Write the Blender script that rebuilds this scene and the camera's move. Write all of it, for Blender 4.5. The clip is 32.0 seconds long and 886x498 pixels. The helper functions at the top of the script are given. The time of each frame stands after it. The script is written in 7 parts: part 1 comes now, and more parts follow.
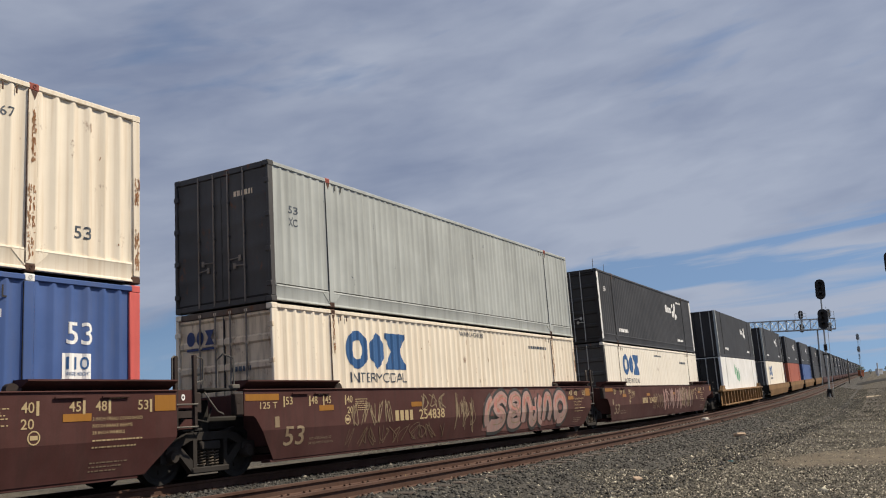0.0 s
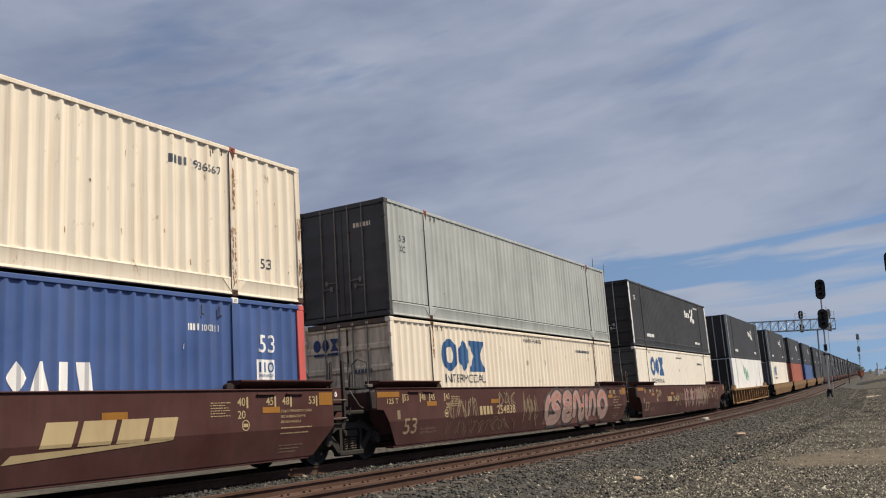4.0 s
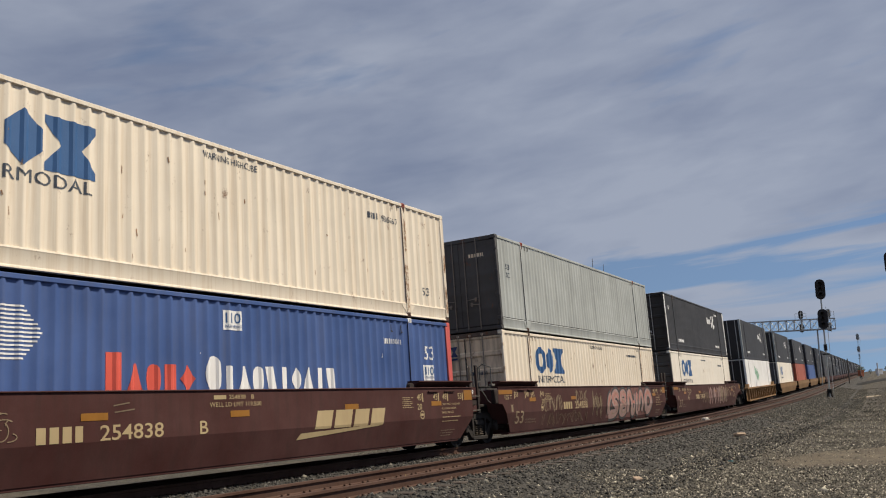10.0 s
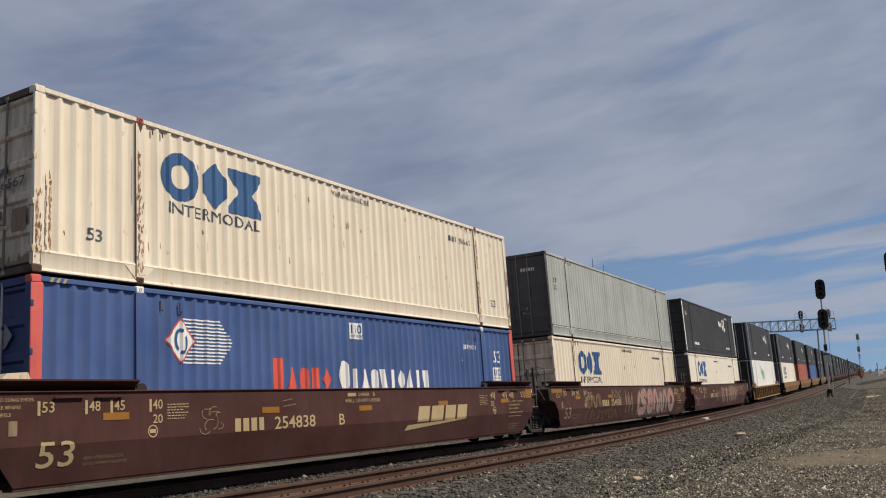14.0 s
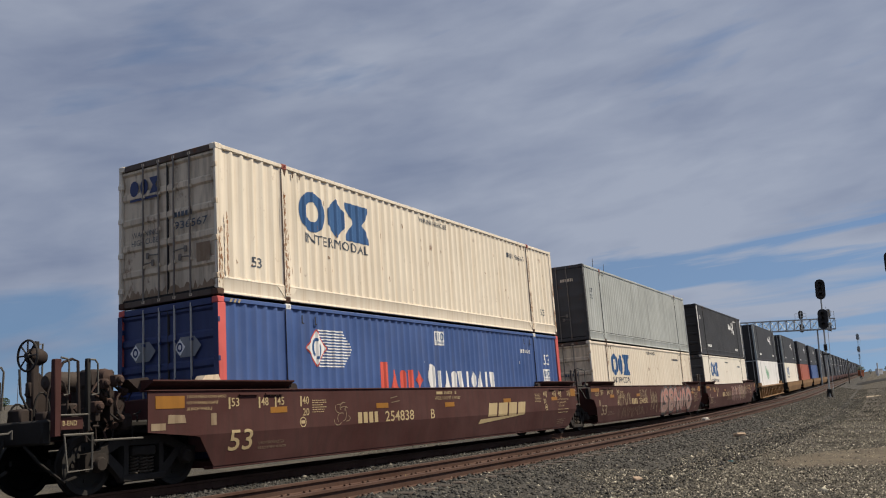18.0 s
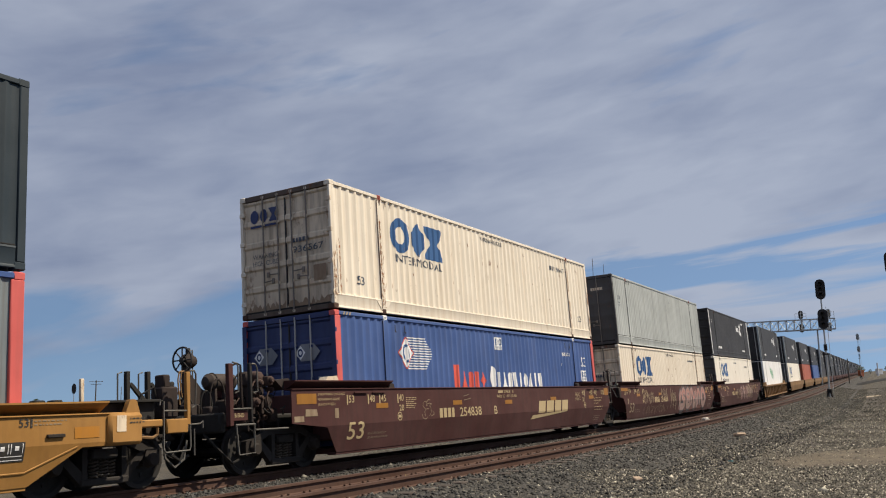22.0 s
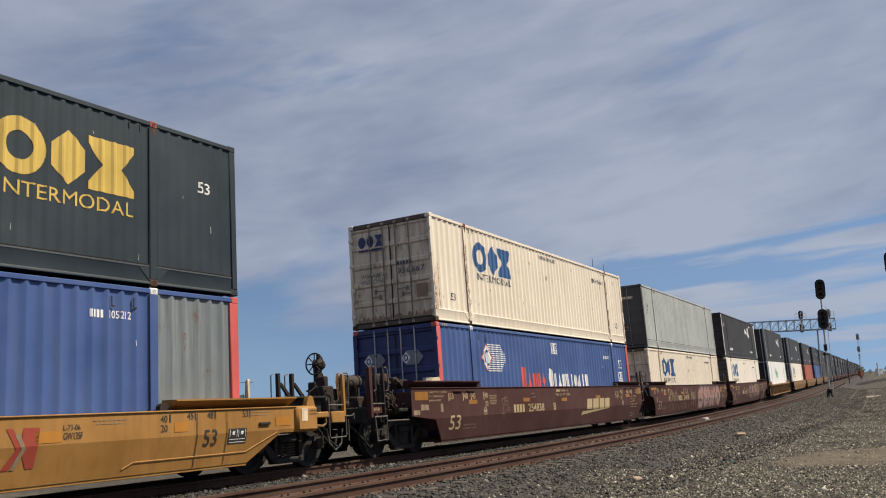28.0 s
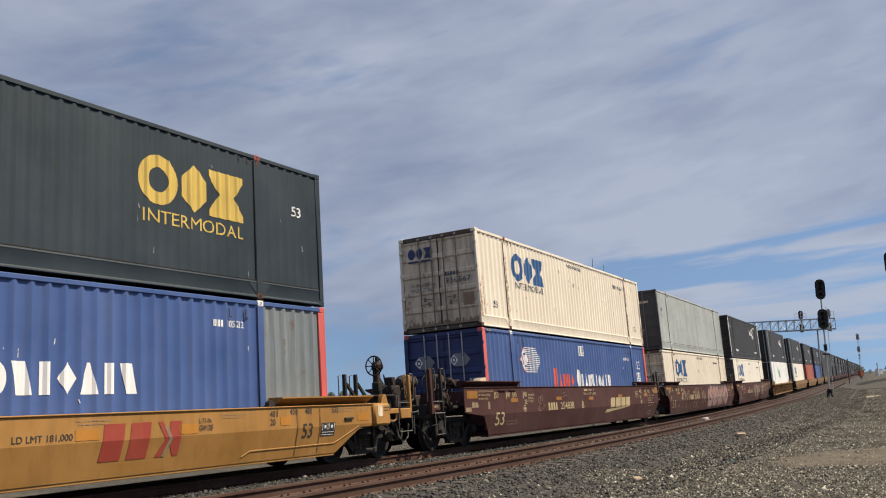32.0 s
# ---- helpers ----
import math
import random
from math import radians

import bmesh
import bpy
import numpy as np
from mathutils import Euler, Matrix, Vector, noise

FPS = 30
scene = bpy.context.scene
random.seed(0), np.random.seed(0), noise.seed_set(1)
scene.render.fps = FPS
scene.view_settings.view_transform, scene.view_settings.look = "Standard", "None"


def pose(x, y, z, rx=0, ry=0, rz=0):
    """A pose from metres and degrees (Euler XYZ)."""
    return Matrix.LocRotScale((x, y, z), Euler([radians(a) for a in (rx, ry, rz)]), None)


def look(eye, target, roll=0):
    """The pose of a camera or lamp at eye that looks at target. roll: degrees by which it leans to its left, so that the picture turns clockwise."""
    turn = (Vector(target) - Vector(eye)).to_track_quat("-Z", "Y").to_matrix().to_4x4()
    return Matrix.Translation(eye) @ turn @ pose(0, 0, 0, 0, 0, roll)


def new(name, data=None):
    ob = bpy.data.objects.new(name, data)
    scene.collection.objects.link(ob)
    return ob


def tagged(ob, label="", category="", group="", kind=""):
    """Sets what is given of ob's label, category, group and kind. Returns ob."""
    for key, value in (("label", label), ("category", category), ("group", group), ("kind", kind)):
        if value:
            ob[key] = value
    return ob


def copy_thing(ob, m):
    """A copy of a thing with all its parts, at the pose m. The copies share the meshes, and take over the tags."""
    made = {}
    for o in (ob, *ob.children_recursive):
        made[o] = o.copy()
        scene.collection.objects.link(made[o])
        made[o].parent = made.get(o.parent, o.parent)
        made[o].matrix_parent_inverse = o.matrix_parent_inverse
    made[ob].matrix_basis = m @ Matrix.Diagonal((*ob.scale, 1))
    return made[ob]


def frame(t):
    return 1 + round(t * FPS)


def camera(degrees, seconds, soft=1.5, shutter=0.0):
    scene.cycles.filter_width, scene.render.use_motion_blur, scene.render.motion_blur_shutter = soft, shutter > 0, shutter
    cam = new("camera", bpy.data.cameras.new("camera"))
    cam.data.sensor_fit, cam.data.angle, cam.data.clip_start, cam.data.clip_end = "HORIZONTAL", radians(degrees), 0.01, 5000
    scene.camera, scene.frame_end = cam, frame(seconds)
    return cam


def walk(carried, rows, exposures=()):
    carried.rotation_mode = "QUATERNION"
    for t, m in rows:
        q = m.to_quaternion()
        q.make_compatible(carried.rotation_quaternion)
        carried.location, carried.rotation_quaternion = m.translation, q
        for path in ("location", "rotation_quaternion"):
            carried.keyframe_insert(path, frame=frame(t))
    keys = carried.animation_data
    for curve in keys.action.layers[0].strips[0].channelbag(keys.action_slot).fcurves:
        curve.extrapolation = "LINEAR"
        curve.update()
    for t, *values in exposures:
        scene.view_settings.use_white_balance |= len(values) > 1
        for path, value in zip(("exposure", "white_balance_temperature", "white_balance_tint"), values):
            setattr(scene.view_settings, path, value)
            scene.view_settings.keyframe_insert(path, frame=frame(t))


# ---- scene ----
# The track: an arc that straightens out ahead, banked towards its inner side, with a slight climb.
TRACK_X, TRACK_Y, TRACK_HEADING, TRACK_BEND = -7.5195, 12.0, 0.52521, 0.0011352
BEND_END, CLIMB_START, CLIMB_BEND, BANK = 67.47, 30.0, 0.000383, 0.0498
EYE = 1.438


def track_at(s):
    """Place and heading (clockwise from +y) of the train's track s metres along it."""
    sc = max(-60.0, min(s, BEND_END))
    a = TRACK_HEADING - TRACK_BEND * sc
    x = TRACK_X + (math.cos(a) - math.cos(TRACK_HEADING)) / TRACK_BEND + (s - sc) * math.sin(a)
    y = TRACK_Y + (math.sin(TRACK_HEADING) - math.sin(a)) / TRACK_BEND + (s - sc) * math.cos(a)
    return x, y, a


def climb(s):
    q = max(0.0, s - CLIMB_START)
    span = BEND_END - CLIMB_START
    qc = min(q, span)
    return CLIMB_BEND * qc * qc / 2 + CLIMB_BEND * span * (q - qc)


def beside(s, v, z=0.0):
    """The point v metres to the left of the track at s, z above the level of its rails. The second track climbs a little above it."""
    x, y, a = track_at(s)
    q = min(1.0, max(0.0, (s - 8) / 45.0))
    lift = 0.34 * q * q * (3 - 2 * q) * min(1.0, max(0.0, (-1.3 - v) / 1.6))
    return Vector((x - v * math.cos(a), y + v * math.sin(a), z + climb(s) + lift))


def unit_pose(s, z=0.0):
    """The pose of a wagon whose middle is at s: x forward, y to the left, z up from the rails."""
    xa, ya, _ = track_at(s - 9.2)
    xb, yb, _ = track_at(s + 9.2)
    turn = math.atan2(yb - ya, xb - xa)
    za, zb = climb(s - 9.2), climb(s + 9.2)
    tilt = math.atan2(zb - za, 18.4)
    m = Matrix.Translation(((xa + xb) / 2, (ya + yb) / 2, (za + zb) / 2))
    m = m @ Euler((0, 0, turn)).to_matrix().to_4x4() @ Euler((0, -tilt, 0)).to_matrix().to_4x4()
    return m @ Euler((-BANK, 0, 0)).to_matrix().to_4x4() @ Matrix.Translation((0, 0, z))


def train_at(t):
    """How far along the track the brown leading unit's middle is at t seconds."""
    q = t / 16 - 1
    return 11.1754 + q * (14.8736 + q * (-1.4157 + q * (-0.4723 + q * (-1.5026 + q * (-1.6467 + q * (0.8602 + q * (1.3954 + q * 0.1641)))))))


cam = camera(53.563, 32.0, soft=1.1, shutter=0.1)
TILT = 0.164217
STAND = look((0, 0, EYE), (0, 10 * math.cos(TILT), EYE + 10 * math.sin(TILT)), -1.3314)
walk(cam, [(0, STAND), (32, STAND)], [(0, -0.03), (3, -0.02), (6, -0.12), (9, -0.2), (13, -0.19), (17, -0.18), (19, -0.15), (20.5, -0.04), (23, 0.01), (28, 0.01), (30, 0.11), (32, 0.13)])

# ---- light ----
SUN_HEIGHT, SUN_TURN = radians(53), radians(80)   # turn: clockwise from +y
sun = new("sun", bpy.data.lights.new("sun", "SUN"))
sun.data.energy, sun.data.angle, sun.data.color = 6.1, radians(0.6), (1.0, 0.88, 0.7)
SUN_WAY = Vector((math.sin(SUN_TURN) * math.cos(SUN_HEIGHT), math.cos(SUN_TURN) * math.cos(SUN_HEIGHT), math.sin(SUN_HEIGHT)))
sun.matrix_world = look(SUN_WAY * 50, (0, 0, 0))


SKY_A, SKY_B, SKY_C = (0.3, 0.2, 0.1), (0.7, 0.1, 0.4), (1.2, 0.5, 0.3)


def make_sky():
    w = bpy.data.worlds.new("sky")
    scene.world = w
    w.use_nodes = True
    nt = w.node_tree
    nt.nodes.clear()
    N, L = nt.nodes.new, nt.links.new
    out, bg, mix = N("ShaderNodeOutputWorld"), N("ShaderNodeBackground"), N("ShaderNodeMix")
    mix.data_type = "RGBA"
    sky = N("ShaderNodeTexSky")
    sky.sky_type, sky.sun_disc, sky.sun_elevation, sky.sun_rotation = "NISHITA", False, SUN_HEIGHT, SUN_TURN
    sky.air_density, sky.dust_density, sky.ozone_density = 1.0, 0.2, 3.0
    tc = N("ShaderNodeTexCoord")
    sep = N("ShaderNodeSeparateXYZ")
    L(tc.outputs["Generated"], sep.inputs[0])

    def op(kind, a, b=None, clamp=False):
        n = N("ShaderNodeMath")
        n.operation, n.use_clamp = kind, clamp
        for i, v in enumerate((a, b)):
            if v is None:
                continue
            if isinstance(v, (int, float)):
                n.inputs[i].default_value = v
            else:
                L(v, n.inputs[i])
        return n.outputs[0]
    x, y, z = sep.outputs

    def cloud(scale, detail, rough, loc, size, slant, distortion=0.0):
        """Noise on the sky's dome, drawn out into bands that climb towards the right of the view."""
        mp = N("ShaderNodeMapping")
        mp.vector_type = "TEXTURE"
        mp.inputs["Location"].default_value, mp.inputs["Scale"].default_value = loc, size
        mp.inputs["Rotation"].default_value = (0, radians(slant), 0)
        L(tc.outputs["Generated"], mp.inputs[0])
        n = N("ShaderNodeTexNoise")
        n.inputs["Scale"].default_value, n.inputs["Detail"].default_value, n.inputs["Roughness"].default_value = scale, detail, rough
        n.inputs["Distortion"].default_value = distortion
        L(mp.outputs[0], n.inputs["Vector"])
        return n.outputs["Fac"]
    big = cloud(2.6, 5, 0.48, SKY_A, (1.0, 1.0, 0.3), -17, 0.3)
    thin = cloud(7.0, 6, 0.52, SKY_B, (1.0, 1.0, 0.22), -13, 0.4)
    high = op("MULTIPLY", op("SUBTRACT", z, 0.13), 1.2)
    high = op("MINIMUM", op("MAXIMUM", high, -0.15), 0.12)

    def bell(v, middle, width):
        q = op("DIVIDE", op("SUBTRACT", v, middle), width)
        return op("POWER", 2.718, op("MULTIPLY", op("MULTIPLY", q, q), -1.0))
    # the sheet's lower edge: a bright bank that climbs towards the right over a blue gap, with thinner streaks below
    flat = cloud(5.0, 6, 0.5, SKY_C, (1.0, 1.0, 0.1), -6, 0.35)
    slope = op("SUBTRACT", z, op("MULTIPLY", x, 0.12))
    slope = op("ADD", slope, op("MULTIPLY", op("SUBTRACT", flat, 0.5), 0.11))
    right = op("MULTIPLY", op("SUBTRACT", x, 0.02), 5.0, True)
    bank = op("MULTIPLY", bell(slope, 0.165, 0.05), right)
    gap = op("MULTIPLY", bell(slope, 0.088, 0.026), right)
    veil = op("MULTIPLY", bell(slope, 0.02, 0.04), right)
    banks = op("SUBTRACT", op("ADD", op("MULTIPLY", bank, 0.05), op("MULTIPLY", veil, 0.06)), op("MULTIPLY", gap, 0.07))
    cover = op("ADD", op("MULTIPLY", big, 0.85), op("MULTIPLY", thin, 0.32))
    low = op("MULTIPLY", op("MULTIPLY", op("SUBTRACT", 0.15, slope), 18.0, True), right)
    streaks = op("ADD", op("MULTIPLY", flat, 1.0), 0.1)
    cover = op("ADD", op("MULTIPLY", cover, op("SUBTRACT", 1.0, low)), op("MULTIPLY", streaks, low))
    haze = op("MULTIPLY", bell(z, 0.165, 0.08), op("SUBTRACT", 1.0, right))
    cover = op("ADD", cover, op("ADD", op("SUBTRACT", high, 0.085), op("ADD", banks, op("MULTIPLY", haze, 0.075))))
    ramp = N("ShaderNodeValToRGB")
    ramp.color_ramp.elements[0].position, ramp.color_ramp.elements[1].position = 0.42, 0.56
    ramp.color_ramp.elements[0].color, ramp.color_ramp.elements[1].color = (0.16, 0.16, 0.16, 1), (0.9, 0.9, 0.9, 1)
    L(cover, ramp.inputs[0])
    # thicker parts of the sheet are greyer
    shade = N("ShaderNodeValToRGB")
    shade.color_ramp.elements[0].position, shade.color_ramp.elements[1].position = 0.36, 0.66
    shade.color_ramp.elements[0].color, shade.color_ramp.elements[1].color = (2.3, 2.7, 3.85, 1), (4.15, 4.55, 5.55, 1)
    soft = op("ADD", op("MULTIPLY", cloud(3.2, 5, 0.45, SKY_C, (1.0, 1.0, 0.34), -9, 0.3), 0.66), op("MULTIPLY", cloud(10.0, 5, 0.5, SKY_A, (1.0, 1.0, 0.3), -10, 0.3), 0.34))
    L(op("ADD", soft, op("ADD", op("MULTIPLY", bank, 0.09), op("MULTIPLY", low, 0.16))), shade.inputs[0])
    # the blue between the clouds, taken a little above the haze of the horizon
    lift = N("ShaderNodeCombineXYZ")
    L(x, lift.inputs[0])
    L(y, lift.inputs[1])
    L(op("ADD", op("MULTIPLY", op("MAXIMUM", z, 0.0), 0.8), 0.16), lift.inputs[2])
    L(lift.outputs[0], sky.inputs[0])
    L(ramp.outputs[0], mix.inputs[0])
    tone = N("ShaderNodeHueSaturation")
    tone.inputs["Value"].default_value, tone.inputs["Saturation"].default_value = 0.93, 1.08
    L(sky.outputs[0], tone.inputs["Color"])
    L(tone.outputs[0], mix.inputs[6])
    L(shade.outputs[0], mix.inputs[7])
    L(mix.outputs[2], bg.inputs[0])
    bg.inputs[1].default_value = 0.1
    L(bg.outputs[0], out.inputs[0])


make_sky()

# ---- materials ----


def surface(name, base, rough=0.6, metal=0.0, dirt=(0.1, 0.08, 0.06), dirt_amount=0.3, streak=(3.0, 3.0, 0.35), patch=0.7, grain=40.0,
            bump=0.004, rust=0.0, rust_colour=(0.16, 0.06, 0.025), spread=0.0, fade=0.12):
    """Paint, metal or stone with streaks of dirt, worn patches, grain and, where asked, rust spots."""
    m = bpy.data.materials.new(name)
    m.use_nodes = True
    nt = m.node_tree
    N, L = nt.nodes.new, nt.links.new
    b = nt.nodes["Principled BSDF"]
    b.inputs["Metallic"].default_value = metal
    b.inputs["Specular IOR Level"].default_value = 0.3
    tc = N("ShaderNodeTexCoord")

    def noise_at(scale, detail, stretch, roughness=0.6):
        mp = N("ShaderNodeMapping")
        mp.inputs["Scale"].default_value = stretch
        L(tc.outputs["Object"], mp.inputs[0])
        n = N("ShaderNodeTexNoise")
        n.inputs["Scale"].default_value, n.inputs["Detail"].default_value, n.inputs["Roughness"].default_value = scale, detail, roughness
        L(mp.outputs[0], n.inputs["Vector"])
        return n.outputs["Fac"]

    def ramped(fac, lo, hi, top):
        r = N("ShaderNodeMapRange")
        r.inputs[1].default_value, r.inputs[2].default_value, r.inputs[3].default_value, r.inputs[4].default_value = lo, hi, 0.0, top
        L(fac, r.inputs[0])
        return r.outputs[0]

    def blend(fac, a, c):
        x = N("ShaderNodeMix")
        x.data_type = "RGBA"
        L(fac, x.inputs[0])
        for i, v in ((6, a), (7, c)):
            if isinstance(v, tuple):
                x.inputs[i].default_value = (*v, 1)
            else:
                L(v, x.inputs[i])
        return x.outputs[2]
    lighter = tuple(min(0.85, c * (1 + fade) + 0.02) for c in base)
    darker = tuple(c * (1 - fade) for c in base)
    colour = blend(ramped(noise_at(patch, 5, (1, 1, 1)), 0.3, 0.7, 1.0), darker, lighter)
    if spread:
        info = N("ShaderNodeObjectInfo")
        r = N("ShaderNodeMapRange")
        r.inputs[3].default_value, r.inputs[4].default_value = 1 - spread, 1 + spread
        L(info.outputs["Random"], r.inputs[0])
        h = N("ShaderNodeHueSaturation")
        L(r.outputs[0], h.inputs["Value"])
        L(colour, h.inputs["Color"])
        colour = h.outputs[0]
    colour = blend(ramped(noise_at(2.2, 6, streak), 0.46, 0.8, dirt_amount), colour, dirt)
    if rust:
        colour = blend(ramped(noise_at(3.2, 9, (1, 1, 0.6), 0.72), 0.62 - 0.12 * rust, 0.72 - 0.1 * rust, 0.85), colour, rust_colour)
    L(colour, b.inputs["Base Color"])
    fine = noise_at(grain, 4, (1, 1, 1))
    rr = N("ShaderNodeMapRange")
    rr.inputs[3].default_value, rr.inputs[4].default_value = max(0.05, rough - 0.12), min(1.0, rough + 0.15)
    L(fine, rr.inputs[0])
    L(rr.outputs[0], b.inputs["Roughness"])
    bp = N("ShaderNodeBump")
    bp.inputs["Strength"].default_value, bp.inputs["Distance"].default_value = 0.5, bump
    L(fine, bp.inputs["Height"])
    L(bp.outputs[0], b.inputs["Normal"])
    return m


CREAM = surface("cream paint", (0.735, 0.665, 0.555), 0.6, dirt=(0.53, 0.41, 0.28), dirt_amount=0.7, streak=(5.5, 5.5, 0.16), bump=0.0015, fade=0.05, rust=0.05)
GREY_PAINT = surface("grey paint", (0.36, 0.385, 0.38), 0.6, dirt=(0.19, 0.2, 0.19), dirt_amount=0.7, streak=(2.2, 2.2, 0.12), bump=0.0015)
# for door ends, much darker than the side walls of the same containers
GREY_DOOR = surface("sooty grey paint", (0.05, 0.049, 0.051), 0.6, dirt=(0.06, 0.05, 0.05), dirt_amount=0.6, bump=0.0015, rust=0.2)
PALE_CREAM = surface("off-white paint", (0.75, 0.71, 0.63), 0.6, dirt=(0.55, 0.45, 0.33), dirt_amount=0.5, streak=(5.5, 5.5, 0.16), bump=0.0015, fade=0.05, rust=0.04)
DOOR_WHITE = surface("weathered white door paint", (0.66, 0.55, 0.41), 0.6, dirt=(0.15, 0.105, 0.07), dirt_amount=0.8, bump=0.004, rust=0.4)
BLUE = surface("blue paint", (0.044, 0.092, 0.262), 0.5, dirt=(0.09, 0.11, 0.19), dirt_amount=0.5, bump=0.0015)
NAVY = surface("dark blue paint", (0.02, 0.035, 0.12), 0.5, dirt=(0.02, 0.02, 0.04), dirt_amount=0.4, bump=0.0015)
GREEN_BLACK = surface("dark slate green paint", (0.0085, 0.0215, 0.0335), 0.62, dirt=(0.02, 0.03, 0.037), dirt_amount=0.5, bump=0.0015)
BLACK_PAINT = surface("charcoal paint", (0.0266, 0.0289, 0.0361), 0.65, dirt=(0.03, 0.03, 0.033), dirt_amount=0.4, bump=0.0015, spread=0.2)
SILVER_PAINT = surface("bare weathered panel", (0.165, 0.195, 0.215), 0.6, dirt=(0.1, 0.095, 0.085), dirt_amount=0.8, streak=(5, 5, 0.3), bump=0.003, rust=0.25)
RED_POST = surface("faded red paint", (0.6, 0.11, 0.1), 0.6, dirt=(0.3, 0.08, 0.07), dirt_amount=0.4, bump=0.002)
WHITE_PAINT = surface("white paint", (0.78, 0.78, 0.76), 0.5, dirt=(0.45, 0.42, 0.38), dirt_amount=0.3, bump=0.0015)
BROWN = surface("oxide brown wagon paint", (0.05, 0.0102, 0.0082), 0.8, dirt=(0.026, 0.015, 0.012), dirt_amount=0.5, bump=0.002, fade=0.14)
YELLOW = surface("ochre yellow wagon paint", (0.32, 0.158, 0.034), 0.65, dirt=(0.17, 0.085, 0.025), dirt_amount=0.5, bump=0.002, fade=0.18)
DARK_STEEL = surface("grimy dark steel", (0.008, 0.0068, 0.006), 0.8, dirt=(0.024, 0.018, 0.014), dirt_amount=0.5, grain=60, rust=0.15, rust_colour=(0.04, 0.025, 0.017))
# spring steel: dusty, and lightened to stand in for sun reaching under the wagon
SPRING_LIT = surface("dust-covered steel", (0.075, 0.058, 0.042), 0.9, dirt=(0.03, 0.022, 0.017), dirt_amount=0.7, grain=50)
CAST = surface("dusty cast steel", (0.022, 0.016, 0.0125), 0.8, dirt=(0.014, 0.01, 0.009), dirt_amount=0.6, grain=50)
# bogie frames: base colour lowered to paint in the shade under the wagon
FRAME_CAST = surface("dusty brown cast steel", (0.0125, 0.0092, 0.0072), 0.85, dirt=(0.02, 0.015, 0.012), dirt_amount=0.6, grain=50)
RUST = surface("rusty steel", (0.068, 0.031, 0.019), 0.8, dirt=(0.04, 0.021, 0.014), dirt_amount=0.65, streak=(4, 4, 4), grain=70)
GALVANISED = surface("galvanised steel", (0.42, 0.43, 0.43), 0.5, metal=0.4, dirt=(0.25, 0.24, 0.22), dirt_amount=0.4)
BAR_STEEL = surface("dull galvanised bar", (0.42, 0.41, 0.39), 0.5, metal=0.5, dirt=(0.12, 0.09, 0.07), dirt_amount=0.5)
BAR_GRIME = surface("grimy steel bar", (0.21, 0.18, 0.155), 0.6, metal=0.3, dirt=(0.05, 0.035, 0.028), dirt_amount=0.7)
DOOR_FRAME = surface("rusty door frame", (0.1, 0.075, 0.06), 0.8, dirt=(0.05, 0.03, 0.022), dirt_amount=0.7, rust=0.4)
DOOR_RUST = surface("brown rust bloom", (0.25, 0.17, 0.11), 0.9, dirt=(0.36, 0.29, 0.21), dirt_amount=0.9, streak=(5, 5, 1.5), patch=3)
SIGNAL_BLACK = surface("flat black paint", (0.02, 0.018, 0.018), 0.7, dirt=(0.04, 0.03, 0.03), dirt_amount=0.4)
LOGO_BLUE = surface("logo blue paint", (0.025, 0.095, 0.25), 0.5, dirt=(0.06, 0.12, 0.24), dirt_amount=0.4, bump=0.004)
LOGO_YELLOW = surface("logo yellow paint", (0.6, 0.42, 0.09), 0.5, dirt=(0.3, 0.2, 0.06), dirt_amount=0.6, bump=0.004)
INK = surface("dark slate lettering", (0.06, 0.075, 0.1), 0.5, dirt=(0.12, 0.12, 0.13), dirt_amount=0.3, bump=0.004)
LETTER_WHITE = surface("white lettering", (0.8, 0.8, 0.8), 0.5, dirt=(0.5, 0.5, 0.5), dirt_amount=0.3, bump=0.004)
LETTER_RED = surface("red lettering", (0.62, 0.09, 0.06), 0.5, dirt=(0.4, 0.1, 0.09), dirt_amount=0.3, bump=0.004)
LETTER_TAN = surface("yellowed lettering", (0.4, 0.31, 0.17), 0.55, dirt=(0.35, 0.24, 0.14), dirt_amount=0.4, bump=0.004)
LETTER_BLACK = surface("black lettering", (0.03, 0.03, 0.03), 0.5, dirt=(0.1, 0.07, 0.03), dirt_amount=0.4, bump=0.004)
LOGO_RED = surface("faded red lettering", (0.29, 0.04, 0.024), 0.5, dirt=(0.3, 0.09, 0.03), dirt_amount=0.5, bump=0.004)
REFLECTOR = surface("amber reflective patch", (0.27, 0.115, 0.008), 0.5, dirt=(0.15, 0.07, 0.015), dirt_amount=0.5, bump=0.002)
SPRAY_PINK = surface("pink spray paint", (0.36, 0.135, 0.11), 0.6, dirt=(0.46, 0.36, 0.33), dirt_amount=0.9, streak=(3, 3, 2), patch=3)
SPRAY_PALE = surface("pale pink spray paint", (0.3, 0.21, 0.19), 0.6, dirt=(0.42, 0.16, 0.13), dirt_amount=0.8, streak=(2.5, 2.5, 1.2), patch=2.5)
LETTER_DIM = surface("faded lettering", (0.17, 0.125, 0.08), 0.6, dirt=(0.1, 0.06, 0.04), dirt_amount=0.6)
SPRAY_TAN = surface("tan spray paint", (0.25, 0.19, 0.12), 0.6, dirt=(0.14, 0.08, 0.05), dirt_amount=0.8, patch=2.5)
SPRAY_DIM = surface("dim tan spray paint", (0.15, 0.1, 0.06), 0.6, dirt=(0.08, 0.04, 0.03), dirt_amount=0.8, patch=2.5)
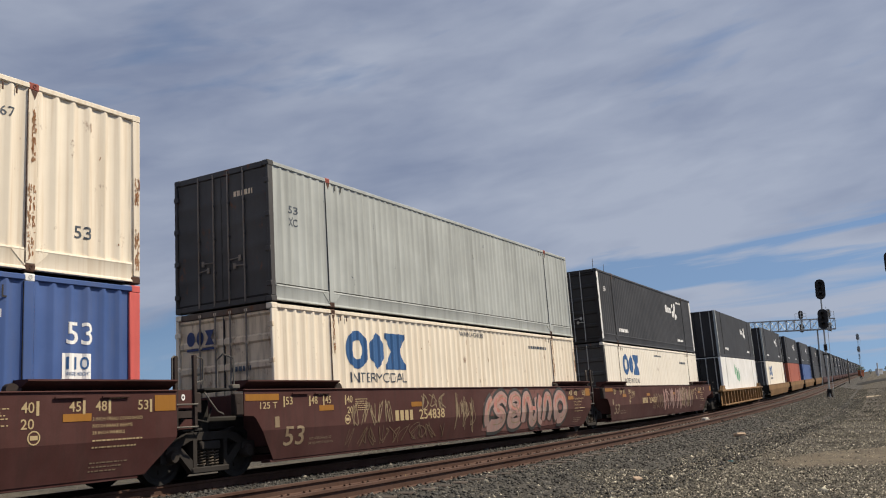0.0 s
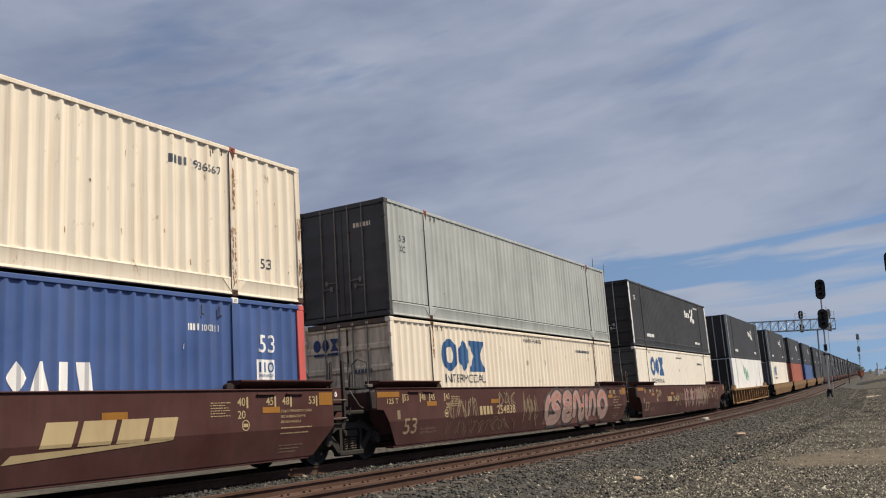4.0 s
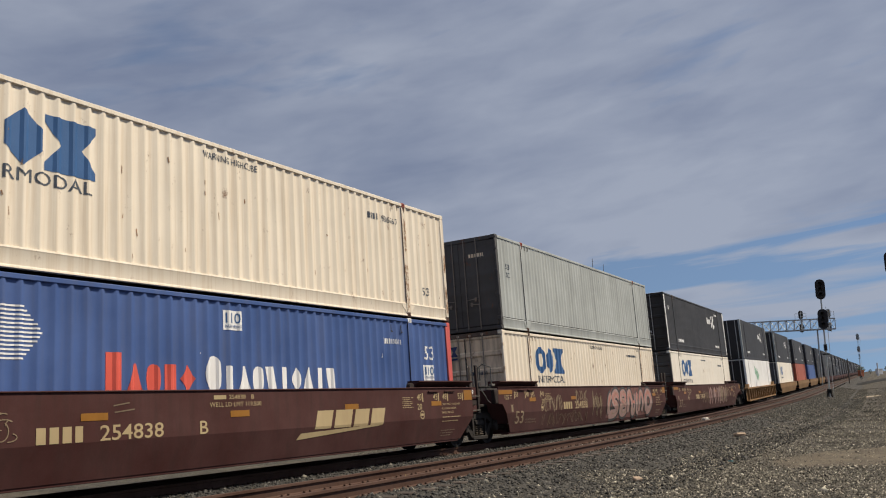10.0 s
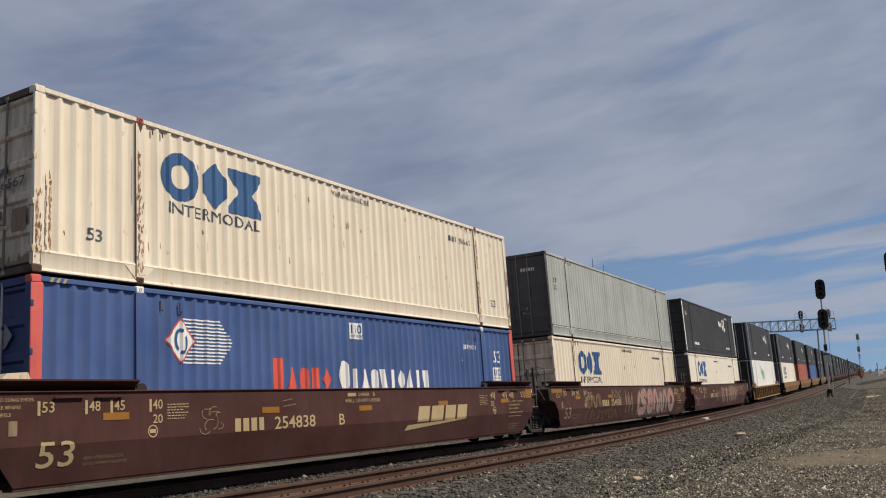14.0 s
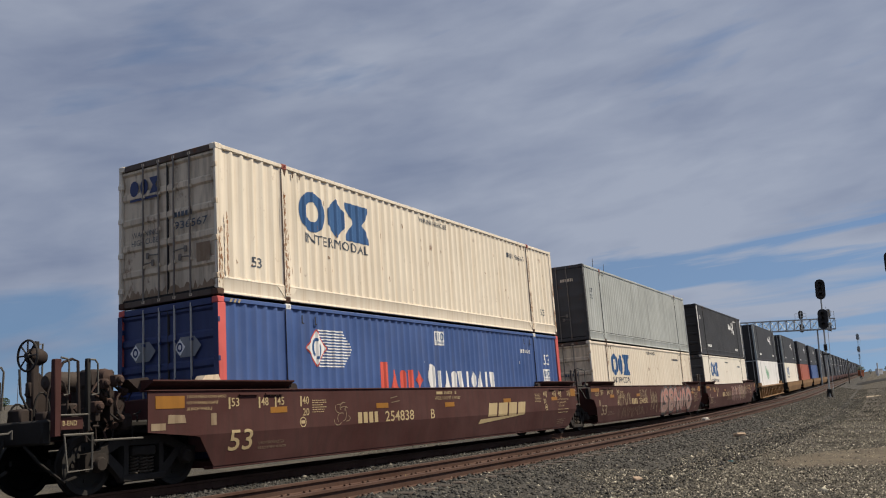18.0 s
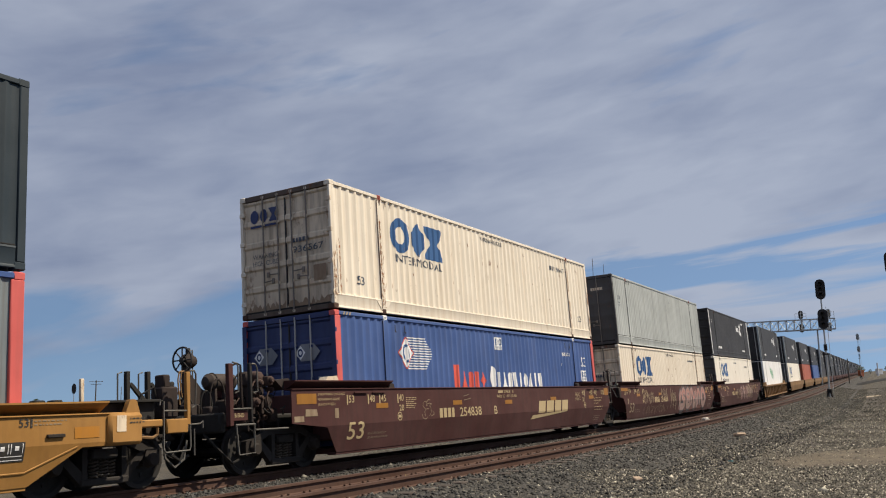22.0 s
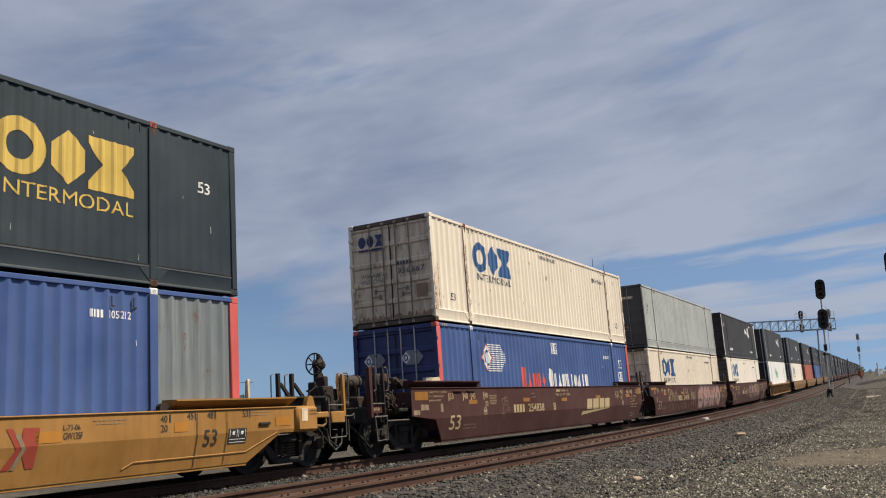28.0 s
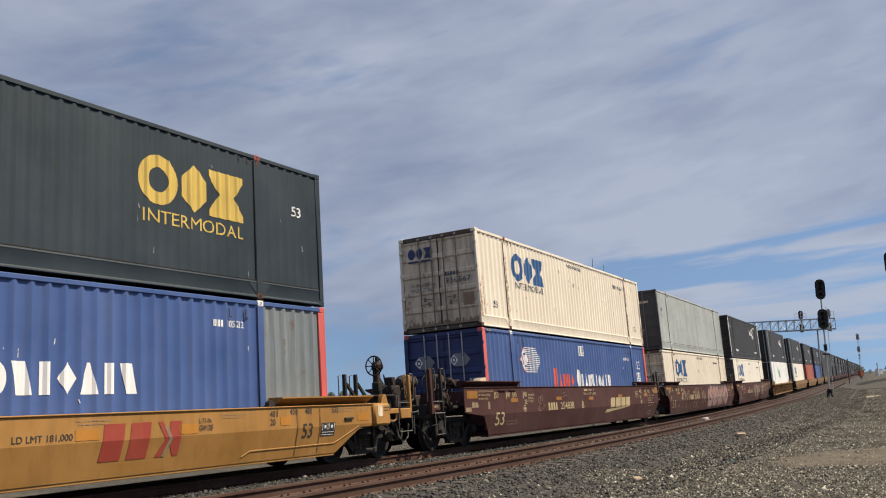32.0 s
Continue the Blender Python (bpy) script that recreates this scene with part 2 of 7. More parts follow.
SPRAY_SMEAR = surface("thin overspray", (0.16, 0.07, 0.06), 0.65, dirt=(0.06, 0.025, 0.02), dirt_amount=0.9, streak=(3, 3, 2), patch=2.5)
LOGO_GREEN = surface("green lettering", (0.12, 0.36, 0.2), 0.5)
ORANGE = surface("orange-red paint", (0.33, 0.08, 0.04), 0.55, dirt=(0.25, 0.09, 0.05), dirt_amount=0.5)
RESERVOIR = surface("faded brown tank paint", (0.034, 0.023, 0.018), 0.8, dirt=(0.025, 0.017, 0.013), dirt_amount=0.8)
VALVE = surface("dusty brown casting", (0.05, 0.026, 0.019), 0.85, dirt=(0.018, 0.012, 0.01), dirt_amount=0.8)
GRIMY_BROWN = surface("grimy brown paint", (0.022, 0.0125, 0.01), 0.8, dirt=(0.014, 0.01, 0.008), dirt_amount=0.7)
STAIN = surface("rust stain", (0.27, 0.12, 0.05), 0.85, dirt=(0.5, 0.4, 0.28), dirt_amount=0.9, streak=(9, 9, 2.5))
STAIN_DARK = surface("dark grime stain", (0.09, 0.045, 0.018), 0.85, dirt=(0.25, 0.12, 0.025), dirt_amount=0.9, streak=(9, 9, 2.5))
DIRT_PATCH = surface("dry tan dirt", (0.09, 0.07, 0.045), 0.95, dirt=(0.05, 0.043, 0.033), dirt_amount=0.9, streak=(1.5, 1.5, 1.5), patch=1.2, fade=0.3, grain=60, bump=0.02)
HEX_GREY = surface("faded grey decal", (0.2, 0.21, 0.23), 0.6, dirt=(0.08, 0.09, 0.13), dirt_amount=0.6)
HUT = surface("orange board", (0.4, 0.12, 0.05), 0.6)
SAND = surface("pale sand", (0.3, 0.245, 0.17), 0.9)
CASTING_RED = surface("red oxide casting", (0.26, 0.055, 0.04), 0.7, dirt=(0.12, 0.05, 0.03), dirt_amount=0.6, bump=0.003)
TIE_WOOD = surface("weathered sleeper", (0.058, 0.045, 0.037), 0.85, dirt=(0.05, 0.037, 0.028), dirt_amount=0.6, streak=(0.6, 4, 4), spread=0.25)
BARK = surface("far bark", (0.09, 0.07, 0.05), 0.9)
POLE_WOOD = surface("utility pole", (0.1, 0.085, 0.07), 0.85)


def leaf_material(name, base):
    m = surface(name, base, 0.7, dirt=tuple(c * 0.5 for c in base), dirt_amount=0.7, patch=2.0, fade=0.35)
    return m


LEAVES = leaf_material("far foliage", (0.05, 0.075, 0.035))


def gravel(name, tones, scale, sandy=0.0):
    m = bpy.data.materials.new(name)
    m.use_nodes = True
    nt = m.node_tree
    N, L = nt.nodes.new, nt.links.new
    b = nt.nodes["Principled BSDF"]
    b.inputs["Roughness"].default_value = 0.95
    tc = N("ShaderNodeTexCoord")
    vo = N("ShaderNodeTexVoronoi")
    vo.inputs["Scale"].default_value = scale
    L(tc.outputs["Object"], vo.inputs["Vector"])
    ramp = N("ShaderNodeValToRGB")
    e = ramp.color_ramp.elements
    e[0].color, e[1].color = (*tones[0], 1), (*tones[-1], 1)
    for i, c in enumerate(tones[1:-1]):
        k = e.new((i + 1) / (len(tones) - 1))
        k.color = (*c, 1)
    sep = N("ShaderNodeSeparateColor")
    L(vo.outputs["Color"], sep.inputs[0])
    L(sep.outputs[0], ramp.inputs[0])
    n = N("ShaderNodeTexNoise")
    n.inputs["Scale"].default_value, n.inputs["Detail"].default_value = 0.35, 6
    L(tc.outputs["Object"], n.inputs["Vector"])
    mr = N("ShaderNodeMapRange")
    mr.inputs[1].default_value, mr.inputs[2].default_value, mr.inputs[4].default_value = 0.44, 0.64, sandy
    L(n.outputs["Fac"], mr.inputs[0])
    mx = N("ShaderNodeMix")
    mx.data_type = "RGBA"
    L(mr.outputs[0], mx.inputs[0])
    L(ramp.outputs[0], mx.inputs[6])
    mx.inputs[7].default_value = (0.085, 0.07, 0.047, 1)
    # mottling at two sizes, so that distant gravel keeps its unevenness
    mott = N("ShaderNodeTexNoise")
    mott.inputs["Scale"].default_value, mott.inputs["Detail"].default_value, mott.inputs["Roughness"].default_value = 1.3, 9, 0.75
    L(tc.outputs["Object"], mott.inputs["Vector"])
    mv = N("ShaderNodeMapRange")
    mv.inputs[1].default_value, mv.inputs[2].default_value, mv.inputs[3].default_value, mv.inputs[4].default_value = 0.3, 0.7, 0.5, 1.45
    L(mott.outputs["Fac"], mv.inputs[0])
    hs = N("ShaderNodeHueSaturation")
    L(mv.outputs[0], hs.inputs["Value"])
    L(mx.outputs[2], hs.inputs["Color"])
    L(hs.outputs[0], b.inputs["Base Color"])
    bp = N("ShaderNodeBump")
    bp.inputs["Strength"].default_value, bp.inputs["Distance"].default_value = 1.0, 0.03
    L(vo.outputs["Distance"], bp.inputs["Height"])
    L(bp.outputs[0], b.inputs["Normal"])
    return m


STONE_TONES = ((0.018, 0.016, 0.014), (0.05, 0.045, 0.038), (0.08, 0.072, 0.06), (0.035, 0.032, 0.027), (0.16, 0.147, 0.125))
GROUND_MAT = gravel("packed gravel and dirt", tuple((0.82 * c[0], 0.78 * c[1], 0.68 * c[2]) for c in STONE_TONES), 30.0, 0.65)
DUST_MAT = gravel("rust-stained fines", ((0.022, 0.0135, 0.0095), (0.034, 0.0205, 0.014), (0.046, 0.0275, 0.0185), (0.028, 0.017, 0.0115)), 45.0, 0.0)
DRY_GRASS = surface("dry grass", (0.3, 0.22, 0.1), 0.8, dirt=(0.2, 0.15, 0.07), dirt_amount=0.6)
BED_MAT = gravel("ballast stone", tuple(tuple(0.6 * q for q in c) for c in STONE_TONES), 18.0, 0.0)
YELLOW_DULL = surface("faded tan-yellow wagon paint", (0.2, 0.11, 0.04), 0.7, dirt=(0.09, 0.055, 0.028), dirt_amount=0.7, fade=0.2)
REFLECTOR_YELLOW = surface("yellow-orange reflective patch", (0.4, 0.165, 0.014), 0.5, dirt=(0.32, 0.15, 0.03), dirt_amount=0.7, bump=0.002)
HANDRAIL = surface("dull handrail steel", (0.11, 0.104, 0.092), 0.6, metal=0.2, dirt=(0.08, 0.06, 0.045), dirt_amount=0.5)


def stone_material(name, k, warm=(1.0, 0.93, 0.78)):
    m = bpy.data.materials.new(name)
    m.use_nodes = True
    nt = m.node_tree
    N, L = nt.nodes.new, nt.links.new
    b = nt.nodes["Principled BSDF"]
    b.inputs["Roughness"].default_value = 0.9
    geo = N("ShaderNodeNewGeometry")
    ramp = N("ShaderNodeValToRGB")
    e = ramp.color_ramp.elements
    e[0].color, e[1].color = (0.02, 0.018, 0.016, 1), (k * 0.38, k * 0.355, k * 0.29, 1)
    for p, c in ((0.25, 0.03), (0.6, 0.062), (0.84, 0.11), (0.95, 0.2)):
        stop = e.new(p)
        stop.color = (k * c * warm[0], k * c * warm[1], k * c * warm[2], 1)
    L(geo.outputs["Random Per Island"], ramp.inputs[0])
    L(ramp.outputs[0], b.inputs["Base Color"])
    tc = N("ShaderNodeTexCoord")
    n = N("ShaderNodeTexNoise")
    n.inputs["Scale"].default_value = 60
    L(tc.outputs["Object"], n.inputs["Vector"])
    bp = N("ShaderNodeBump")
    bp.inputs["Strength"].default_value, bp.inputs["Distance"].default_value = 0.5, 0.01
    L(n.outputs["Fac"], bp.inputs["Height"])
    L(bp.outputs[0], b.inputs["Normal"])
    return m


STONES = stone_material("loose stones", 1.62, (1.04, 0.94, 0.74))
FAR_STONES = stone_material("dusty loose stones", 0.74, (1.04, 0.95, 0.76))
BALLAST = stone_material("sooty ballast stones", 0.54, (1.0, 0.96, 0.88))

# ---- building blocks ----


class Shape:
    """Points and faces of one part."""

    def __init__(self):
        self.v, self.f = [], []

    def add(self, pts, faces):
        o = len(self.v)
        self.v += [tuple(p) for p in pts]
        self.f += [tuple(i + o for i in q) for q in faces]
        return self

    def box(self, x0, x1, y0, y1, z0, z1, edge=0.0):
        if edge <= 0:
            p = [(x, y, z) for x in (x0, x1) for y in (y0, y1) for z in (z0, z1)]
            return self.add(p, [(0, 1, 3, 2), (4, 6, 7, 5), (0, 4, 5, 1), (2, 3, 7, 6), (0, 2, 6, 4), (1, 5, 7, 3)])
        e = min(edge, abs(x1 - x0) / 2.5, abs(y1 - y0) / 2.5, abs(z1 - z0) / 2.5)
        # a chamfered box: three points at each corner
        p, idx = [], {}
        for i, x in enumerate((x0, x1)):
            for j, y in enumerate((y0, y1)):
                for k, z in enumerate((z0, z1)):
                    xi, yi, zi = (x0 + e, x1 - e)[i], (y0 + e, y1 - e)[j], (z0 + e, z1 - e)[k]
                    for a, q in enumerate(((x, yi, zi), (xi, y, zi), (xi, yi, z))):
                        idx[i, j, k, a] = len(p)
                        p.append(q)
        f = []
        for i in (0, 1):
            f.append([idx[i, j, k, 0] for j, k in ((0, 0), (0, 1), (1, 1), (1, 0))][::1 if i == 0 else -1])
            f.append([idx[j, i, k, 1] for j, k in ((0, 0), (1, 0), (1, 1), (0, 1))][::1 if i == 0 else -1])
            f.append([idx[j, k, i, 2] for j, k in ((0, 0), (0, 1), (1, 1), (1, 0))][::1 if i == 0 else -1])
        for i in (0, 1):
            for j in (0, 1):
                f.append((idx[i, j, 0, 0], idx[i, j, 1, 0], idx[i, j, 1, 1], idx[i, j, 0, 1]))
                f.append((idx[i, 0, j, 0], idx[i, 1, j, 0], idx[i, 1, j, 2], idx[i, 0, j, 2]))
                f.append((idx[0, i, j, 1], idx[1, i, j, 1], idx[1, i, j, 2], idx[0, i, j, 2]))
        for i in (0, 1):
            for j in (0, 1):
                for k in (0, 1):
                    f.append((idx[i, j, k, 0], idx[i, j, k, 1], idx[i, j, k, 2]))
        return self.add(p, f)

    def prism(self, outline, lo, hi, axis="y"):
        """A flat outline pushed from lo to hi along an axis. Outline points are the other two, in order."""
        def at(a, b, c):
            return {"x": (c, a, b), "y": (a, c, b), "z": (a, b, c)}[axis]
        n = len(outline)
        p = [at(a, b, lo) for a, b in outline] + [at(a, b, hi) for a, b in outline]
        f = [tuple(range(n))[::-1], tuple(range(n, 2 * n))]
        f += [(i, (i + 1) % n, (i + 1) % n + n, i + n) for i in range(n)]
        return self.add(p, f)

    def tube(self, a, b, r, sides=8, r2=None):
        a, b = Vector(a), Vector(b)
        d = (b - a).normalized()
        u = d.orthogonal().normalized()
        w = d.cross(u)
        r2 = r if r2 is None else r2
        p = [a + (u * math.cos(q) + w * math.sin(q)) * r for q in (2 * math.pi * i / sides for i in range(sides))]
        p += [b + (u * math.cos(q) + w * math.sin(q)) * r2 for q in (2 * math.pi * i / sides for i in range(sides))]
        f = [tuple(range(sides))[::-1], tuple(range(sides, 2 * sides))]
        f += [(i, (i + 1) % sides, (i + 1) % sides + sides, i + sides) for i in range(sides)]
        return self.add(p, f)

    def pipe(self, pts, r, sides=6):
        """A bent round bar through the points, in one piece."""
        pts = [Vector(p) for p in pts]
        n = len(pts)
        ways = [(pts[min(i + 1, n - 1)] - pts[max(i - 1, 0)]).normalized() for i in range(n)]
        u = ways[0].orthogonal().normalized()
        p = []
        for c, d in zip(pts, ways):
            u = (u - d * u.dot(d)).normalized()
            w = d.cross(u)
            p += [c + (u * math.cos(q) + w * math.sin(q)) * r for q in (2 * math.pi * i / sides for i in range(sides))]
        f = [tuple(range(sides))[::-1], tuple(range((n - 1) * sides, n * sides))]
        for k in range(n - 1):
            f += [(k * sides + i, k * sides + (i + 1) % sides, (k + 1) * sides + (i + 1) % sides, (k + 1) * sides + i) for i in range(sides)]
        return self.add(p, f)

    def ring(self, centre, axis, r, thick, n=20, sides=6):
        c, d = Vector(centre), Vector(axis).normalized()
        u = d.orthogonal().normalized()
        w = d.cross(u)
        p, f = [], []
        for i in range(n):
            q = 2 * math.pi * i / n
            o = u * math.cos(q) + w * math.sin(q)
            for k in range(sides):
                g = 2 * math.pi * k / sides
                p.append(c + o * (r + thick * math.cos(g)) + d * thick * math.sin(g))
        for i in range(n):
            for k in range(sides):
                f.append((i * sides + k, (i + 1) % n * sides + k, (i + 1) % n * sides + (k + 1) % sides, i * sides + (k + 1) % sides))
        return self.add(p, f)

    def lathe(self, profile, centre, axis="y", n=24):
        """Turns (radius, along) points round an axis."""
        p, f = [], []
        cx, cy, cz = centre
        m = len(profile)
        for i in range(n):
            q = 2 * math.pi * i / n
            for r, h in profile:
                a, b = r * math.cos(q), r * math.sin(q)
                p.append({"x": (cx + h, cy + a, cz + b), "y": (cx + a, cy + h, cz + b), "z": (cx + a, cy + b, cz + h)}[axis])
        for i in range(n):
            for k in range(m - 1):
                f.append((i * m + k, (i + 1) % n * m + k, (i + 1) % n * m + k + 1, i * m + k + 1))
        return self.add(p, f)

    def mesh(self, name, material):
        me = bpy.data.meshes.new(name)
        me.from_pydata(self.v, [], self.f)
        me.materials.append(material)
        bm = bmesh.new()
        bm.from_mesh(me)
        bmesh.ops.recalc_face_normals(bm, faces=bm.faces)
        bm.to_mesh(me)
        bm.free()
        me.shade_smooth()
        me.set_sharp_from_angle(angle=0.62)
        return me


def part(name, shape, material, parent, label="", smooth=False):
    me = shape.mesh(name, material) if isinstance(shape, Shape) else shape
    if smooth:
        me.shade_smooth()
    ob = new(name, me)
    ob.parent = parent
    if label:
        tagged(ob, label)
    return ob


def again(ob, parent, name=""):
    """One more object on the mesh of ob."""
    o = new(name or ob.name.split(".")[0], ob.data)
    o.parent = parent
    return o


def thing(name, label, category, group="", m=None):
    ob = new(name)
    ob.empty_display_size = 0.3
    tagged(ob, label, category, group)
    if m is not None:
        ob.matrix_world = m
    return ob


def structure(name, shape, material, label="", category=""):
    me = shape.mesh(name, material) if isinstance(shape, Shape) else shape
    return tagged(new(name, me), label, category, kind="structure")


def text_mesh(words, height, width=None):
    """Letters of the built-in font as a flat mesh in x and z, from the origin's lower left, of that height and overall width."""
    c = bpy.data.curves.new("letters", "FONT")
    c.body, c.size, c.resolution_u, c.offset = words, 1.0, 3, 0.008 if len(words) < 7 else 0.0
    ob = bpy.data.objects.new("letters", c)
    me = bpy.data.meshes.new_from_object(ob)
    bpy.data.objects.remove(ob)
    bpy.data.curves.remove(c)
    co = np.empty(len(me.vertices) * 3)
    me.vertices.foreach_get("co", co)
    co = co.reshape(-1, 3)
    lo, hi = co.min(0), co.max(0)
    k = height / (hi[1] - lo[1])
    kx = k if width is None else width / (hi[0] - lo[0])
    xs, zs = (co[:, 0] - lo[0]) * kx, (co[:, 1] - lo[1]) * k
    pts = np.stack([xs, 0 * xs, zs], 1)
    faces = [tuple(p.vertices) for p in me.polygons]
    bpy.data.meshes.remove(me)
    return pts, faces


def characters(pts, faces):
    """The separate characters of a text mesh, from left to right."""
    root = list(range(len(pts)))

    def top(k):
        while root[k] != k:
            k = root[k]
        return k
    for f in faces:
        for k in f[1:]:
            a, b = top(f[0]), top(k)
            root[max(a, b)] = min(a, b)
    groups = {}
    for f in faces:
        groups.setdefault(top(f[0]), []).append(f)
    for fs in groups.values():
        used = sorted({k for f in fs for k in f})
        place = {k: n for n, k in enumerate(used)}
        yield [pts[k] for k in used], [tuple(place[k] for k in f) for f in fs]


def drape(name, pts, faces, material, parent, x, z, surface_y, side=-1, breaks=(), label=""):
    """Lays flat paint on a wagon's or container's side: surface_y(x, z) gives the wall's y. The near side is side -1."""
    tall = max(p[2] for p in pts) - min(p[2] for p in pts)
    if name == "lettering" and tall > 0.1:
        for q, f in characters(pts, faces):
            drape("letter", q, f, material, parent, x, z, surface_y, side, breaks, label)
        return None
    bm = bmesh.new()
    vs = [bm.verts.new((p[0] + x, 0, p[2] + z)) for p in pts]
    for f in faces:
        try:
            bm.faces.new([vs[i] for i in f])
        except ValueError:
            pass
    lo, hi = min(p[0] for p in pts) + x, max(p[0] for p in pts) + x
    if not len(breaks) and min(p[2] for p in pts) + z < 0.79 < max(p[2] for p in pts) + z:
        bmesh.ops.bisect_plane(bm, geom=bm.verts[:] + bm.edges[:] + bm.faces[:], plane_co=(0, 0, 0.79), plane_no=(0, 0, 1))
    for b in breaks:
        if lo < b < hi:
            bmesh.ops.bisect_plane(bm, geom=bm.verts[:] + bm.edges[:] + bm.faces[:], plane_co=(b, 0, 0), plane_no=(1, 0, 0))
    for v in bm.verts:
        v.co.y = surface_y(v.co.x, v.co.z) + 0.005 * side
    bmesh.ops.recalc_face_normals(bm, faces=bm.faces)
    me = bpy.data.meshes.new(name)
    bm.to_mesh(me)
    bm.free()
    me.materials.append(material)
    ob = part(name, me, material, parent, label)
    if name == "lettering":
        tagged(ob, "row of small stencilled lettering", kind="stuff")
    return ob


def rects(list_of):
    """Flat rectangles (x0, x1, z0, z1) as points and faces."""
    p, f = [], []
    for x0, x1, z0, z1 in list_of:
        o = len(p)
        p += [(x0, 0, z0), (x1, 0, z0), (x1, 0, z1), (x0, 0, z1)]
        f.append((o, o + 1, o + 2, o + 3))
    return np.array(p), f


def polys(list_of):
    p, f = [], []
    for q in list_of:
        o = len(p)
        p += [(a, 0, b) for a, b in q]
        f.append(tuple(range(o, o + len(q))))
    return np.array(p), f


def arc_band(cx, cz, rx, rz, width, a0, a1, n=14):
    """Quads of a curved band, for painted rings and swirls."""
    out = []
    for i in range(n):
        p, q = radians(a0 + (a1 - a0) * i / n), radians(a0 + (a1 - a0) * (i + 1) / n)
        out.append([(cx + rx * math.cos(p), cz + rz * math.sin(p)), (cx + rx * math.cos(q), cz + rz * math.sin(q)),
                    (cx + (rx - width) * math.cos(q), cz + (rz - width) * math.sin(q)), (cx + (rx - width) * math.cos(p), cz + (rz - width) * math.sin(p))])
    return out


def word_blocks(widths, height, gap, slant=0.0):
    """A row of plain blocks in place of a word."""
    out, x = [], 0.0
    for w in widths:
        if w > 0:
            out.append([(x, 0), (x + w, 0), (x + w + slant * height, height), (x + slant * height, height)])
        x += abs(w) + gap
    return polys(out)


# ---- ground ----
def ground_height(x, y):
    """The level of the ground, and its place along and beside the track."""
    s, v = 20.0, 0.0
    for _ in range(4):
        px, py, a = track_at(s)
        dx, dy = x - px, y - py
        s += dx * math.sin(a) + dy * math.cos(a)
        s = max(-400.0, min(3000.0, s))
    px, py, a = track_at(s)
    v = -(x - px) * math.cos(a) + (y - py) * math.sin(a)
    near = 1.0 - min(1.0, max(0.0, (v - 12) / 60.0))
    near = near * near * (3 - 2 * near)
    side = min(1.0, max(0.0, (-v - 5.5) / 9.0))
    base = -0.36 + 0.0 * side
    if v < -5.0:
        base += 0.22 * min(1.0, (-v - 5.0) / 3.0)
        far = min(1.0, max(0.0, (s - 25) / 45.0))
        base += 0.36 * far * far * (3 - 2 * far) * min(1.0, (-v - 5.0) / 6.0)
    if v > 3:
        base += -0.6 * min(1.0, (v - 3) / 2.5) * (1.0 - 0.8 * min(1.0, max(0.0, (v - 16) / 16)))
    z = base + climb(min(s, 2500.0)) * near
    if abs(v) < 60 and s < 160:
        z += 0.03 * noise.noise(Vector((x * 0.35, y * 0.35, 0))) + 0.012 * noise.noise(Vector((x * 1.7, y * 1.7, 3)))
    return z, s, v


def make_ground():
    rings = [0.0] + [0.6 * 1.055 ** i for i in range(168)]
    n = 300
    pts, faces = [(0, 0, ground_height(0, 0)[0])], []
    for r in rings[1:]:
        for k in range(n):
            # finer ahead of the camera than behind it
            q = k / n * 2 - 1
            a = math.pi * (0.35 * q + 0.65 * q ** 3)
            x, y = r * math.sin(a), r * math.cos(a)
            pts.append((x, y, ground_height(x, y)[0]))
    for i in range(len(rings) - 1):
        for k in range(n):
            k2 = (k + 1) % n
            if i == 0:
                faces.append((0, 1 + k2, 1 + k))
            else:
                a, b = 1 + (i - 1) * n, 1 + i * n
                faces.append((a + k, a + k2, b + k2, b + k))
    me = bpy.data.meshes.new("ground")
    me.from_pydata(pts, [], faces)
    me.materials.append(GROUND_MAT)
    me.shade_smooth()
    tagged(new("ground", me), "flat grey gravel and dry dirt beside the railway", "ground", kind="structure")


make_ground()
NEAR_RAILS = ((-3.374, 0.126), (-4.874, 0.188))     # the second track's rails: beside, height of the head
TRAIN_RAILS = ((-0.75, 0.037), (0.75, -0.037))


def sweep(section, stations):
    """A cross-section of (beside, height) points carried along the track."""
    pts, faces = [], []
    k = len(section)
    for s in stations:
        for v, z in section:
            pts.append(tuple(beside(s, v, z)))
    for i in range(len(stations) - 1):
        for j in range(k - 1):
            faces.append((i * k + j, i * k + j + 1, (i + 1) * k + j + 1, (i + 1) * k + j))
    return pts, faces


def swept(name, section, stations, material, closed=False):
    pts, faces = sweep(section + ([section[0]] if closed else []), stations)
    me = bpy.data.meshes.new(name)
    me.from_pydata(pts, [], faces)
    me.materials.append(material)
    bm = bmesh.new()
    bm.from_mesh(me)
    bmesh.ops.remove_doubles(bm, verts=bm.verts, dist=0.0005)
    bmesh.ops.recalc_face_normals(bm, faces=bm.faces)
    bm.to_mesh(me)
    bm.free()
    return me


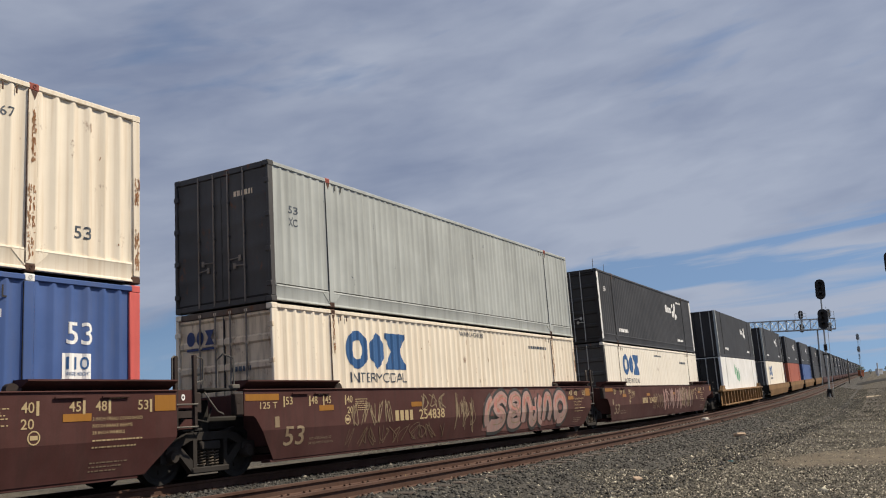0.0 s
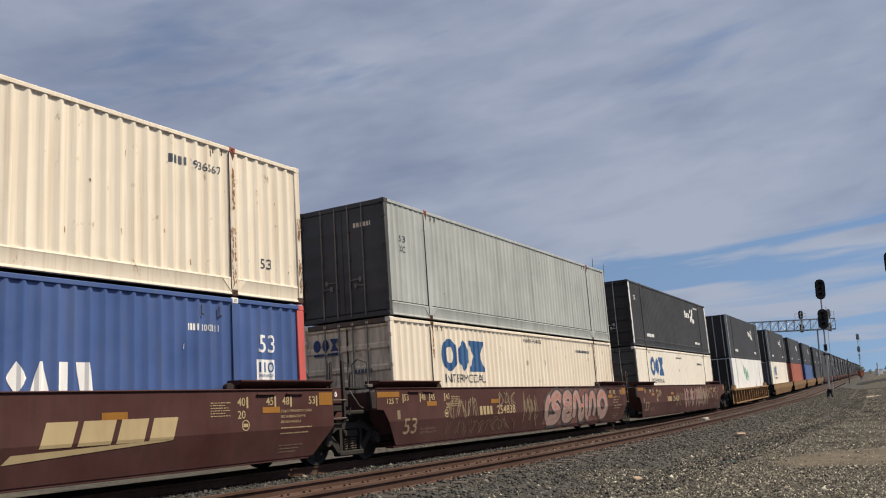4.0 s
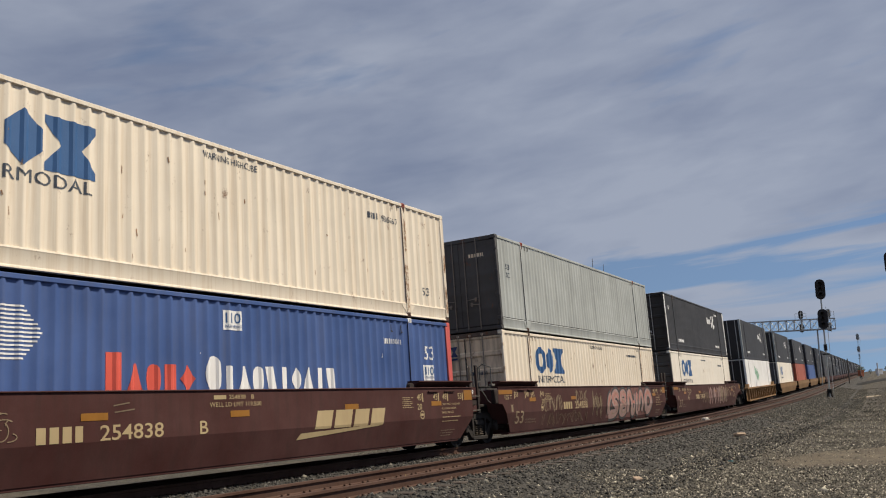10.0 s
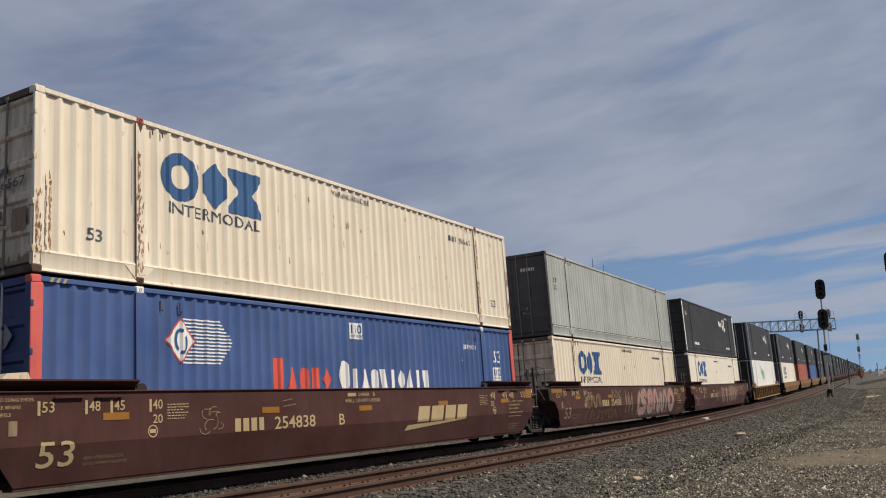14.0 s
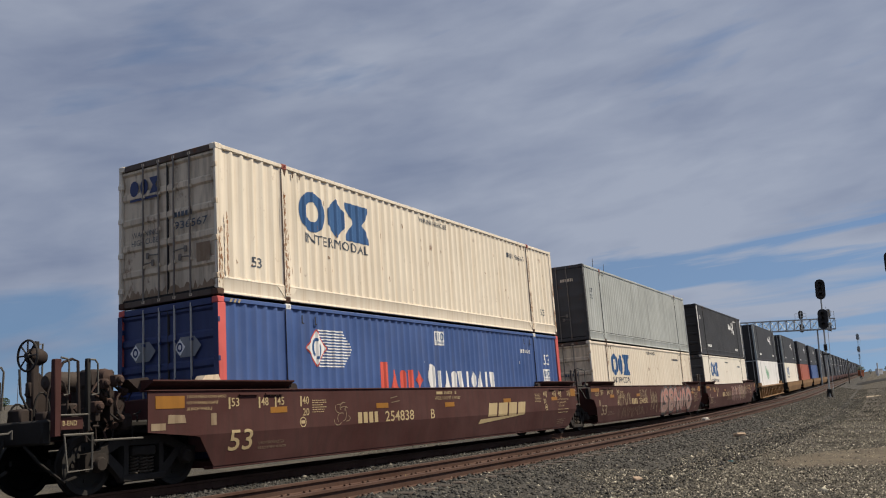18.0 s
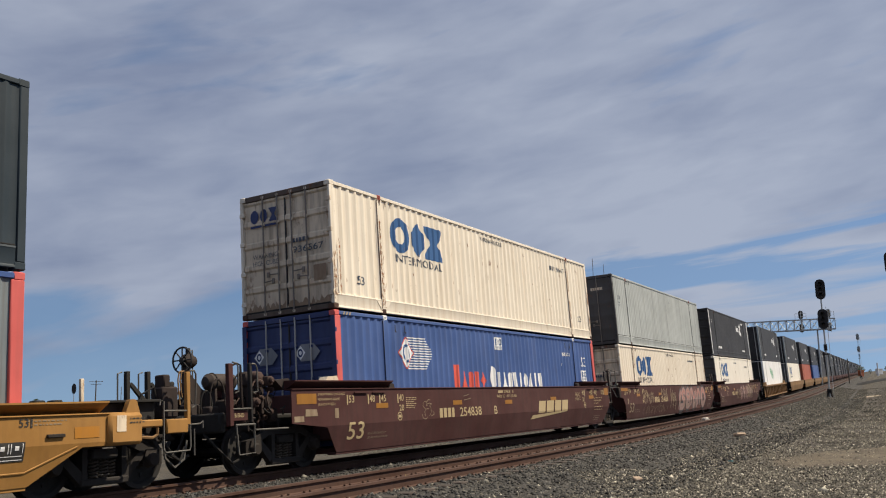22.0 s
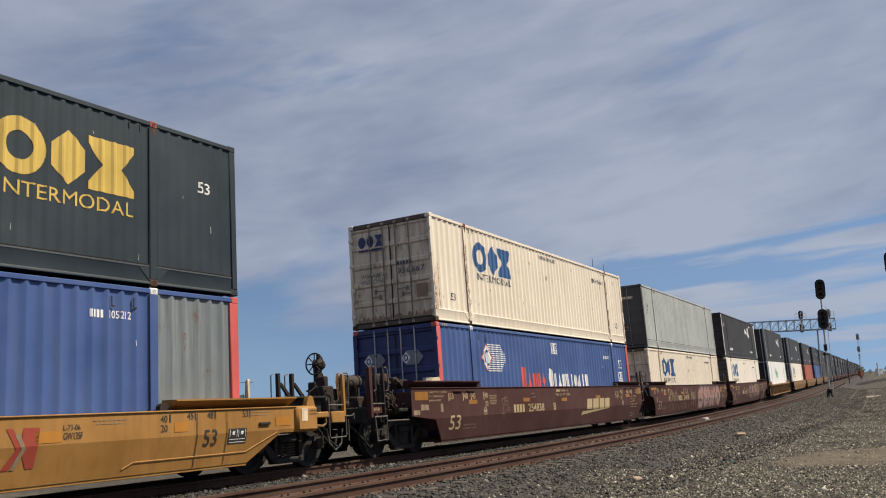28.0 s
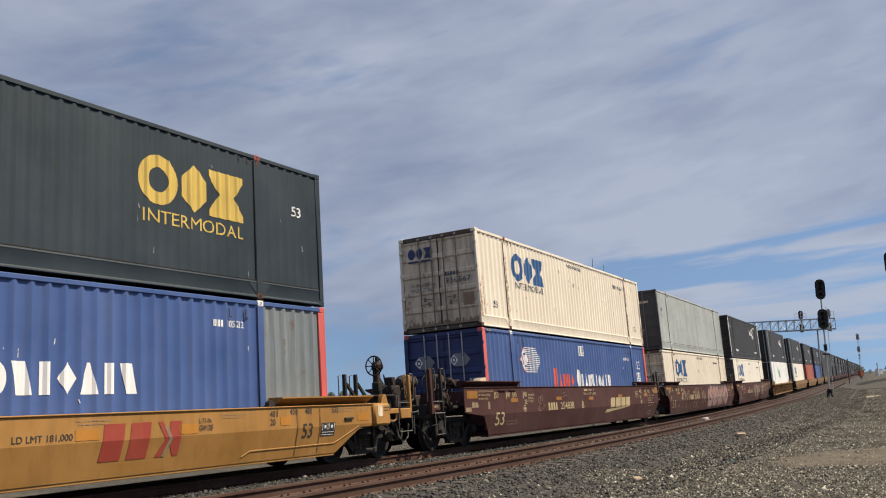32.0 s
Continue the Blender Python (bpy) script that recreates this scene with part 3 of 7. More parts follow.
NEAR_STATIONS = [-40 + i * 1.5 for i in range(80)]
FAR_STATIONS = [80 + i * 12 for i in range(100)]
STATIONS = NEAR_STATIONS + FAR_STATIONS
bed = swept("ballast_bed", [(6.2, -1.35), (4.4, -0.95), (3.2, -0.6), (2.2, -0.25), (1.0, -0.23), (-0.6, -0.15), (-1.4, -0.1), (-1.9, -0.08), (-2.5, -0.07), (-3.2, -0.06),
                            (-4.2, -0.01), (-5.1, 0.03), (-5.6, -0.02), (-6.6, -0.16), (-8.2, -0.4)], STATIONS, BED_MAT)
tagged(new("ballast_bed", bed), "grey crushed-stone ballast under two tracks", "ballast", kind="structure")


def rail_section(v, z):
    """The outline of a flat-bottomed rail, with the top of its head at z."""
    o = [(-0.036, 0), (0.036, 0), (0.038, -0.035), (0.010, -0.048), (0.009, -0.145), (0.07, -0.16), (0.07, -0.172), (-0.07, -0.172), (-0.07, -0.16),
         (-0.009, -0.145), (-0.010, -0.048), (-0.038, -0.035)]
    return [(v + a, z + b) for a, b in o]


for v, z in (*TRAIN_RAILS, *NEAR_RAILS):
    r = tagged(new("rail", swept("rail", rail_section(v, z), STATIONS, RUST, True)), "rust-brown steel rail spiked to its sleepers", "rail", "rails of the two tracks", "structure")


def make_sleepers():
    """Wooden sleepers with plates and clips: the near ones apart, the far ones joined."""
    wood = Shape().box(-0.115, 0.115, -1.3, 1.3, -0.17, 0.0, 0.015).mesh("sleeper", TIE_WOOD)
    clip = Shape()
    for sx in (-0.075, 0.075):
        clip.box(sx - 0.014, sx + 0.014, -0.10, -0.06, 0.0, 0.04, 0.006)
        clip.box(sx - 0.014, sx + 0.014, 0.06, 0.10, 0.0, 0.04, 0.006)
    clip.box(-0.10, 0.10, -0.16, 0.16, -0.002, 0.014, 0.003)
    plate = clip.mesh("tie_plate", RUST)
    far = Shape()
    for row, (c, z, lean) in enumerate(((0.0, -0.178, -BANK), (-4.124, -0.018, -0.0413))):
        holder = tagged(new("sleeper_row"), "weathered wooden sleepers bedded in ballast", "sleepers", kind="structure")
        i = 0
        s = -6.0
        while s < 150:
            x, y, a = track_at(s)
            m = Matrix.Translation(beside(s, c, z)) @ Euler((0, 0, math.pi / 2 - a + random.uniform(-0.012, 0.012))).to_matrix().to_4x4() @ Euler((lean, 0, 0)).to_matrix().to_4x4()
            if s < 62:
                o = new("sleeper", wood)
                o.parent, o.matrix_local = holder, m
                for q in (-0.75, 0.75):
                    p = new("tie_plate", plate)
                    p.parent, p.matrix_local = o, pose(0, q, 0.0)
            else:
                b = Shape().box(-0.115, 0.115, -1.3, 1.3, -0.17, 0.0)
                far.add([m @ Vector(p) for p in b.v], b.f)
            s += 0.53
    tagged(new("far_sleepers", far.mesh("far_sleepers", TIE_WOOD)), "weathered wooden sleepers far along the tracks", "sleepers", kind="stuff")


make_sleepers()


def scatter(name, label, count, place, size, material, seed):
    """Many small broken stones in one mesh."""
    rng = np.random.default_rng(seed)
    base = np.array([(1, 0, 0), (-0.5, 0.87, 0), (-0.5, -0.87, 0), (0.1, 0.05, 1), (0, 0, -1)], float)
    tri = np.array([(0, 1, 3), (1, 2, 3), (2, 0, 3), (1, 0, 4), (2, 1, 4), (0, 2, 4)])
    pos = np.array([place(rng) for _ in range(count)])
    r = size * np.exp(rng.normal(0, 0.35, count))
    v = base[None] * (1 + rng.uniform(-0.35, 0.35, (count, 5, 1))) + rng.uniform(-0.3, 0.3, (count, 5, 3))
    v *= r[:, None, None] * np.array([1, 1, 0.75])
    a = rng.uniform(0, 2 * math.pi, count)
    c, s = np.cos(a)[:, None], np.sin(a)[:, None]
    x, y = v[..., 0] * c - v[..., 1] * s, v[..., 0] * s + v[..., 1] * c
    v = np.stack([x, y, v[..., 2]], -1) + pos[:, None, :]
    f = (tri[None] + 5 * np.arange(count)[:, None, None]).reshape(-1, 3)
    me = bpy.data.meshes.new(name)
    me.vertices.add(count * 5)
    me.vertices.foreach_set("co", v.reshape(-1))
    me.loops.add(len(f) * 3)
    me.loops.foreach_set("vertex_index", f.reshape(-1))
    me.polygons.add(len(f))
    me.polygons.foreach_set("loop_start", np.arange(len(f)) * 3)
    me.update(calc_edges=True)
    me.materials.append(material)
    return tagged(new(name, me), label, "gravel", kind="stuff")


BED_LINE = [(3.4, -0.55), (2.2, -0.25), (1.0, -0.23), (-0.6, -0.15), (-1.4, -0.1), (-1.9, -0.08), (-2.5, -0.07), (-3.2, -0.06), (-4.2, -0.01), (-5.1, 0.03),
            (-5.6, -0.02), (-6.6, -0.16), (-8.2, -0.4)]
BED_V = [-p[0] for p in BED_LINE]
BED_Z = [p[1] for p in BED_LINE]


FINES = swept("rusty_fines", [(-3.47, -0.046), (-3.9, -0.016), (-4.4, 0.006), (-4.78, 0.022)], STATIONS, DUST_MAT)
tagged(new("rusty_fines", FINES), "rust-brown dusty fines filling the second track between its rails", "ballast", kind="structure")


def bed_place(rng):
    s = -4 + 74 * rng.random() ** 1.6
    v = -rng.uniform(-1.6, 8.4)
    if -4.8 < v < -3.44 and rng.random() < 0.93:
        v = v - 1.6 if rng.random() < 0.7 else v + 1.5
    if abs(v + 4.87) < 0.09 or abs(v + 3.37) < 0.09 or abs(v + 0.75) < 0.09:
        v += 0.22
    p = beside(s, v, float(np.interp(-v, BED_V, BED_Z)) - 0.01)
    if v < -5.6:
        p.z = max(p.z, ground_height(p.x, p.y)[0])
    return p.x, p.y, p.z + rng.uniform(-0.01, 0.02)


def far_place(rng):
    """Coarser stones past the near yard, on the bed's shoulder and on the ground."""
    r = 42.0 + 75 * rng.random() ** 1.3
    a = radians(rng.uniform(8, 31))
    x, y = r * math.sin(a), r * math.cos(a)
    z, s, v = ground_height(x, y)
    if v > -5.2:
        v = -5.2 - 3.5 * rng.random()
        p = beside(s, v, 0.0)
        x, y = p.x, p.y
        z = ground_height(x, y)[0]
    if v > -7.5:
        z = max(z, beside(s, v, float(np.interp(-v, BED_V, BED_Z))).z)
    return x, y, z + rng.uniform(-0.02, 0.015)


def yard_place(rng):
    while True:
        r = 7.0 + 50 * rng.random() ** 1.7
        a = radians(rng.uniform(-6, 31))
        x, y = r * math.sin(a), r * math.cos(a)
        z, s, v = ground_height(x, y)
        edge = -6.7 + 0.9 * noise.noise(Vector((x * 0.5, y * 0.5, 4)))
        if v > edge and rng.random() < 0.93:
            continue
        # fewer stones where dirt shows through
        bare = noise.noise(Vector((x * 0.22 + 3, y * 0.13, 9))) + 0.5 * noise.noise(Vector((x * 0.7, y * 0.5, 2)))
        if bare > 0.18 and rng.random() < 0.5:
            continue
        if abs((y - 17.3) * 0.92 - (x - 6.5) * 0.55 - 1.6 + 0.5 * noise.noise(Vector((x, y, 1)))) < 1.6 and x > 6.3 and rng.random() < 0.62:
            continue
        if v > -8.0:
            z = max(z, beside(s, v, float(np.interp(-v, BED_V, BED_Z))).z)
        return x, y, z + rng.uniform(-0.012, 0.008)


scatter("ballast_stones", "loose grey ballast stones between the rails", 95000, bed_place, 0.026, BALLAST, 3)
scatter("loose_gravel", "loose grey gravel strewn over the ground", 210000, yard_place, 0.0185, STONES, 4)
scatter("coarse_gravel", "grey-brown gravel far along the yard", 60000, far_place, 0.028, FAR_STONES, 5)

# ---- containers ----
HALF, WIDE, TALL = 8.077, 1.295, 2.872
POSTS = 6.096
MOVERS = []          # (thing, metres ahead of the brown unit, height above the rails)


def waves(x0, x1, depth, pitch=0.28):
    """Breakpoints (x, depth) of a corrugated wall from x0 to x1."""
    n = max(1, round((x1 - x0) / pitch))
    p = (x1 - x0) / n
    out = []
    for i in range(n):
        b = x0 + i * p
        out += [(b, 0.0), (b + 0.14 * p, 0.0), (b + 0.33 * p, depth), (b + 0.81 * p, depth)]
    out.append((x1, 0.0))
    return out


def wall_profile(depth, pitch):
    rows = []
    for x0, x1 in ((-HALF + 0.13, -POSTS - 0.09), (-POSTS + 0.09, POSTS - 0.09), (POSTS + 0.09, HALF - 0.13)):
        rows.append(waves(x0, x1, depth, pitch))
    xs = [-HALF] + [p[0] for r in rows for p in r] + [HALF]
    ds = [0.0] + [p[1] for r in rows for p in r] + [0.0]
    return rows, xs, ds


def corrugated(row, y, side, z0, z1):
    s = Shape()
    n = len(row)
    pts = [(x, y - side * d, z) for z in (z0, z1) for x, d in row]
    pts += [(x, y - side * (d + 0.004), z) for z in (z0, z1) for x, d in row]
    f = [(i, i + 1, n + i + 1, n + i) for i in range(n - 1)]
    s.add(pts, f + [tuple(2 * n + j for j in q) for q in f])
    return s


def container(label, group, side_mat, door_mat, bar_mat=BAR_STEEL, depth=0.031, pitch=0.28, end_mat=None, near_post=None, front_panel=None, rail_mat=None,
              top_cast=RUST, seam=False, rib=0.04, header_mat=None):
    """A 53 ft box with corrugated walls, posts at the 40 ft points, rails, castings, and a pair of doors at its rear end."""
    c = thing("shipping_container", label, "shipping container", group)
    end_mat = end_mat or side_mat
    header_mat = header_mat or end_mat
    rail_mat = rail_mat or side_mat
    rows, xs, ds = wall_profile(depth, pitch)
    yo = WIDE - 0.012
    z0, z1 = 0.335, TALL - 0.09
    for side in (-1, 1):
        for i, r in enumerate(rows):
            m = front_panel if (front_panel and i == 2) else side_mat
            part("side_panel", corrugated(r, side * yo, side, z0, z1), m, c, "bare grey panel" if m is front_panel else "")
        y0, y1 = sorted((side * (WIDE - 0.07), side * WIDE))
        part("top_rail", Shape().box(-HALF + 0.16, HALF - 0.16, y0, y1, TALL - 0.1, TALL - 0.015, 0.012), rail_mat, c)
        # the lower rail: a face that leans out over a flat flange
        s = Shape()
        prof = [(side * (WIDE - 0.1), 0.03), (side * WIDE, 0.03), (side * WIDE, 0.055), (side * (WIDE - 0.014), 0.075), (side * (WIDE - 0.011), 0.29),
                (side * WIDE, 0.315), (side * (WIDE - 0.008), 0.345), (side * (WIDE - 0.1), 0.35)]
        part("bottom_rail", s.prism(prof, -HALF + 0.16, HALF - 0.16, "x"), rail_mat, c)
        if seam:
            part("rail_seam", Shape().box(-HALF + 0.17, HALF - 0.17, *sorted((side * (WIDE - 0.08), side * (WIDE - 0.004))), 0.35, 0.366), DARK_STEEL, c)
        for q in (-POSTS, POSTS):
            part("side_post", Shape().box(q - 0.085, q + 0.085, y0 + side * 0.002, y1 + side * 0.002, 0.11, TALL - 0.11, 0.012), side_mat, c)
            part("post_seam", Shape().box(q - 0.095, q - 0.087, y0, y1 - 0.004 * side if side > 0 else y1, 0.12, TALL - 0.12), RUST if side_mat is CREAM else DARK_STEEL, c)
        for e in (-1, 1):
            x0, x1 = sorted((e * (HALF - (0.21 if near_post else 0.15)), e * (HALF - 0.004)))
            m = near_post if near_post else end_mat if e < 0 and side_mat is not CREAM else side_mat
            part("corner_post", Shape().box(x0, x1, y0, y1 + (0.003 if side > 0 else 0), 0.11, TALL - 0.11, 0.015), m, c)
            if near_post and e < 0:
                part("door_frame_post", Shape().box(-HALF - 0.006, -HALF - 0.0035, *sorted((side * (WIDE - 0.12), side * (WIDE + 0.001))), 0.12, TALL - 0.12), end_mat, c)
            x0, x1 = sorted((e * (HALF - 0.178), e * HALF))
            for q in (0.0, TALL - 0.118):
                k0, k1 = sorted((side * (WIDE - 0.16), side * WIDE))
                part("corner_casting", Shape().box(x0, x1, k0, k1, q, q + 0.118, 0.014), RUST if side_mat is CREAM and not q else end_mat if side_mat is GREY_PAINT and e < 0 else rail_mat if side_mat is not BLUE else near_post or side_mat, c)
        for q in (-POSTS, POSTS):
            for b in (0.0, TALL - 0.118):
                k0, k1 = sorted((side * (WIDE - 0.12), side * (WIDE + 0.004)))
                part("stacking_casting", Shape().box(q - 0.085, q + 0.085, k0, k1, b, b + 0.118, 0.014), top_cast if b else RUST, c, "rust-streaked casting")
                part("casting_slot", Shape().lathe([(0.0, 0.006), (0.026, 0.006), (0.026, -0.01)], (q, side * WIDE + (0.0 if side > 0 else -0.001), b + 0.06), "y", 10), SIGNAL_BLACK, c)
            for e in (-1, 1):
                part("rail_gusset", Shape().prism([(q + e * 0.08, 0.08), (q + e * 0.3, 0.3), (q + e * 0.08, 0.32)][::e], *sorted((side * (WIDE - 0.06), side * (WIDE - 0.004)))), rail_mat, c)
            if side < 0 and side_mat is not BLUE:
                part("rust_run", Shape().prism([(q - 0.06, TALL - 0.12), (q + 0.06, TALL - 0.12), (q + 0.01, TALL - 0.27)], -WIDE - 0.0045, -WIDE - 0.001), RUST, c, "rust run below the casting")
    part("roof", Shape().box(-HALF + 0.02, HALF - 0.02, -WIDE + 0.04, WIDE - 0.04, TALL - 0.045, TALL - 0.02, 0.006), rail_mat, c)
    part("floor_frame", Shape().box(-HALF + 0.02, HALF - 0.02, -WIDE + 0.11, WIDE - 0.11, 0.04, 0.16), DARK_STEEL, c)
    # front wall
    part("front_wall", Shape().box(HALF - 0.06, HALF - 0.03, -WIDE + 0.07, WIDE - 0.07, 0.1, TALL - 0.1), side_mat, c)
    part("front_header", Shape().box(HALF - 0.12, HALF - 0.008, -WIDE + 0.16, WIDE - 0.16, TALL - 0.12, TALL - 0.01, 0.01), side_mat, c)
    # doors
    part("door_header", Shape().box(-HALF + 0.006, -HALF + 0.12, -WIDE + 0.16, WIDE - 0.16, TALL - 0.13, TALL - 0.008, 0.01), header_mat, c)
    part("door_sill", Shape().box(-HALF + 0.006, -HALF + 0.12, -WIDE + 0.16, WIDE - 0.16, 0.01, 0.12, 0.01), header_mat, c)
    for side in (-1, 1):
        y0, y1 = sorted((side * 0.012, side * (WIDE - 0.085)))
        s = Shape()
        n = 5
        zz = [0.14 + (TALL - 0.28) * i / n for i in range(n + 1)]
        prof = [(-HALF + 0.11, zz[0]), (-HALF + 0.035, zz[0])]
        for a, b in zip(zz, zz[1:]):
            h = b - a
            prof += [(-HALF + 0.035, a + 0.09 * h), (-HALF + 0.035 + rib, a + 0.17 * h), (-HALF + 0.035 + rib, b - 0.17 * h), (-HALF + 0.035, b - 0.09 * h)]
        prof += [(-HALF + 0.035, zz[-1]), (-HALF + 0.11, zz[-1])]
        d = part("door", s.prism(prof, y0, y1), door_mat, c)
        for q in (0.15, 0.5):
            y = side * (0.02 + q * (WIDE - 0.1))
            reach = side * (0.3 if q < 0.3 else -0.26)
            b = part("locking_bar", Shape().tube((-HALF + 0.012, y, 0.06), (-HALF + 0.012, y, TALL - 0.05), 0.019, 8), bar_mat, d, "galvanised locking bar")
            k = None
            for z in (0.07, 0.75, 1.45, 2.15, TALL - 0.08):
                k = again(k, d) if k else part("bar_bracket", Shape().box(-HALF, -HALF + 0.04, -0.04, 0.04, -0.03, 0.03, 0.008), door_mat, d)
                k.location = (0, y, z)
            z = 0.95 if q < 0.3 else 0.8
            h = Shape().tube((-HALF + 0.002, y, z), (-HALF + 0.002, y + reach, z + 0.02), 0.014, 6).box(-HALF - 0.006, -HALF + 0.03, y + reach - 0.035, y + reach + 0.035, z - 0.05, z + 0.07, 0.008)
            part("door_handle", h, bar_mat, d, "steel door handle")
        for z in (0.35, 1.05, 1.75, 2.45):
            k0, k1 = sorted((side * (WIDE - 0.12), side * (WIDE + 0.006)))
            part("hinge", Shape().box(-HALF - 0.008, -HALF + 0.05, k0, k1, z - 0.05, z + 0.05, 0.008), side_mat if side_mat is CREAM and side > 0 else door_mat, d)
    part("door_gasket", Shape().box(-HALF + 0.04, -HALF + 0.08, -0.014, 0.014, 0.14, TALL - 0.14), SIGNAL_BLACK, c)
    for e in (-1, 1):
        if side_mat is not BLUE:
            for q in (POSTS - 0.28, POSTS - 0.5):
                part("lashing_notch", Shape().box(e * q - 0.015, e * q + 0.015, -WIDE + 0.002, -WIDE + 0.012, TALL - 0.24, TALL - 0.12, 0.004), SIGNAL_BLACK if side_mat is not CREAM else RUST, c)
            continue
        for q in (POSTS - 0.42, POSTS - 0.85):
            part("lashing_hook", Shape().prism([(e * q, TALL - 0.2), (e * q + 0.022, TALL - 0.2), (e * q + 0.022, TALL - 0.35), (e * q + 0.07, TALL - 0.35), (e * q + 0.07, TALL - 0.375), (e * q, TALL - 0.375)], -WIDE + 0.004, -WIDE + 0.012), SIGNAL_BLACK, c)
    br = list(xs)

    def wall_y(x, z):
        return -(yo - float(np.interp(x, xs, ds)))
    return c, wall_y, br


def paint(c, wall, name, shape, material, x, z, label=""):
    pts, faces = shape
    if name == "word_blocks":
        for f in faces:
            drape("word_block", [pts[i] for i in f], [tuple(range(len(f)))], material, c[0], x, z, c[1], -1, c[2], label)
        return None
    return drape(name, pts, faces, material, c[0], x, z, wall if wall else c[1], -1, c[2], label)


def annulus(cx, cz, rx, rz, k, n=28):
    """A closed ring as one connected band."""
    p = [(cx + rx * math.cos(2 * math.pi * i / n), 0, cz + rz * math.sin(2 * math.pi * i / n)) for i in range(n)]
    p += [(cx + rx * k * math.cos(2 * math.pi * i / n), 0, cz + rz * k * math.sin(2 * math.pi * i / n)) for i in range(n)]
    return np.array(p), [(i, (i + 1) % n, (i + 1) % n + n, i + n) for i in range(n)]


def emblem(c, mat, x, z, w=2.55, h=0.88):
    """A large three-part painted emblem: a ring, a hexagon and an hourglass."""
    paint(c, None, "emblem_ring", annulus(0.17 * w, h / 2, 0.175 * w, h / 2, 0.5), mat, x, z, "large painted ring")
    gem = [(0.5 * w, 0), (0.62 * w, 0.3 * h), (0.62 * w, 0.7 * h), (0.5 * w, h), (0.38 * w, 0.7 * h), (0.38 * w, 0.3 * h)]
    paint(c, None, "emblem_gem", polys([gem]), mat, x, z, "large painted hexagon")
    glass = [(0.64 * w, 0), (w, 0), (w, 0.14 * h), (0.9 * w, 0.5 * h), (w, 0.86 * h), (w, h), (0.64 * w, h), (0.64 * w, 0.86 * h), (0.75 * w, 0.5 * h), (0.64 * w, 0.14 * h)]
    g = np.array([(a, 0, b) for a, b in glass])
    paint(c, None, "emblem_hourglass", (g, [(0, 1, 2, 3, 8, 9), (3, 4, 5, 6, 7, 8)]), mat, x, z, "large painted hourglass")


def code_bars(c, mat, x, z, h, number, w):
    """A container's owner code as plain bars, and its number."""
    for i in range(4):
        paint(c, None, "code_bar", rects([(0, 0.11 * w, 0, h)]), mat, x + i * 0.165 * w, z)
    paint(c, None, "lettering", text_mesh(number, h, w), mat, x + 0.85 * w, z)


def door_text(c, mat, text, y, z, h, w):
    """Letters on the rear doors, y at their left end as seen from behind."""
    pts, faces = text_mesh(text, h, w)
    me = Shape().add([(-HALF + 0.029, y - p[0], z + p[2]) for p in pts], faces).mesh("lettering", mat)
    part("lettering", me, mat, c[0])


def door_emblem(c, mat, y, z, w=0.72, h=0.26):
    """The small three-part emblem on a door."""
    for k, (a, b) in enumerate(((0.0, 0.3), (0.36, 0.62), (0.67, 1.0))):
        pts = [(y - w * (a + b) / 2 + w * (b - a) / 2 * math.cos(q), z + h / 2 + h / 2 * math.sin(q)) for q in (2 * math.pi * i / 16 for i in range(16))]
        if k == 2:
            pts = [(y - w * a, z), (y - w * b, z), (y - w * 0.88, z + h / 2), (y - w * b, z + h), (y - w * a, z + h), (y - w * 0.79, z + h / 2)]
        me = Shape().add([(-HALF + 0.029, p, r) for p, r in pts], [tuple(range(len(pts)))]).mesh("door_emblem", mat)
        part("door_emblem", me, mat, c[0])
    s = Shape()
    s.add([(-HALF + 0.029, y, z - 0.1), (-HALF + 0.029, y - w, z - 0.1), (-HALF + 0.029, y - w, z - 0.05), (-HALF + 0.029, y, z - 0.05)], [(0, 1, 2, 3)])
    part("door_lettering", s, mat, c[0])


def scratches(c, count, seed, mat):
    """Small upright nicks in the paint of the near side."""
    rng = random.Random(seed)
    for i in range(count):
        x, z = rng.uniform(-7.7, 7.7), rng.uniform(0.4, 2.4)
        h, w = rng.uniform(0.03, 0.16), rng.uniform(0.008, 0.02)
        d = rng.uniform(-0.02, 0.02)
        paint(c, None, "paint_nick", polys([[(0, 0), (w, 0.01), (w * 0.7 + d, h), (d, h * 0.9)]]), mat, x, z)


def small_bars(c, mat, x, z, w, h, rows=1):
    out = []
    for r in range(rows):
        q = 0.0
        while q < w - 0.05:
            b = random.uniform(0.05, 0.09) * (h / rows) / 0.1
            out.append((q, min(q + b, w), r * h / rows, r * h / rows + 0.72 * h / rows))
            q += b + 0.03
    paint(c, None, "lettering_bar", rects(out), mat, x, z)


def words(c, text, mat, x, z, h, w=None):
    paint(c, None, "lettering", text_mesh(text, h, w), mat, x, z)


def door_shape(c, material, y, z, pts, name="door_marking"):
    """Flat paint on the rear doors, pts as (across, up)."""
    me = Shape().add([(-HALF + 0.03, y + a, z + b) for a, b in pts], [tuple(range(len(pts)))]).mesh(name, material)
    part(name, me, material, c[0])


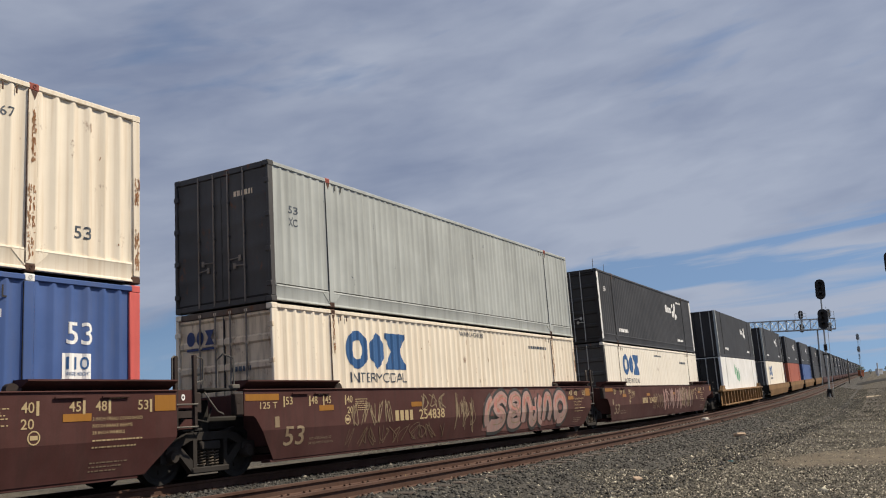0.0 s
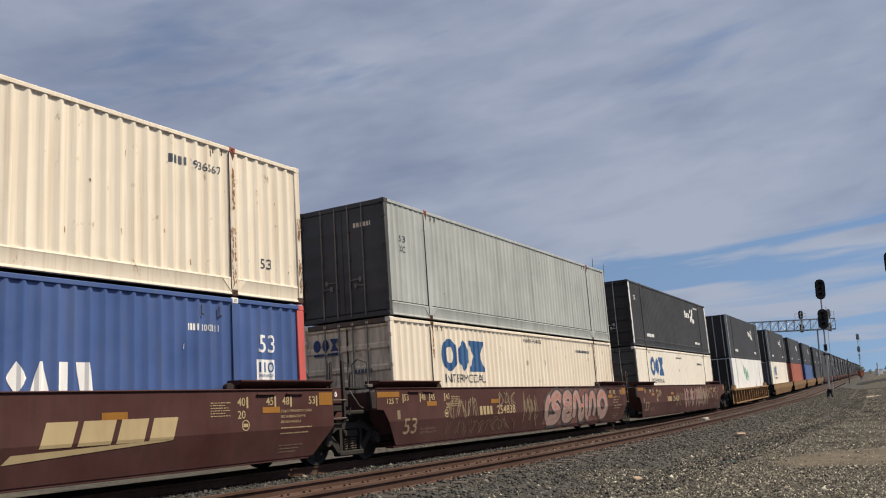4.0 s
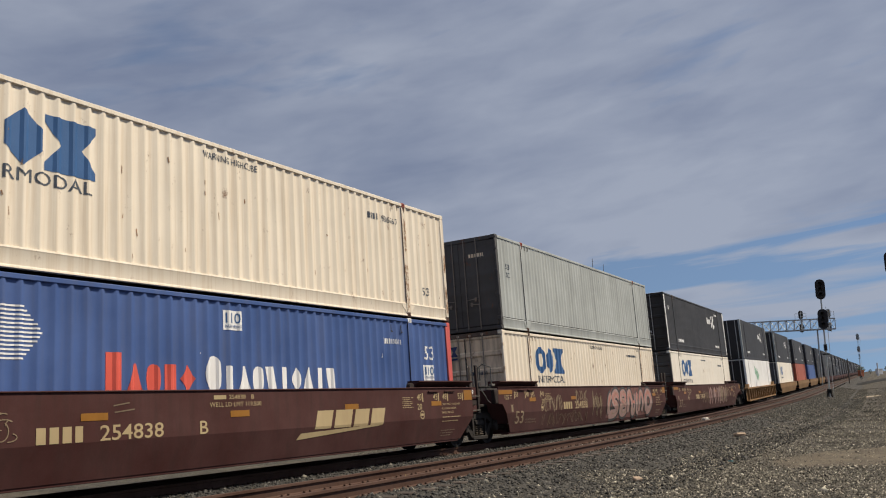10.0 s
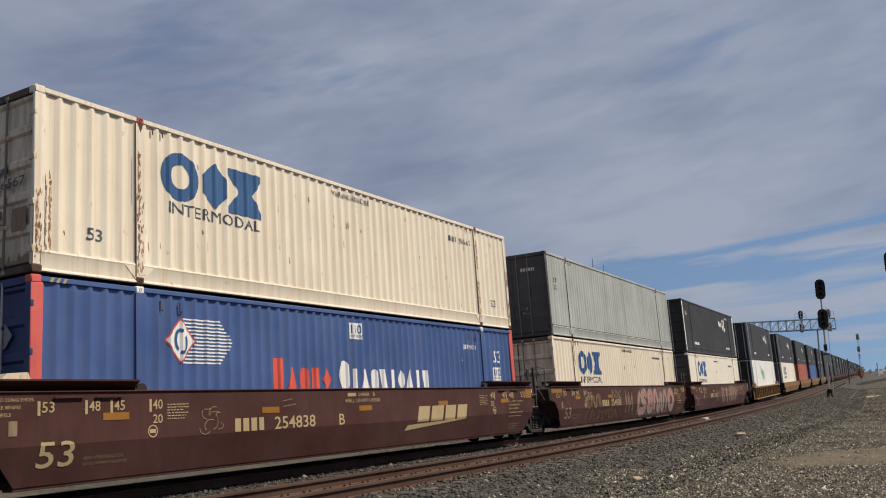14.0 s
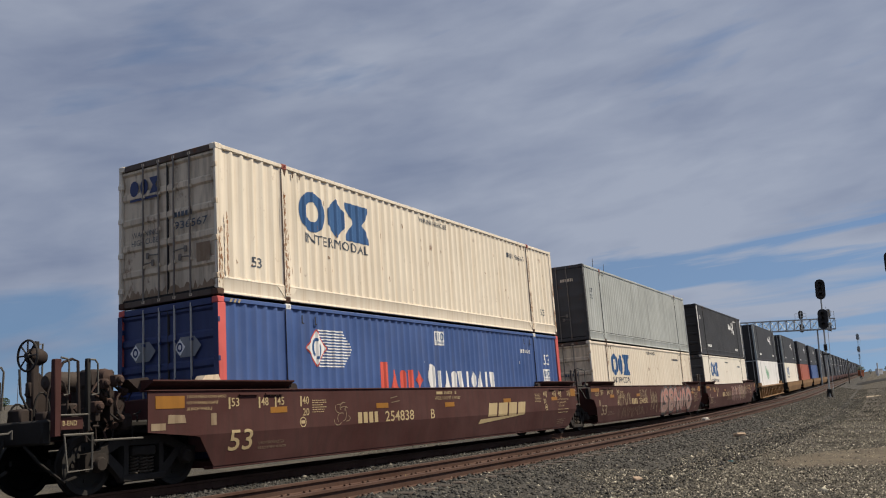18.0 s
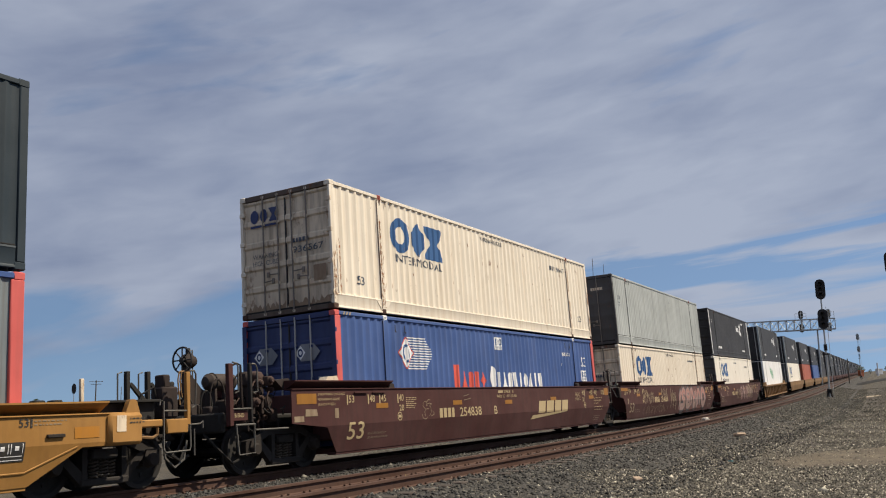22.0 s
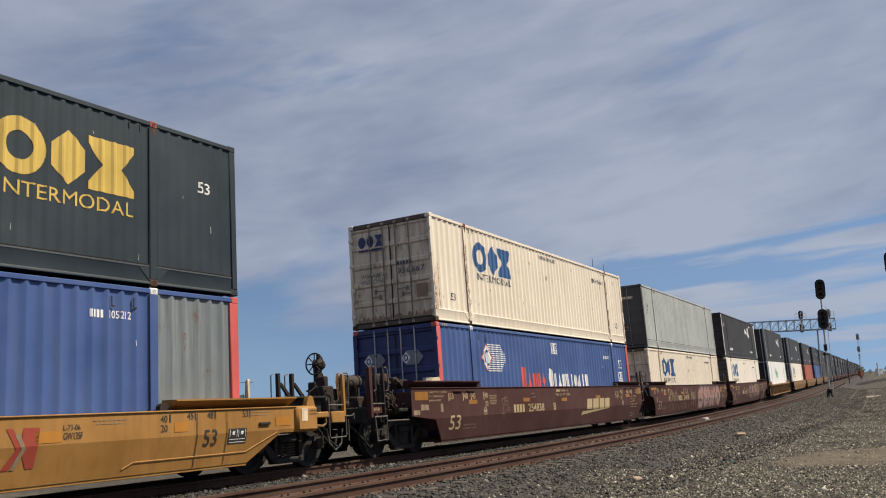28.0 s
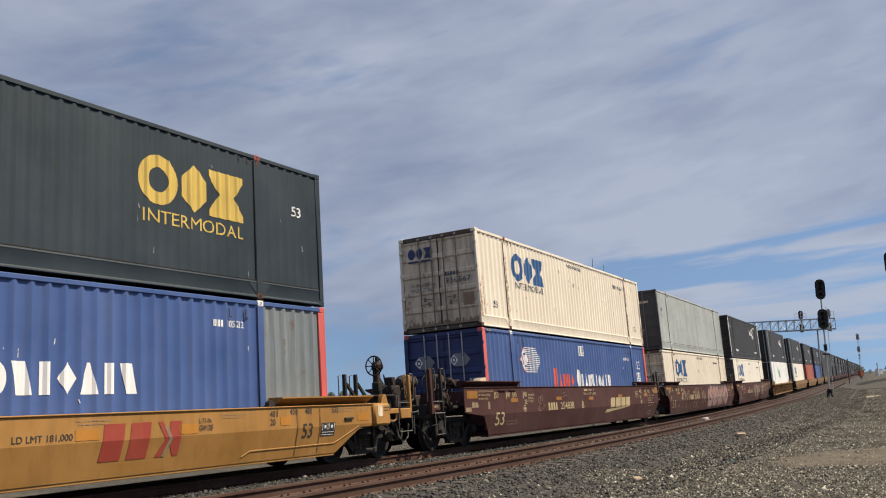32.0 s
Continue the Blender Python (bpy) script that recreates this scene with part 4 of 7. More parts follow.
def door_bars(c, material, y, z, w, h, rows=1):
    s = Shape()
    for r in range(rows):
        q = 0.0
        while q < w - 0.03:
            b = random.uniform(0.05, 0.09)
            y1 = min(q + b, w)
            zz = z + r * h / rows
            s.add([(-HALF + 0.031, y - q, zz), (-HALF + 0.031, y - y1, zz), (-HALF + 0.031, y - y1, zz + 0.7 * h / rows), (-HALF + 0.031, y - q, zz + 0.7 * h / rows)], [(0, 1, 2, 3)])
            q += b + 0.025
    part("door_lettering", s, material, c[0])


def stain(c, x, z0, z1, w, seed):
    """Rust showing through in many small ragged flakes down a post."""
    rng = random.Random(seed)
    quads = []
    for i in range(int(26 + 50 * (z1 - z0))):
        z = rng.uniform(z0, z1)
        q = x + rng.choice((-1, -1, 1)) * w * rng.uniform(0.1, 1.0)
        h, k = rng.uniform(0.015, 0.11), rng.uniform(0.004, 0.018)
        d = rng.uniform(-0.01, 0.01)
        quads.append([(q, z), (q + k, z + 0.2 * h), (q + k * 0.8 + d, z + 0.8 * h), (q + d, z + h), (q - k * 0.6, z + 0.5 * h)])
    p, f = polys(quads)
    ob = drape("flaking_rust", p, f, STAIN, c[0], 0, 0, lambda a, b: -WIDE - 0.001, -1, ())
    tagged(ob, "ragged rust flakes down the post", kind="stuff")
    line = rects([(x - 0.086, x - 0.08, z0, z1)])
    drape("rust_line", line[0], line[1], RUST, c[0], 0, 0, lambda a, b: -WIDE + 0.0005, -1, ())


def ride(ob, ahead, z=0.0):
    MOVERS.append((ob, ahead, z))
    ob.matrix_world = unit_pose(train_at(0) + ahead, z)
    return ob


LOW, HIGH = 0.362, 3.262
GAP_G, GAP_K, GAP_K2, GAP_N = 19.34, 38.76, 62.35, -23.42

# the brown leading unit's load
c = container("cream corrugated container with blue emblem stacked on a blue one", "containers on the train", CREAM, DOOR_WHITE, bar_mat=BAR_GRIME, end_mat=DOOR_WHITE, header_mat=DOOR_FRAME, top_cast=CASTING_RED)
emblem(c, LOGO_BLUE, -5.6, 4.84 - HIGH)
words(c, "INTERMODAL", INK, -5.45, 4.59 - HIGH, 0.21, 2.34)
words(c, "53", INK, -7.12, 3.87 - HIGH, 0.2, 0.3)
words(c, "53", INK, 6.84, 3.87 - HIGH, 0.2, 0.3)
words(c, "WARNING HIGHCUBE", INK, -0.72, 5.79 - HIGH, 0.13, 1.45)
code_bars(c, INK, 4.55, 5.52 - HIGH, 0.15, "936567", 0.68)
door_emblem(c, NAVY, 1.0, 2.2, 0.8, 0.32)
door_text(c, INK, "WARNING", 0.95, 1.36, 0.11, 0.72)
door_text(c, INK, "HIGH CUBE", 0.95, 1.2, 0.11, 0.72)
door_bars(c, INK, -0.2, 1.6, 0.5, 0.14)
door_text(c, INK, "936567", -0.2, 1.36, 0.15, 0.85)
scratches(c, 34, 31, STAIN)
door_shape(c, DOOR_RUST, 0.0, 0.66, [(-0.76, 0), (-1.1, 0), (-1.1, 0.36), (-0.76, 0.36)], "rust_patch")
rng = random.Random(91)
for y0, y1 in ((1.18, 0.03), (-0.03, -1.18)):
    for k in range(4):
        a, b = y0 + (y1 - y0) * k / 4, y0 + (y1 - y0) * (k + 1) / 4
        top = [(a + (b - a) * q / 5, rng.uniform(0.02, 0.2)) for q in range(6)]
        for z, h in ((0.15, 1.0),):
            me = Shape().add([(-HALF + 0.0325, p, z) for p in (a, b)] + [(-HALF + 0.0325, p, z + h * q) for p, q in reversed(top)], [tuple(range(8))]).mesh("rust_bloom", DOOR_RUST)
            part("rust_bloom", me, DOOR_RUST, c[0], "brown rust bloom along the door's foot")
for x, z0, z1, w, n in ((-6.09, 0.12, 1.5, 0.07, 1), (-6.12, 1.4, 2.2, 0.025, 2), (6.09, 0.12, 1.25, 0.06, 3), (6.1, 1.6, 2.4, 0.03, 4), (-7.98, 0.15, 1.2, 0.05, 5), (8.0, 0.2, 0.9, 0.04, 6), (8.0, 1.3, 1.75, 0.05, 7), (-7.8, 0.3, 1.5, 0.02, 8)):
    stain(c, x, z0, z1, w, n)
ride(c[0], 0.0, HIGH)

c = container("blue corrugated container with red corner posts in a brown wagon", "containers on the train", BLUE, NAVY, near_post=RED_POST, end_mat=NAVY, top_cast=WHITE_PAINT)
DIAMOND = [(0, 0.39), (0.35, 0), (0.69, 0.39), (0.35, 0.78)]
paint(c, None, "emblem_border", polys([DIAMOND]), LETTER_RED, -5.55, 1.995 - LOW)
paint(c, lambda x, z: c[1](x, z) - 0.004, "emblem_field", polys([[(0.035, 0.39), (0.35, 0.04), (0.655, 0.39), (0.35, 0.74)]]), LETTER_WHITE, -5.55, 1.995 - LOW)
paint(c, lambda x, z: c[1](x, z) - 0.008, "emblem_ring", polys(arc_band(0.34, 0.4, 0.13, 0.2, 0.06, 60, 250, 12) + arc_band(0.38, 0.36, 0.13, 0.2, 0.06, -110, 40, 12)), LOGO_BLUE, -5.55, 1.995 - LOW)
paint(c, None, "painted_stripes", rects([(max(0.02, 0.34 * (1 - abs(i - 6) / 6.0)), 0.95 + 0.3 * (1 - abs(i - 6) / 6.0), 0.0 + i * 0.062, 0.027 + i * 0.062) for i in range(13)]), LETTER_WHITE, -5.19, 2.0 - LOW)
paint(c, None, "painted_sign", rects([(0, 0.48, 0, 0.36)]), LETTER_WHITE, -0.26, 2.63 - LOW)
paint(c, lambda x, z: c[1](x, z) - 0.004, "lettering", text_mesh("110", 0.19, 0.36), LOGO_BLUE, -0.2, 2.76 - LOW)
paint(c, lambda x, z: c[1](x, z) - 0.004, "lettering", text_mesh("INSIDE HEIGHT", 0.055, 0.4), LOGO_BLUE, -0.21, 2.67 - LOW)
words(c, "53", LETTER_WHITE, 6.73, 2.24 - LOW, 0.34, 0.46)
paint(c, None, "painted_sign", rects([(0, 0.5, 0, 0.38)]), LETTER_WHITE, 6.67, 1.73 - LOW)
paint(c, lambda x, z: c[1](x, z) - 0.004, "lettering", text_mesh("110", 0.19, 0.38), LOGO_BLUE, 6.73, 1.87 - LOW)
paint(c, lambda x, z: c[1](x, z) - 0.004, "lettering", text_mesh("INSIDE HEIGHT", 0.055, 0.4), LOGO_BLUE, 6.73, 1.78 - LOW)
code_bars(c, LETTER_WHITE, 4.95, 2.58 - LOW, 0.12, "100311", 0.4)


def plain_glyph(kind, w, h):
    """A plain shape as tall as a letter: wedge, disc, hourglass, bar or slanted bar."""
    if kind == "disc":
        return [(w / 2 + w / 2 * math.cos(a), h / 2 + h / 2 * math.sin(a)) for a in (2 * math.pi * i / 16 for i in range(16))]
    return {"wedge": [(0, 0), (w, 0), (0.58 * w, h), (0.42 * w, h)], "vee": [(0.4 * w, 0), (0.6 * w, 0), (w, h), (0, h)], "bar": [(0.25 * w, 0), (0.75 * w, 0), (0.75 * w, h), (0.25 * w, h)],
            "slant": [(0.3 * w, 0), (w, 0), (0.7 * w, h), (0, h)], "gem": [(0.5 * w, 0), (w, 0.5 * h), (0.5 * w, h), (0, 0.5 * h)], "block": [(0.12 * w, 0), (0.88 * w, 0), (0.88 * w, h), (0.12 * w, h)]}[kind]


def big_word(c, x):
    """Two long painted words, as rows of plain shapes after one tall shape each."""
    rows = ((("block", "wedge", "disc", "block", "gem"), LETTER_RED, x, "red painted shape"), (("disc", "bar", "wedge", "disc", "slant", "bar", "gem", "wedge", "bar", "slant"), LETTER_WHITE, x + 2.15, "white painted shape"))
    for kinds_here, mat, x0, label in rows:
        q = 0.0
        for i, kind in enumerate(kinds_here):
            w, h = (0.4, 0.65) if i == 0 else (0.33, 0.48)
            paint(c, None, "painted_glyph", polys([plain_glyph(kind, w, h)]), mat, x0 + q, 1.5 - LOW, label)
            q += w + 0.045


big_word(c, -2.88)
for i in range(3):
    paint(c, lambda x, z: -WIDE, "hazard_stripe", polys([[(0, 0), (0.05, 0), (0.09, 0.07), (0.04, 0.07)]]), LETTER_TAN, -7.78 + 0.11 * i, TALL - 0.095)
HEX = [(0.0, 0.22), (0.2, 0), (0.62, 0), (0.82, 0.22), (0.62, 0.44), (0.2, 0.44)]
for y in (1.0, -0.16):
    door_shape(c, HEX_GREY, y, 1.84, [(-0.84 * a, 0.84 * b) for a, b in HEX], "hexagon_panel")
    me = Shape().add([(-HALF + 0.027, y - a, 1.84 + b) for a, b in ((0.02, 0.185), (0.16, 0.03), (0.29, 0.185), (0.16, 0.34))], [(0, 1, 2, 3)]).mesh("hexagon_mark", WHITE_PAINT)
    part("hexagon_mark", me, WHITE_PAINT, c[0])
    pts, faces = annulus(0.155, 0.185, 0.07, 0.09, 0.55, 16)
    part("hexagon_ring", Shape().add([(-HALF + 0.024, y - p[0], 1.84 + p[2]) for p in pts], faces).mesh("hexagon_ring", NAVY), NAVY, c[0])
door_bars(c, GALVANISED, -0.78, 1.4, 0.3, 0.11)
door_text(c, GALVANISED, "100", -0.8, 1.22, 0.12, 0.24)
door_text(c, GALVANISED, "311", -0.8, 1.05, 0.12, 0.24)
scratches(c, 12, 32, LETTER_WHITE)
ride(c[0], 0.0, LOW)

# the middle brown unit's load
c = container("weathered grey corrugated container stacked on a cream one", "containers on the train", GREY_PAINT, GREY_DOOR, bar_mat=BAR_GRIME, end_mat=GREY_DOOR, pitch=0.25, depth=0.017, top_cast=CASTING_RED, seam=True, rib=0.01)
words(c, "53", INK, -7.46, 5.12 - HIGH, 0.16, 0.3)
words(c, "XC", INK, -7.46, 4.86 - HIGH, 0.16, 0.28)
door_bars(c, DOOR_WHITE, -0.35, 2.25, 0.5, 0.16)
scratches(c, 14, 35, INK)
ride(c[0], GAP_G, HIGH)
c = container("cream corrugated container with blue emblem in a graffitied brown well wagon", "containers on the train", CREAM, DOOR_WHITE, bar_mat=BAR_GRIME, end_mat=DOOR_WHITE, header_mat=DOOR_FRAME)
emblem(c, LOGO_BLUE, -5.62, 1.98 - LOW, 2.4, 0.84)
words(c, "INTERMODAL", INK, -5.5, 1.68 - LOW, 0.22, 2.28)
small_bars(c, INK, 4.2, 2.74 - LOW, 1.4, 0.12)
words(c, "WARNING HIGHCUBE", INK, -0.4, 2.92 - LOW, 0.13, 1.45)
door_emblem(c, NAVY, 1.0, 2.2, 0.75, 0.3)
door_bars(c, INK, -0.2, 1.6, 0.5, 0.14)
scratches(c, 24, 34, STAIN)
for x, z0, z1, q, n in ((-6.09, 1.9, 2.6, 0.03, 11), (6.09, 1.5, 2.6, 0.05, 12), (8.0, 1.6, 2.5, 0.04, 13)):
    stain(c, x, z0, z1, q, n)
ride(c[0], GAP_G, LOW)


def wing_mark(c, x, z, k=1.0):
    """A white painted mark: three blocks and a curled, lobed emblem."""
    for q in ([(0, 0), (0.32, 0), (0.32, 0.36), (0, 0.36)], [(0.42, 0), (0.72, 0), (0.72, 0.27), (0.42, 0.27)], [(0.82, 0), (1.14, 0), (1.14, 0.27), (0.82, 0.27)]):
        paint(c, None, "painted_mark", polys([[(a * k, b * k) for a, b in q]]), LETTER_WHITE, x, z, "white painted shape")
    for cx, cz, rx, rz in ((1.5, -0.02, 0.24, 0.17), (1.86, 0.26, 0.15, 0.3), (2.05, -0.12, 0.2, 0.16), (1.45, 0.4, 0.12, 0.1)):
        lobe = [((cx + rx * math.cos(a) + 0.3 * rz * math.sin(a)) * k, (cz + rz * math.sin(a)) * k) for a in (2 * math.pi * i / 14 for i in range(14))]
        paint(c, None, "painted_mark", polys([lobe]), LETTER_WHITE, x, z, "white painted lobe")


# the last brown unit's load
c = container("charcoal container with white mark stacked on an off-white one", "containers on the train", BLACK_PAINT, SIGNAL_BLACK, depth=0.014, pitch=0.25, near_post=WHITE_PAINT, end_mat=SIGNAL_BLACK)
wing_mark(c, 2.5, 5.14 - HIGH)
small_bars(c, LETTER_WHITE, -5.7, 3.75 - HIGH, 1.3, 0.2)
small_bars(c, LETTER_WHITE, 4.4, 3.75 - HIGH, 1.2, 0.17)
small_bars(c, LETTER_WHITE, 4.9, 5.72 - HIGH, 0.9, 0.14)
words(c, "53", LETTER_WHITE, -7.3, 5.3 - HIGH, 0.2, 0.28)
ride(c[0], GAP_K, HIGH)
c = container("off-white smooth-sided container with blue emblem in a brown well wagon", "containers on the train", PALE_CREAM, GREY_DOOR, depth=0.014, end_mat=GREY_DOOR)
emblem(c, LOGO_BLUE, -5.65, 2.0 - LOW, 2.3, 0.84)
words(c, "INTERMODAL", INK, -5.6, 1.66 - LOW, 0.2, 2.2)
small_bars(c, INK, 4.2, 2.6 - LOW, 1.2, 0.14)
small_bars(c, INK, -0.6, 2.85 - LOW, 1.2, 0.1)
ride(c[0], GAP_K, LOW)

# the ochre wagon behind: its load
c = container("dark slate container with yellow emblem stacked on a blue one", "containers on the train", GREEN_BLACK, GREEN_BLACK, depth=0.02, pitch=0.24, top_cast=CASTING_RED, seam=True)
emblem(c, LOGO_YELLOW, 3.2, 4.69 - HIGH, 2.5, 0.88)
words(c, "INTERMODAL", LOGO_YELLOW, 3.29, 4.37 - HIGH, 0.23, 2.4)
words(c, "53", LETTER_WHITE, 7.13, 5.07 - HIGH, 0.21, 0.29)
scratches(c, 26, 36, GREY_PAINT)
ride(c[0], GAP_N, HIGH)
c = container("blue corrugated container with bare grey end bay, red posts", "containers on the train", BLUE, NAVY, near_post=RED_POST, end_mat=NAVY, top_cast=WHITE_PAINT, front_panel=SILVER_PAINT)
code_bars(c, LETTER_WHITE, 4.86, 2.68 - LOW, 0.125, "105212", 0.43)
scratches(c, 10, 33, LETTER_WHITE)
big_word(c, -2.75)
ride(c[0], GAP_N, LOW)

# ---- wagons ----
def side_y(z, half=1.52, fold=0.79, bottom=0.25, lean=0.13):
    return half if z >= fold else half - lean * (fold - z) / (fold - bottom)


def side_plate(outline, side, material, half=1.52, fold=0.79, bottom=0.25, thick=0.02):
    """A side wall from its (x, z) outline, folded at one height."""
    bm = bmesh.new()
    vs = [bm.verts.new((x, 0, z)) for x, z in outline]
    bm.faces.new(vs)
    bmesh.ops.bisect_plane(bm, geom=bm.verts[:] + bm.edges[:] + bm.faces[:], plane_co=(0, 0, fold), plane_no=(0, 0, 1))
    r = bmesh.ops.extrude_face_region(bm, geom=bm.faces[:])
    new_v = {e for e in r["geom"] if isinstance(e, bmesh.types.BMVert)}
    for v in bm.verts:
        y = side_y(v.co.z, half, fold, bottom)
        v.co.y = side * (y - (thick if v in new_v else 0))
    bmesh.ops.recalc_face_normals(bm, faces=bm.faces)
    me = bpy.data.meshes.new("side_plate")
    bm.to_mesh(me)
    bm.free()
    me.materials.append(material)
    return me


SPINNERS = []        # (wheelset, its wagon's metres ahead, place in the bogie)


def make_bogie(parent, x, ahead, spin=True):
    """A two-axle bogie: side frames, springs, bolster and two wheelsets."""
    b = part("bogie", Shape().box(x - 0.2, x + 0.2, -0.85, 0.85, 0.42, 0.66, 0.04), DARK_STEEL, parent)
    for side in (-1, 1):
        y0, y1 = sorted((side * 0.93, side * 1.05))
        s = Shape()
        # frame as bars round the window
        s.prism([(x + p[0], p[1]) for p in [(-1.12, 0.36), (-1.12, 0.62), (-0.85, 0.66), (-0.5, 0.84), (0.5, 0.84), (0.85, 0.66), (1.12, 0.62), (1.12, 0.36), (0.95, 0.36), (0.92, 0.52), (0.8, 0.55),
                                            (0.46, 0.7), (-0.46, 0.7), (-0.8, 0.55), (-0.92, 0.52), (-0.95, 0.36)]], y0, y1)
        for e in (-1, 1):
            s.prism([(x + e * 0.8, 0.56), (x + e * 0.66, 0.6), (x + e * 0.3, 0.27), (x + e * 0.42, 0.16)][::e], y0, y1)
            s.box(x + e * 0.36 - 0.045, x + e * 0.36 + 0.045, y0 - 0.01, y1 + 0.01, 0.2, 0.72)
        s.box(x - 0.44, x + 0.44, y0 - 0.03, y1 + 0.03, 0.14, 0.25, 0.02)
        part("side_frame", s, FRAME_CAST, b, "dusty cast side frame, shade in its colour")
        # springs in the lightened steel, as if lit below the darkened frame
        k = None
        for i in range(3):
            if k is None:
                coil = Shape()
                turns = 58
                coil.pipe([(0.066 * math.cos(q * 0.6), 0.066 * math.sin(q * 0.6), 0.25 + 0.28 * q / turns) for q in range(turns + 1)], 0.014, 5)
                k = part("coil_spring", coil, SPRING_LIT, b, "dusty coil spring, painted paler as if sunlit")
            else:
                k = again(k, b)
            k.location = (x - 0.155 + 0.155 * i, side * (0.99 + 0.03 * (i % 2)), 0)
        part("bolster_end", Shape().box(x - 0.24, x + 0.24, *sorted((side * 0.88, side * 1.08)), 0.53, 0.68, 0.025), FRAME_CAST, b, "dusty bolster end over the springs, shade in its colour")
        for e in (-1, 1):
            part("bearing_adapter", Shape().prism([(x + e * 0.74, 0.5), (x + e * 1.04, 0.5), (x + e * 1.0, 0.62), (x + e * 0.78, 0.62)][::e], *sorted((side * 0.95, side * 1.09))), CAST, b)
            part("bearing_cap", Shape().lathe([(r, side * h) for r, h in ((0.0, 0.12), (0.09, 0.12), (0.115, 0.08), (0.115, 0.0), (0.13, -0.02), (0.0, -0.02))], (x + e * 0.89, side * 1.03, 0.455), "y", 16), CAST, b, "round axle bearing cap")
    sets = []
    for e in (-1, 1):
        w = Shape()
        for side in (-1, 1):
            o = side * 0.75
            prof = [(0.0, -0.03), (0.1, -0.06), (0.14, -0.02), (0.34, 0.0), (0.38, -0.05), (0.452, -0.055), (0.455, 0.05), (0.478, 0.065), (0.478, 0.09), (0.38, 0.09), (0.34, 0.04),
                    (0.14, 0.03), (0.0, 0.06)]
            w.lathe([(r, -side * h) for r, h in prof], (0, o, 0), "y", 28)
            for i in range(4):
                q = math.pi / 2 * i
                w.box(0.24 * math.cos(q) - 0.03, 0.24 * math.cos(q) + 0.03, o + side * 0.0, o + side * 0.03, 0.24 * math.sin(q) - 0.03, 0.24 * math.sin(q) + 0.03)
        w.tube((0, -1.0, 0), (0, 1.0, 0), 0.08, 12)
        ws = part("wheelset", w, DARK_STEEL, b, "grimy steel wheels on an axle", smooth=False)
        ws.location = (x + e * 0.89, 0, 0.455)
        sets.append(ws)
        if spin:
            SPINNERS.append((ws, ahead, (x + e * 0.89, 0, 0.455)))
    k = Shape().box(x - 1.3, x + 1.3, -0.5, -0.42, 0.5, 0.58).box(x - 1.3, x + 1.3, 0.42, 0.5, 0.5, 0.58)
    for e in (-1, 1):
        k.box(x + e * 0.38 - 0.05, x + e * 0.38 + 0.05, -0.8, 0.8, 0.32, 0.42)
    part("brake_beam", k, DARK_STEEL, b)
    return b


def ladder(parent, x, y, z0, z1, w, material, along="x", rungs=4, r=0.016, name="ladder"):
    s = Shape()
    for e in (0, w):
        p = (x + e, y) if along == "x" else (x, y + e)
        s.tube((*p, z0), (*p, z1), r, 6)
    for i in range(rungs):
        z = z0 + (z1 - z0) * (i + 0.3) / rungs
        q = (x + w, y) if along == "x" else (x, y + w)
        s.tube((x, y, z), (*q, z), r, 6)
    return part(name, s, material, parent)


def cover(parent, x0, x1, side, z, material, slope=0.35):
    """The raised ledge over the end of a side wall."""
    s = Shape()
    prof = [(side * 1.2, z + 0.175), (side * 1.585, z + 0.165), (side * 1.585, z + 0.14), (side * 1.34, z + 0.0), (side * 1.2, z)]
    s.prism(prof, *sorted((x0, x1 - slope)), "x")
    part("ledge_cover", s, material, parent)
    # the rounded latch at the cover's inner end
    e = -1 if slope < 0 else 1
    a = x1 - slope
    pts = [(a, z), (a + e * 0.24, z)] + [(a + e * (0.14 + 0.1 * math.cos(q)), z + 0.03 + 0.09 * math.sin(q)) for q in (math.pi * i / 6 for i in range(7))] + [(a, z + 0.05)]
    part("cover_latch", Shape().prism(pts, *sorted((side * 1.36, side * 1.46))), GRIMY_BROWN, parent)


def flat_paint(parent, name, shape, material, x, z, proud=0.006, half=1.52, label=""):
    pts, faces = shape
    wall = lambda a, b: -side_y(b, half) - (proud - 0.005)
    if name == "fine_lettering":
        # rows of short dashes, too fine to read
        dashes = []
        for f in faces:
            xs, zs = [pts[i][0] for i in f], [pts[i][2] for i in f]
            q = min(xs)
            while q < max(xs) - 0.02:
                d = random.uniform(0.02, 0.07)
                dashes.append((q, min(q + d, max(xs)), min(zs), min(zs) + 0.62 * (max(zs) - min(zs))))
                q += d + random.uniform(0.012, 0.03)
        pts, faces = rects(dashes)
    if name == "word_blocks":
        for f in faces:
            drape("word_block", [pts[i] for i in f], [tuple(range(len(f)))], material, parent, x, z, wall, -1, (), label)
        return None
    ob = drape(name, pts, faces, material, parent, x, z, wall, -1, (), label)
    if name == "fine_lettering":
        tagged(ob, "rows of lettering too fine to read", kind="stuff")
    return ob


